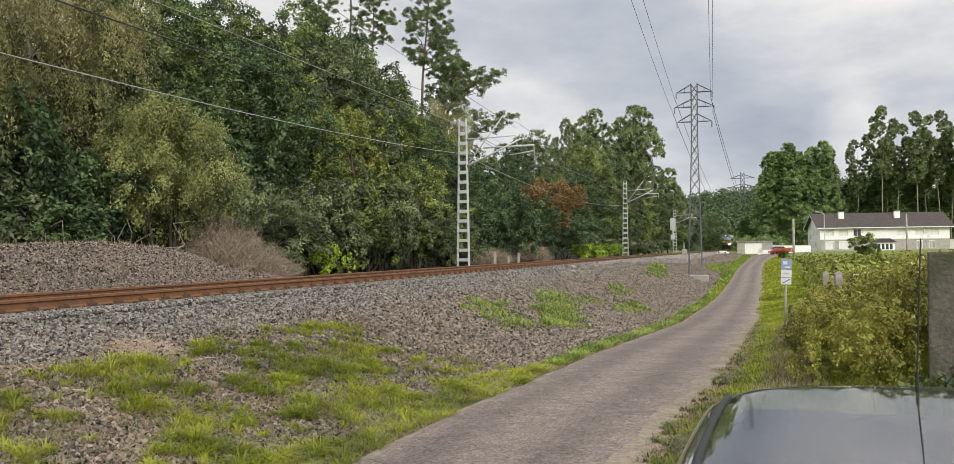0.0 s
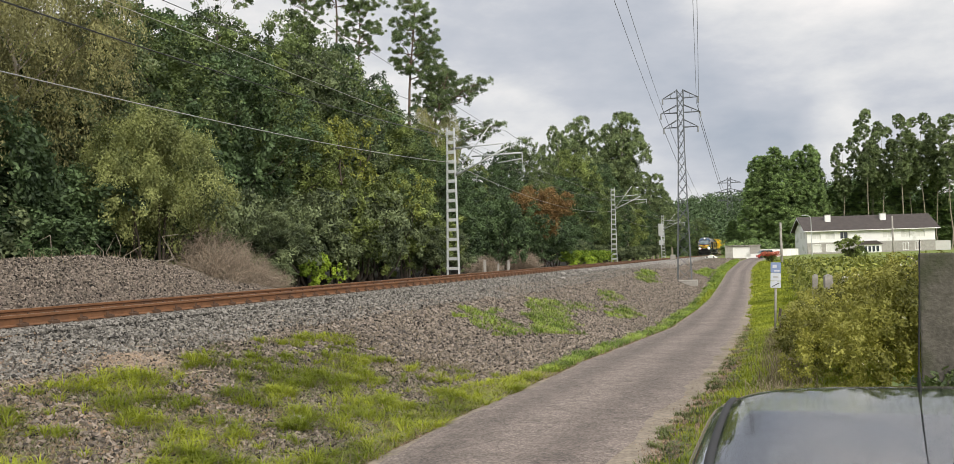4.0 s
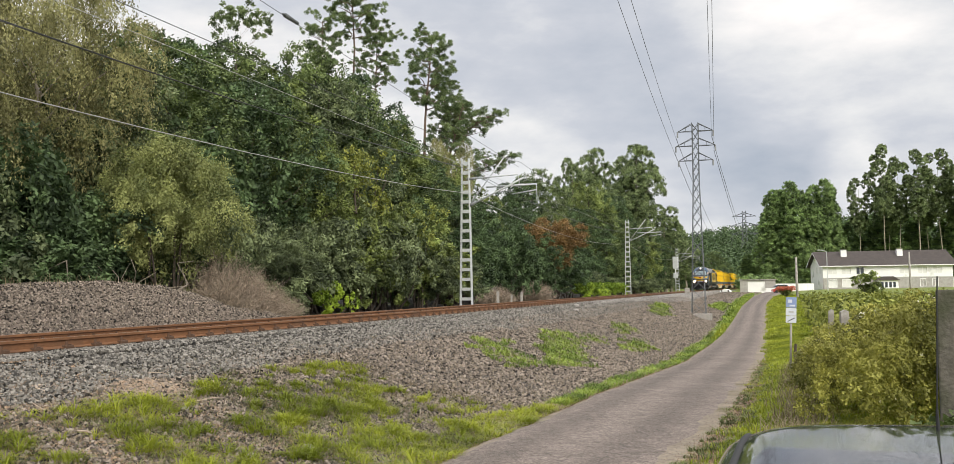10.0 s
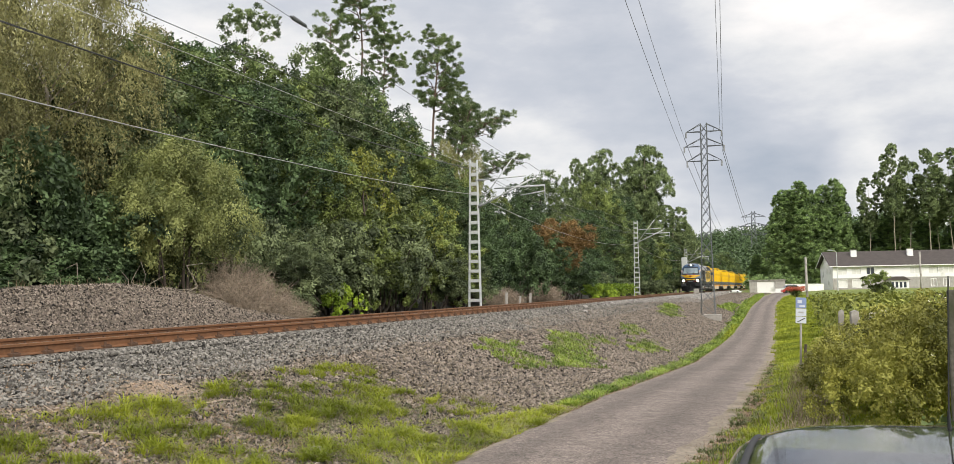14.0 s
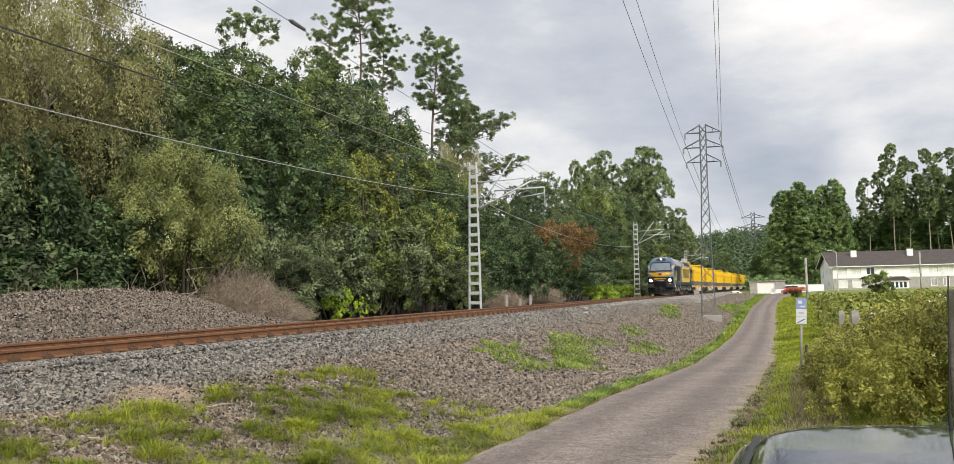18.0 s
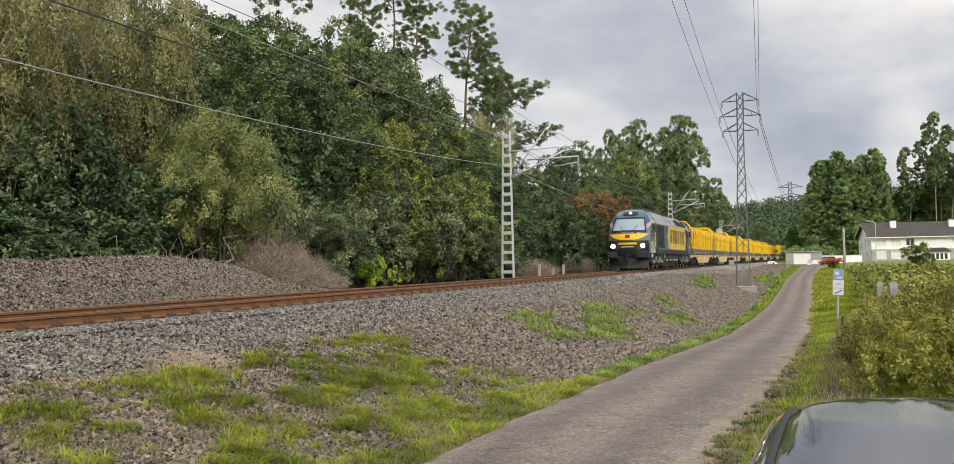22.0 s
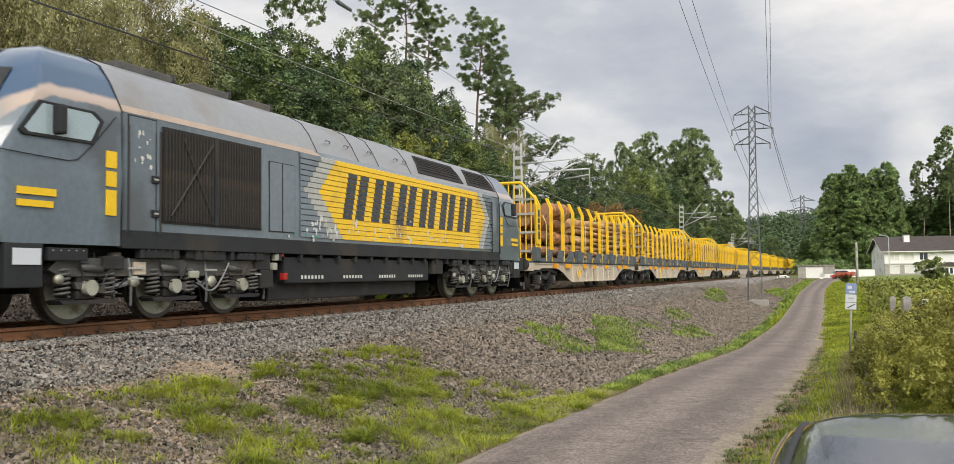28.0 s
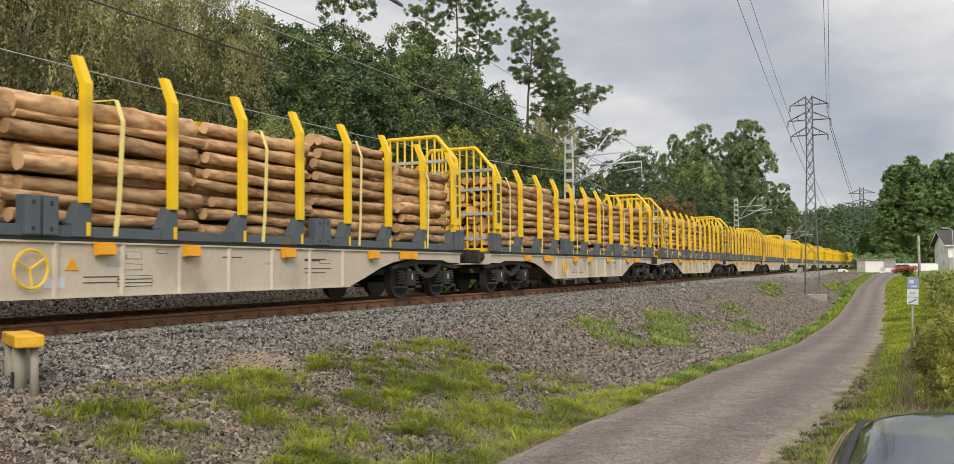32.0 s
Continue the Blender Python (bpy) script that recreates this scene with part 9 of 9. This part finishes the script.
def garage():
    root = thing("garage", pose(-3.45, 150, -0.6), "low grey stone garage with a white sliding door", "garage")
    part("wall", boxed(0, 1.2, 0, 5, 0, 2.15), "stonewall", root)
    part("wall", boxed(3.9, 5.5, 0, 5, 0.85, 2.15), "stonewall", root)
    part("wall", boxed(3.9, 5.5, 0.0, 5, 0, 0.85), "white", root)
    part("lintel", boxed(1.2, 3.9, 0, 5, 2.0, 2.15), "stonewall", root)
    part("door", boxed(1.2, 3.9, 0.12, 0.2, 0, 2.0), "white", root, "plain white garage door")
    part("roof", boxed(-0.15, 5.65, -0.15, 5.2, 2.15, 2.30), "concrete", root, "flat concrete roof slab")
    wall = thing("garden_wall", pose(2.1, 154, 0), "long whitewashed garden wall", "wall")
    d = math.degrees(math.atan2(17.5, 6.7))
    o = part("wall", boxed(0, 19.0, -0.1, 0.1, -1.2, 0.9), "white", wall)
    o.matrix_basis = pose(0, 0, 0, 0, 0, d)
    o = part("coping", boxed(0, 19.0, -0.14, 0.14, 0.9, 0.97), "offwhite", wall)
    o.matrix_basis = pose(0, 0, 0, 0, 0, d)
    wall2 = part("garden_wall", boxed(-6.5, 0, -0.1, 0.1, -1.2, 0.75), "white")
    wall2.matrix_basis = pose(8.6, 168, 0)
    tagged(wall2, "low whitewashed wall before the house", "wall")
    # white car bonnet and red car in the yard
    for x, y, mm, lab, tu, s in ((2.75, 141, "redcar", "small red car parked in the yard", 100, 0.62), (-5.3, 140, "white", "white tarpaulin-covered trailer beside the lane", 80, 0.35)):
        g = gz1(x, y)
        c = thing("yard_car" if mm == "redcar" else "covered_trailer", pose(x, y, g, 0, 0, tu), lab, "car" if mm == "redcar" else "trailer")
        out = [(-1.9, 0.35), (-1.9, 0.8), (-1.2, 0.92), (-0.7, 1.35), (0.7, 1.38), (1.3, 0.95), (1.9, 0.85), (1.95, 0.35)]
        b = prismed([(a * s / 0.85, z_ * s / 0.85) for a, z_ in out], "x", -0.78, 0.78)
        bmesh.ops.bevel(b, geom=b.edges[:], offset=0.06, segments=2, affect="EDGES")
        part("body", b, mm, c)
        for a in (-1.2, 1.2):
            for e in (-0.8, 0.66):
                part("wheel", tubed((e, a * s / 0.85, 0.3), (e + 0.14, a * s / 0.85, 0.3), 0.3 * s / 0.85, n=16), "rubber", c)
        if mm == "redcar":
            part("window", prismed([(-1.05, 0.95), (-0.66, 1.28), (0.66, 1.30), (1.15, 0.97)], "x", -0.80, 0.80), "glass", c)
    fl = shrub("flower_bush", 1.5, 1.2, 1800, 0.11, "leaf_fresh", 91, "green bush topped with red flowers by the lane", 10)
    put(fl, 2.75, 112, 0, 0.95, 0.85)
    rng = np.random.default_rng(3)
    v, f = leaf_cloud(np.array([(a, -0.3, 1.3) for a in (-0.8, -0.3, 0.3, 0.8)], float), np.full(4, 0.50), 1300, 0.11, rng, 0, 0.3, 1.0, 0.5)
    raw("blossom", v, f, "petal", fl, "orange-red blossoms")
    for x, y, top, lab in ((3.88, 110, 3.95, "grey concrete utility pole"), (21.5, 148, 5.5, "grey concrete utility pole before the house")):
        o = part("utility_pole", tubed((0, 0, -2.5), (0, 0, top), 0.17, 0.12, n=8), "concrete", None, smooth=True)
        o.matrix_basis = pose(x, y, 0)
        tagged(o, lab, "pole", "utility poles")
    r = thing("street_lamp", pose(9.9, 150, -0.7), "thin grey street lamp with a curved arm", "street lamp")
    part("mast", tubed((0, 0, 0), (0, 0, 6.6), 0.07, 0.05, n=8), "galv", r)
    part("arm", pipe(bmesh.new(), [(0, 0, 6.5), (-0.3, 0, 6.75), (-0.9, 0, 6.85)], 0.04, 6), "galv", r)
    part("lamp_head", boxed(-1.35, -0.75, -0.14, 0.14, 6.80, 6.95, 0.05), "galv", r)
    for i, (x, y, s) in enumerate(((-1.2, 172, 0.9), (1.5, 176, 1.0), (-2.6, 170, 0.8), (5.5, 182, 0.9), (-1.8, 184, 1.1))):
        hb = shrub("green_bush", 4.2, 3.4, 4200, 0.22, "leaf_poplar", 95 + i, "rounded green bush behind the garage", 12, group="bushes behind the garage")
        put(hb, x, y, 30 * i, s, 0.75 * s)


def trackside_small():
    # yellow-topped trestle
    x, y = -7.57, 5.95
    g = gz1(x, y)
    r = thing("yellow_trestle", pose(x, y, g, 0, 0, -30), "low trestle with a yellow painted plank on pale tube legs", "trestle")
    part("plank", boxed(-0.62, 0.26, -0.13, 0.13, 0.44, 0.56, 0.02), "yellowwood", r, "chipped yellow plank")
    for a, b, s in ((-0.02, -0.05, 0.070), (0.17, 0.06, 0.042), (-0.50, -0.05, 0.070), (-0.36, 0.07, 0.042)):
        part("leg", tubed((a, b, -0.06), (a - (0.0 if s > 0.05 else 0.06), b, 0.45), s, s * 0.92, n=14), "paletube", r, smooth=True)
    part("slot", boxed(0.005, 0.045, -0.128, -0.10, 0.04, 0.20, 0.01), "black", r)
    for i, (x, y, h, w) in enumerate(((-13.3, 44.6, 0.75, 0.14), (-13.2, 49.0, 0.7, 0.14), (-13.2, 46.8, 0.55, 0.10))):
        o = part("marker_post", boxed(-w / 2, w / 2, -w / 2, w / 2, -0.2, h, 0.02), "concrete")
        o.matrix_basis = pose(x, y, gz1(x, y), 0, 2 * i, 10)
        tagged(o, "small pale concrete marker beside the track", "marker", "track markers")
    o = part("cable_box", boxed(-0.3, 0.3, -0.25, 0.25, -0.2, 0.75, 0.03), "concrete")
    o.matrix_basis = pose(float(track_x(112)) + 2.3, 112, gz1(float(track_x(112)) + 2.3, 112))
    tagged(o, "pale concrete cable box beside the rails", "box")


build_ground()
build_road()
build_cover()
parked_car()
trail_sign()
cover_things()
grow_grass()
hedge()
house()
garage()
trackside_small()
build_track()


# ---- the train's run ----
RUN_T = (0, 4, 9, 13, 16.5, 19, 21, 23, 25.5, 27.5, 29, 30.5, 32)
RUN_U = (241.0, 211.0, 171.5, 138.5, 108.3, 86.3, 67.8, 49.2, 27.6, 11.6, 0.35, -10.78, -21.9)


def run(t):
    """Place of the locomotive's headlights along the track: a smooth curve through the plan's places."""
    T, U = np.array(RUN_T, float), np.array(RUN_U)
    s = np.gradient(U, T)
    i = int(np.clip(np.searchsorted(T, t, "right") - 1, 0, len(T) - 2))
    h = T[i + 1] - T[i]
    q = (t - T[i]) / h
    return float((2 * q**3 - 3 * q**2 + 1) * U[i] + (q**3 - 2 * q**2 + q) * h * s[i] + (-2 * q**3 + 3 * q**2) * U[i + 1] + (q**3 - q**2) * h * s[i + 1])


def car_pose(u, ya, yb):
    a, b = u + ya, u + yb
    xa, xb = float(track_x(a)), float(track_x(b))
    yaw = -math.atan2(xb - xa, b - a)
    return pose(xa - (xb - xa) / (b - a) * ya, u, 0, 0, 0, math.degrees(yaw))


def motions():
    for ob, ya, yb, off in TRAIN:
        walk(ob, [(t, car_pose(run(t) + off, ya, yb)) for t in np.arange(0, 32.01, 1.0)])
    u0 = run(0)
    for ob, r in SPIN:
        y = ob.matrix_basis.translation.y
        walk(ob, [(k / 15, pose(0, y, r) @ Matrix.Rotation((u0 - run(k / 15)) / r, 4, "X")) for k in range(481)])


motions()
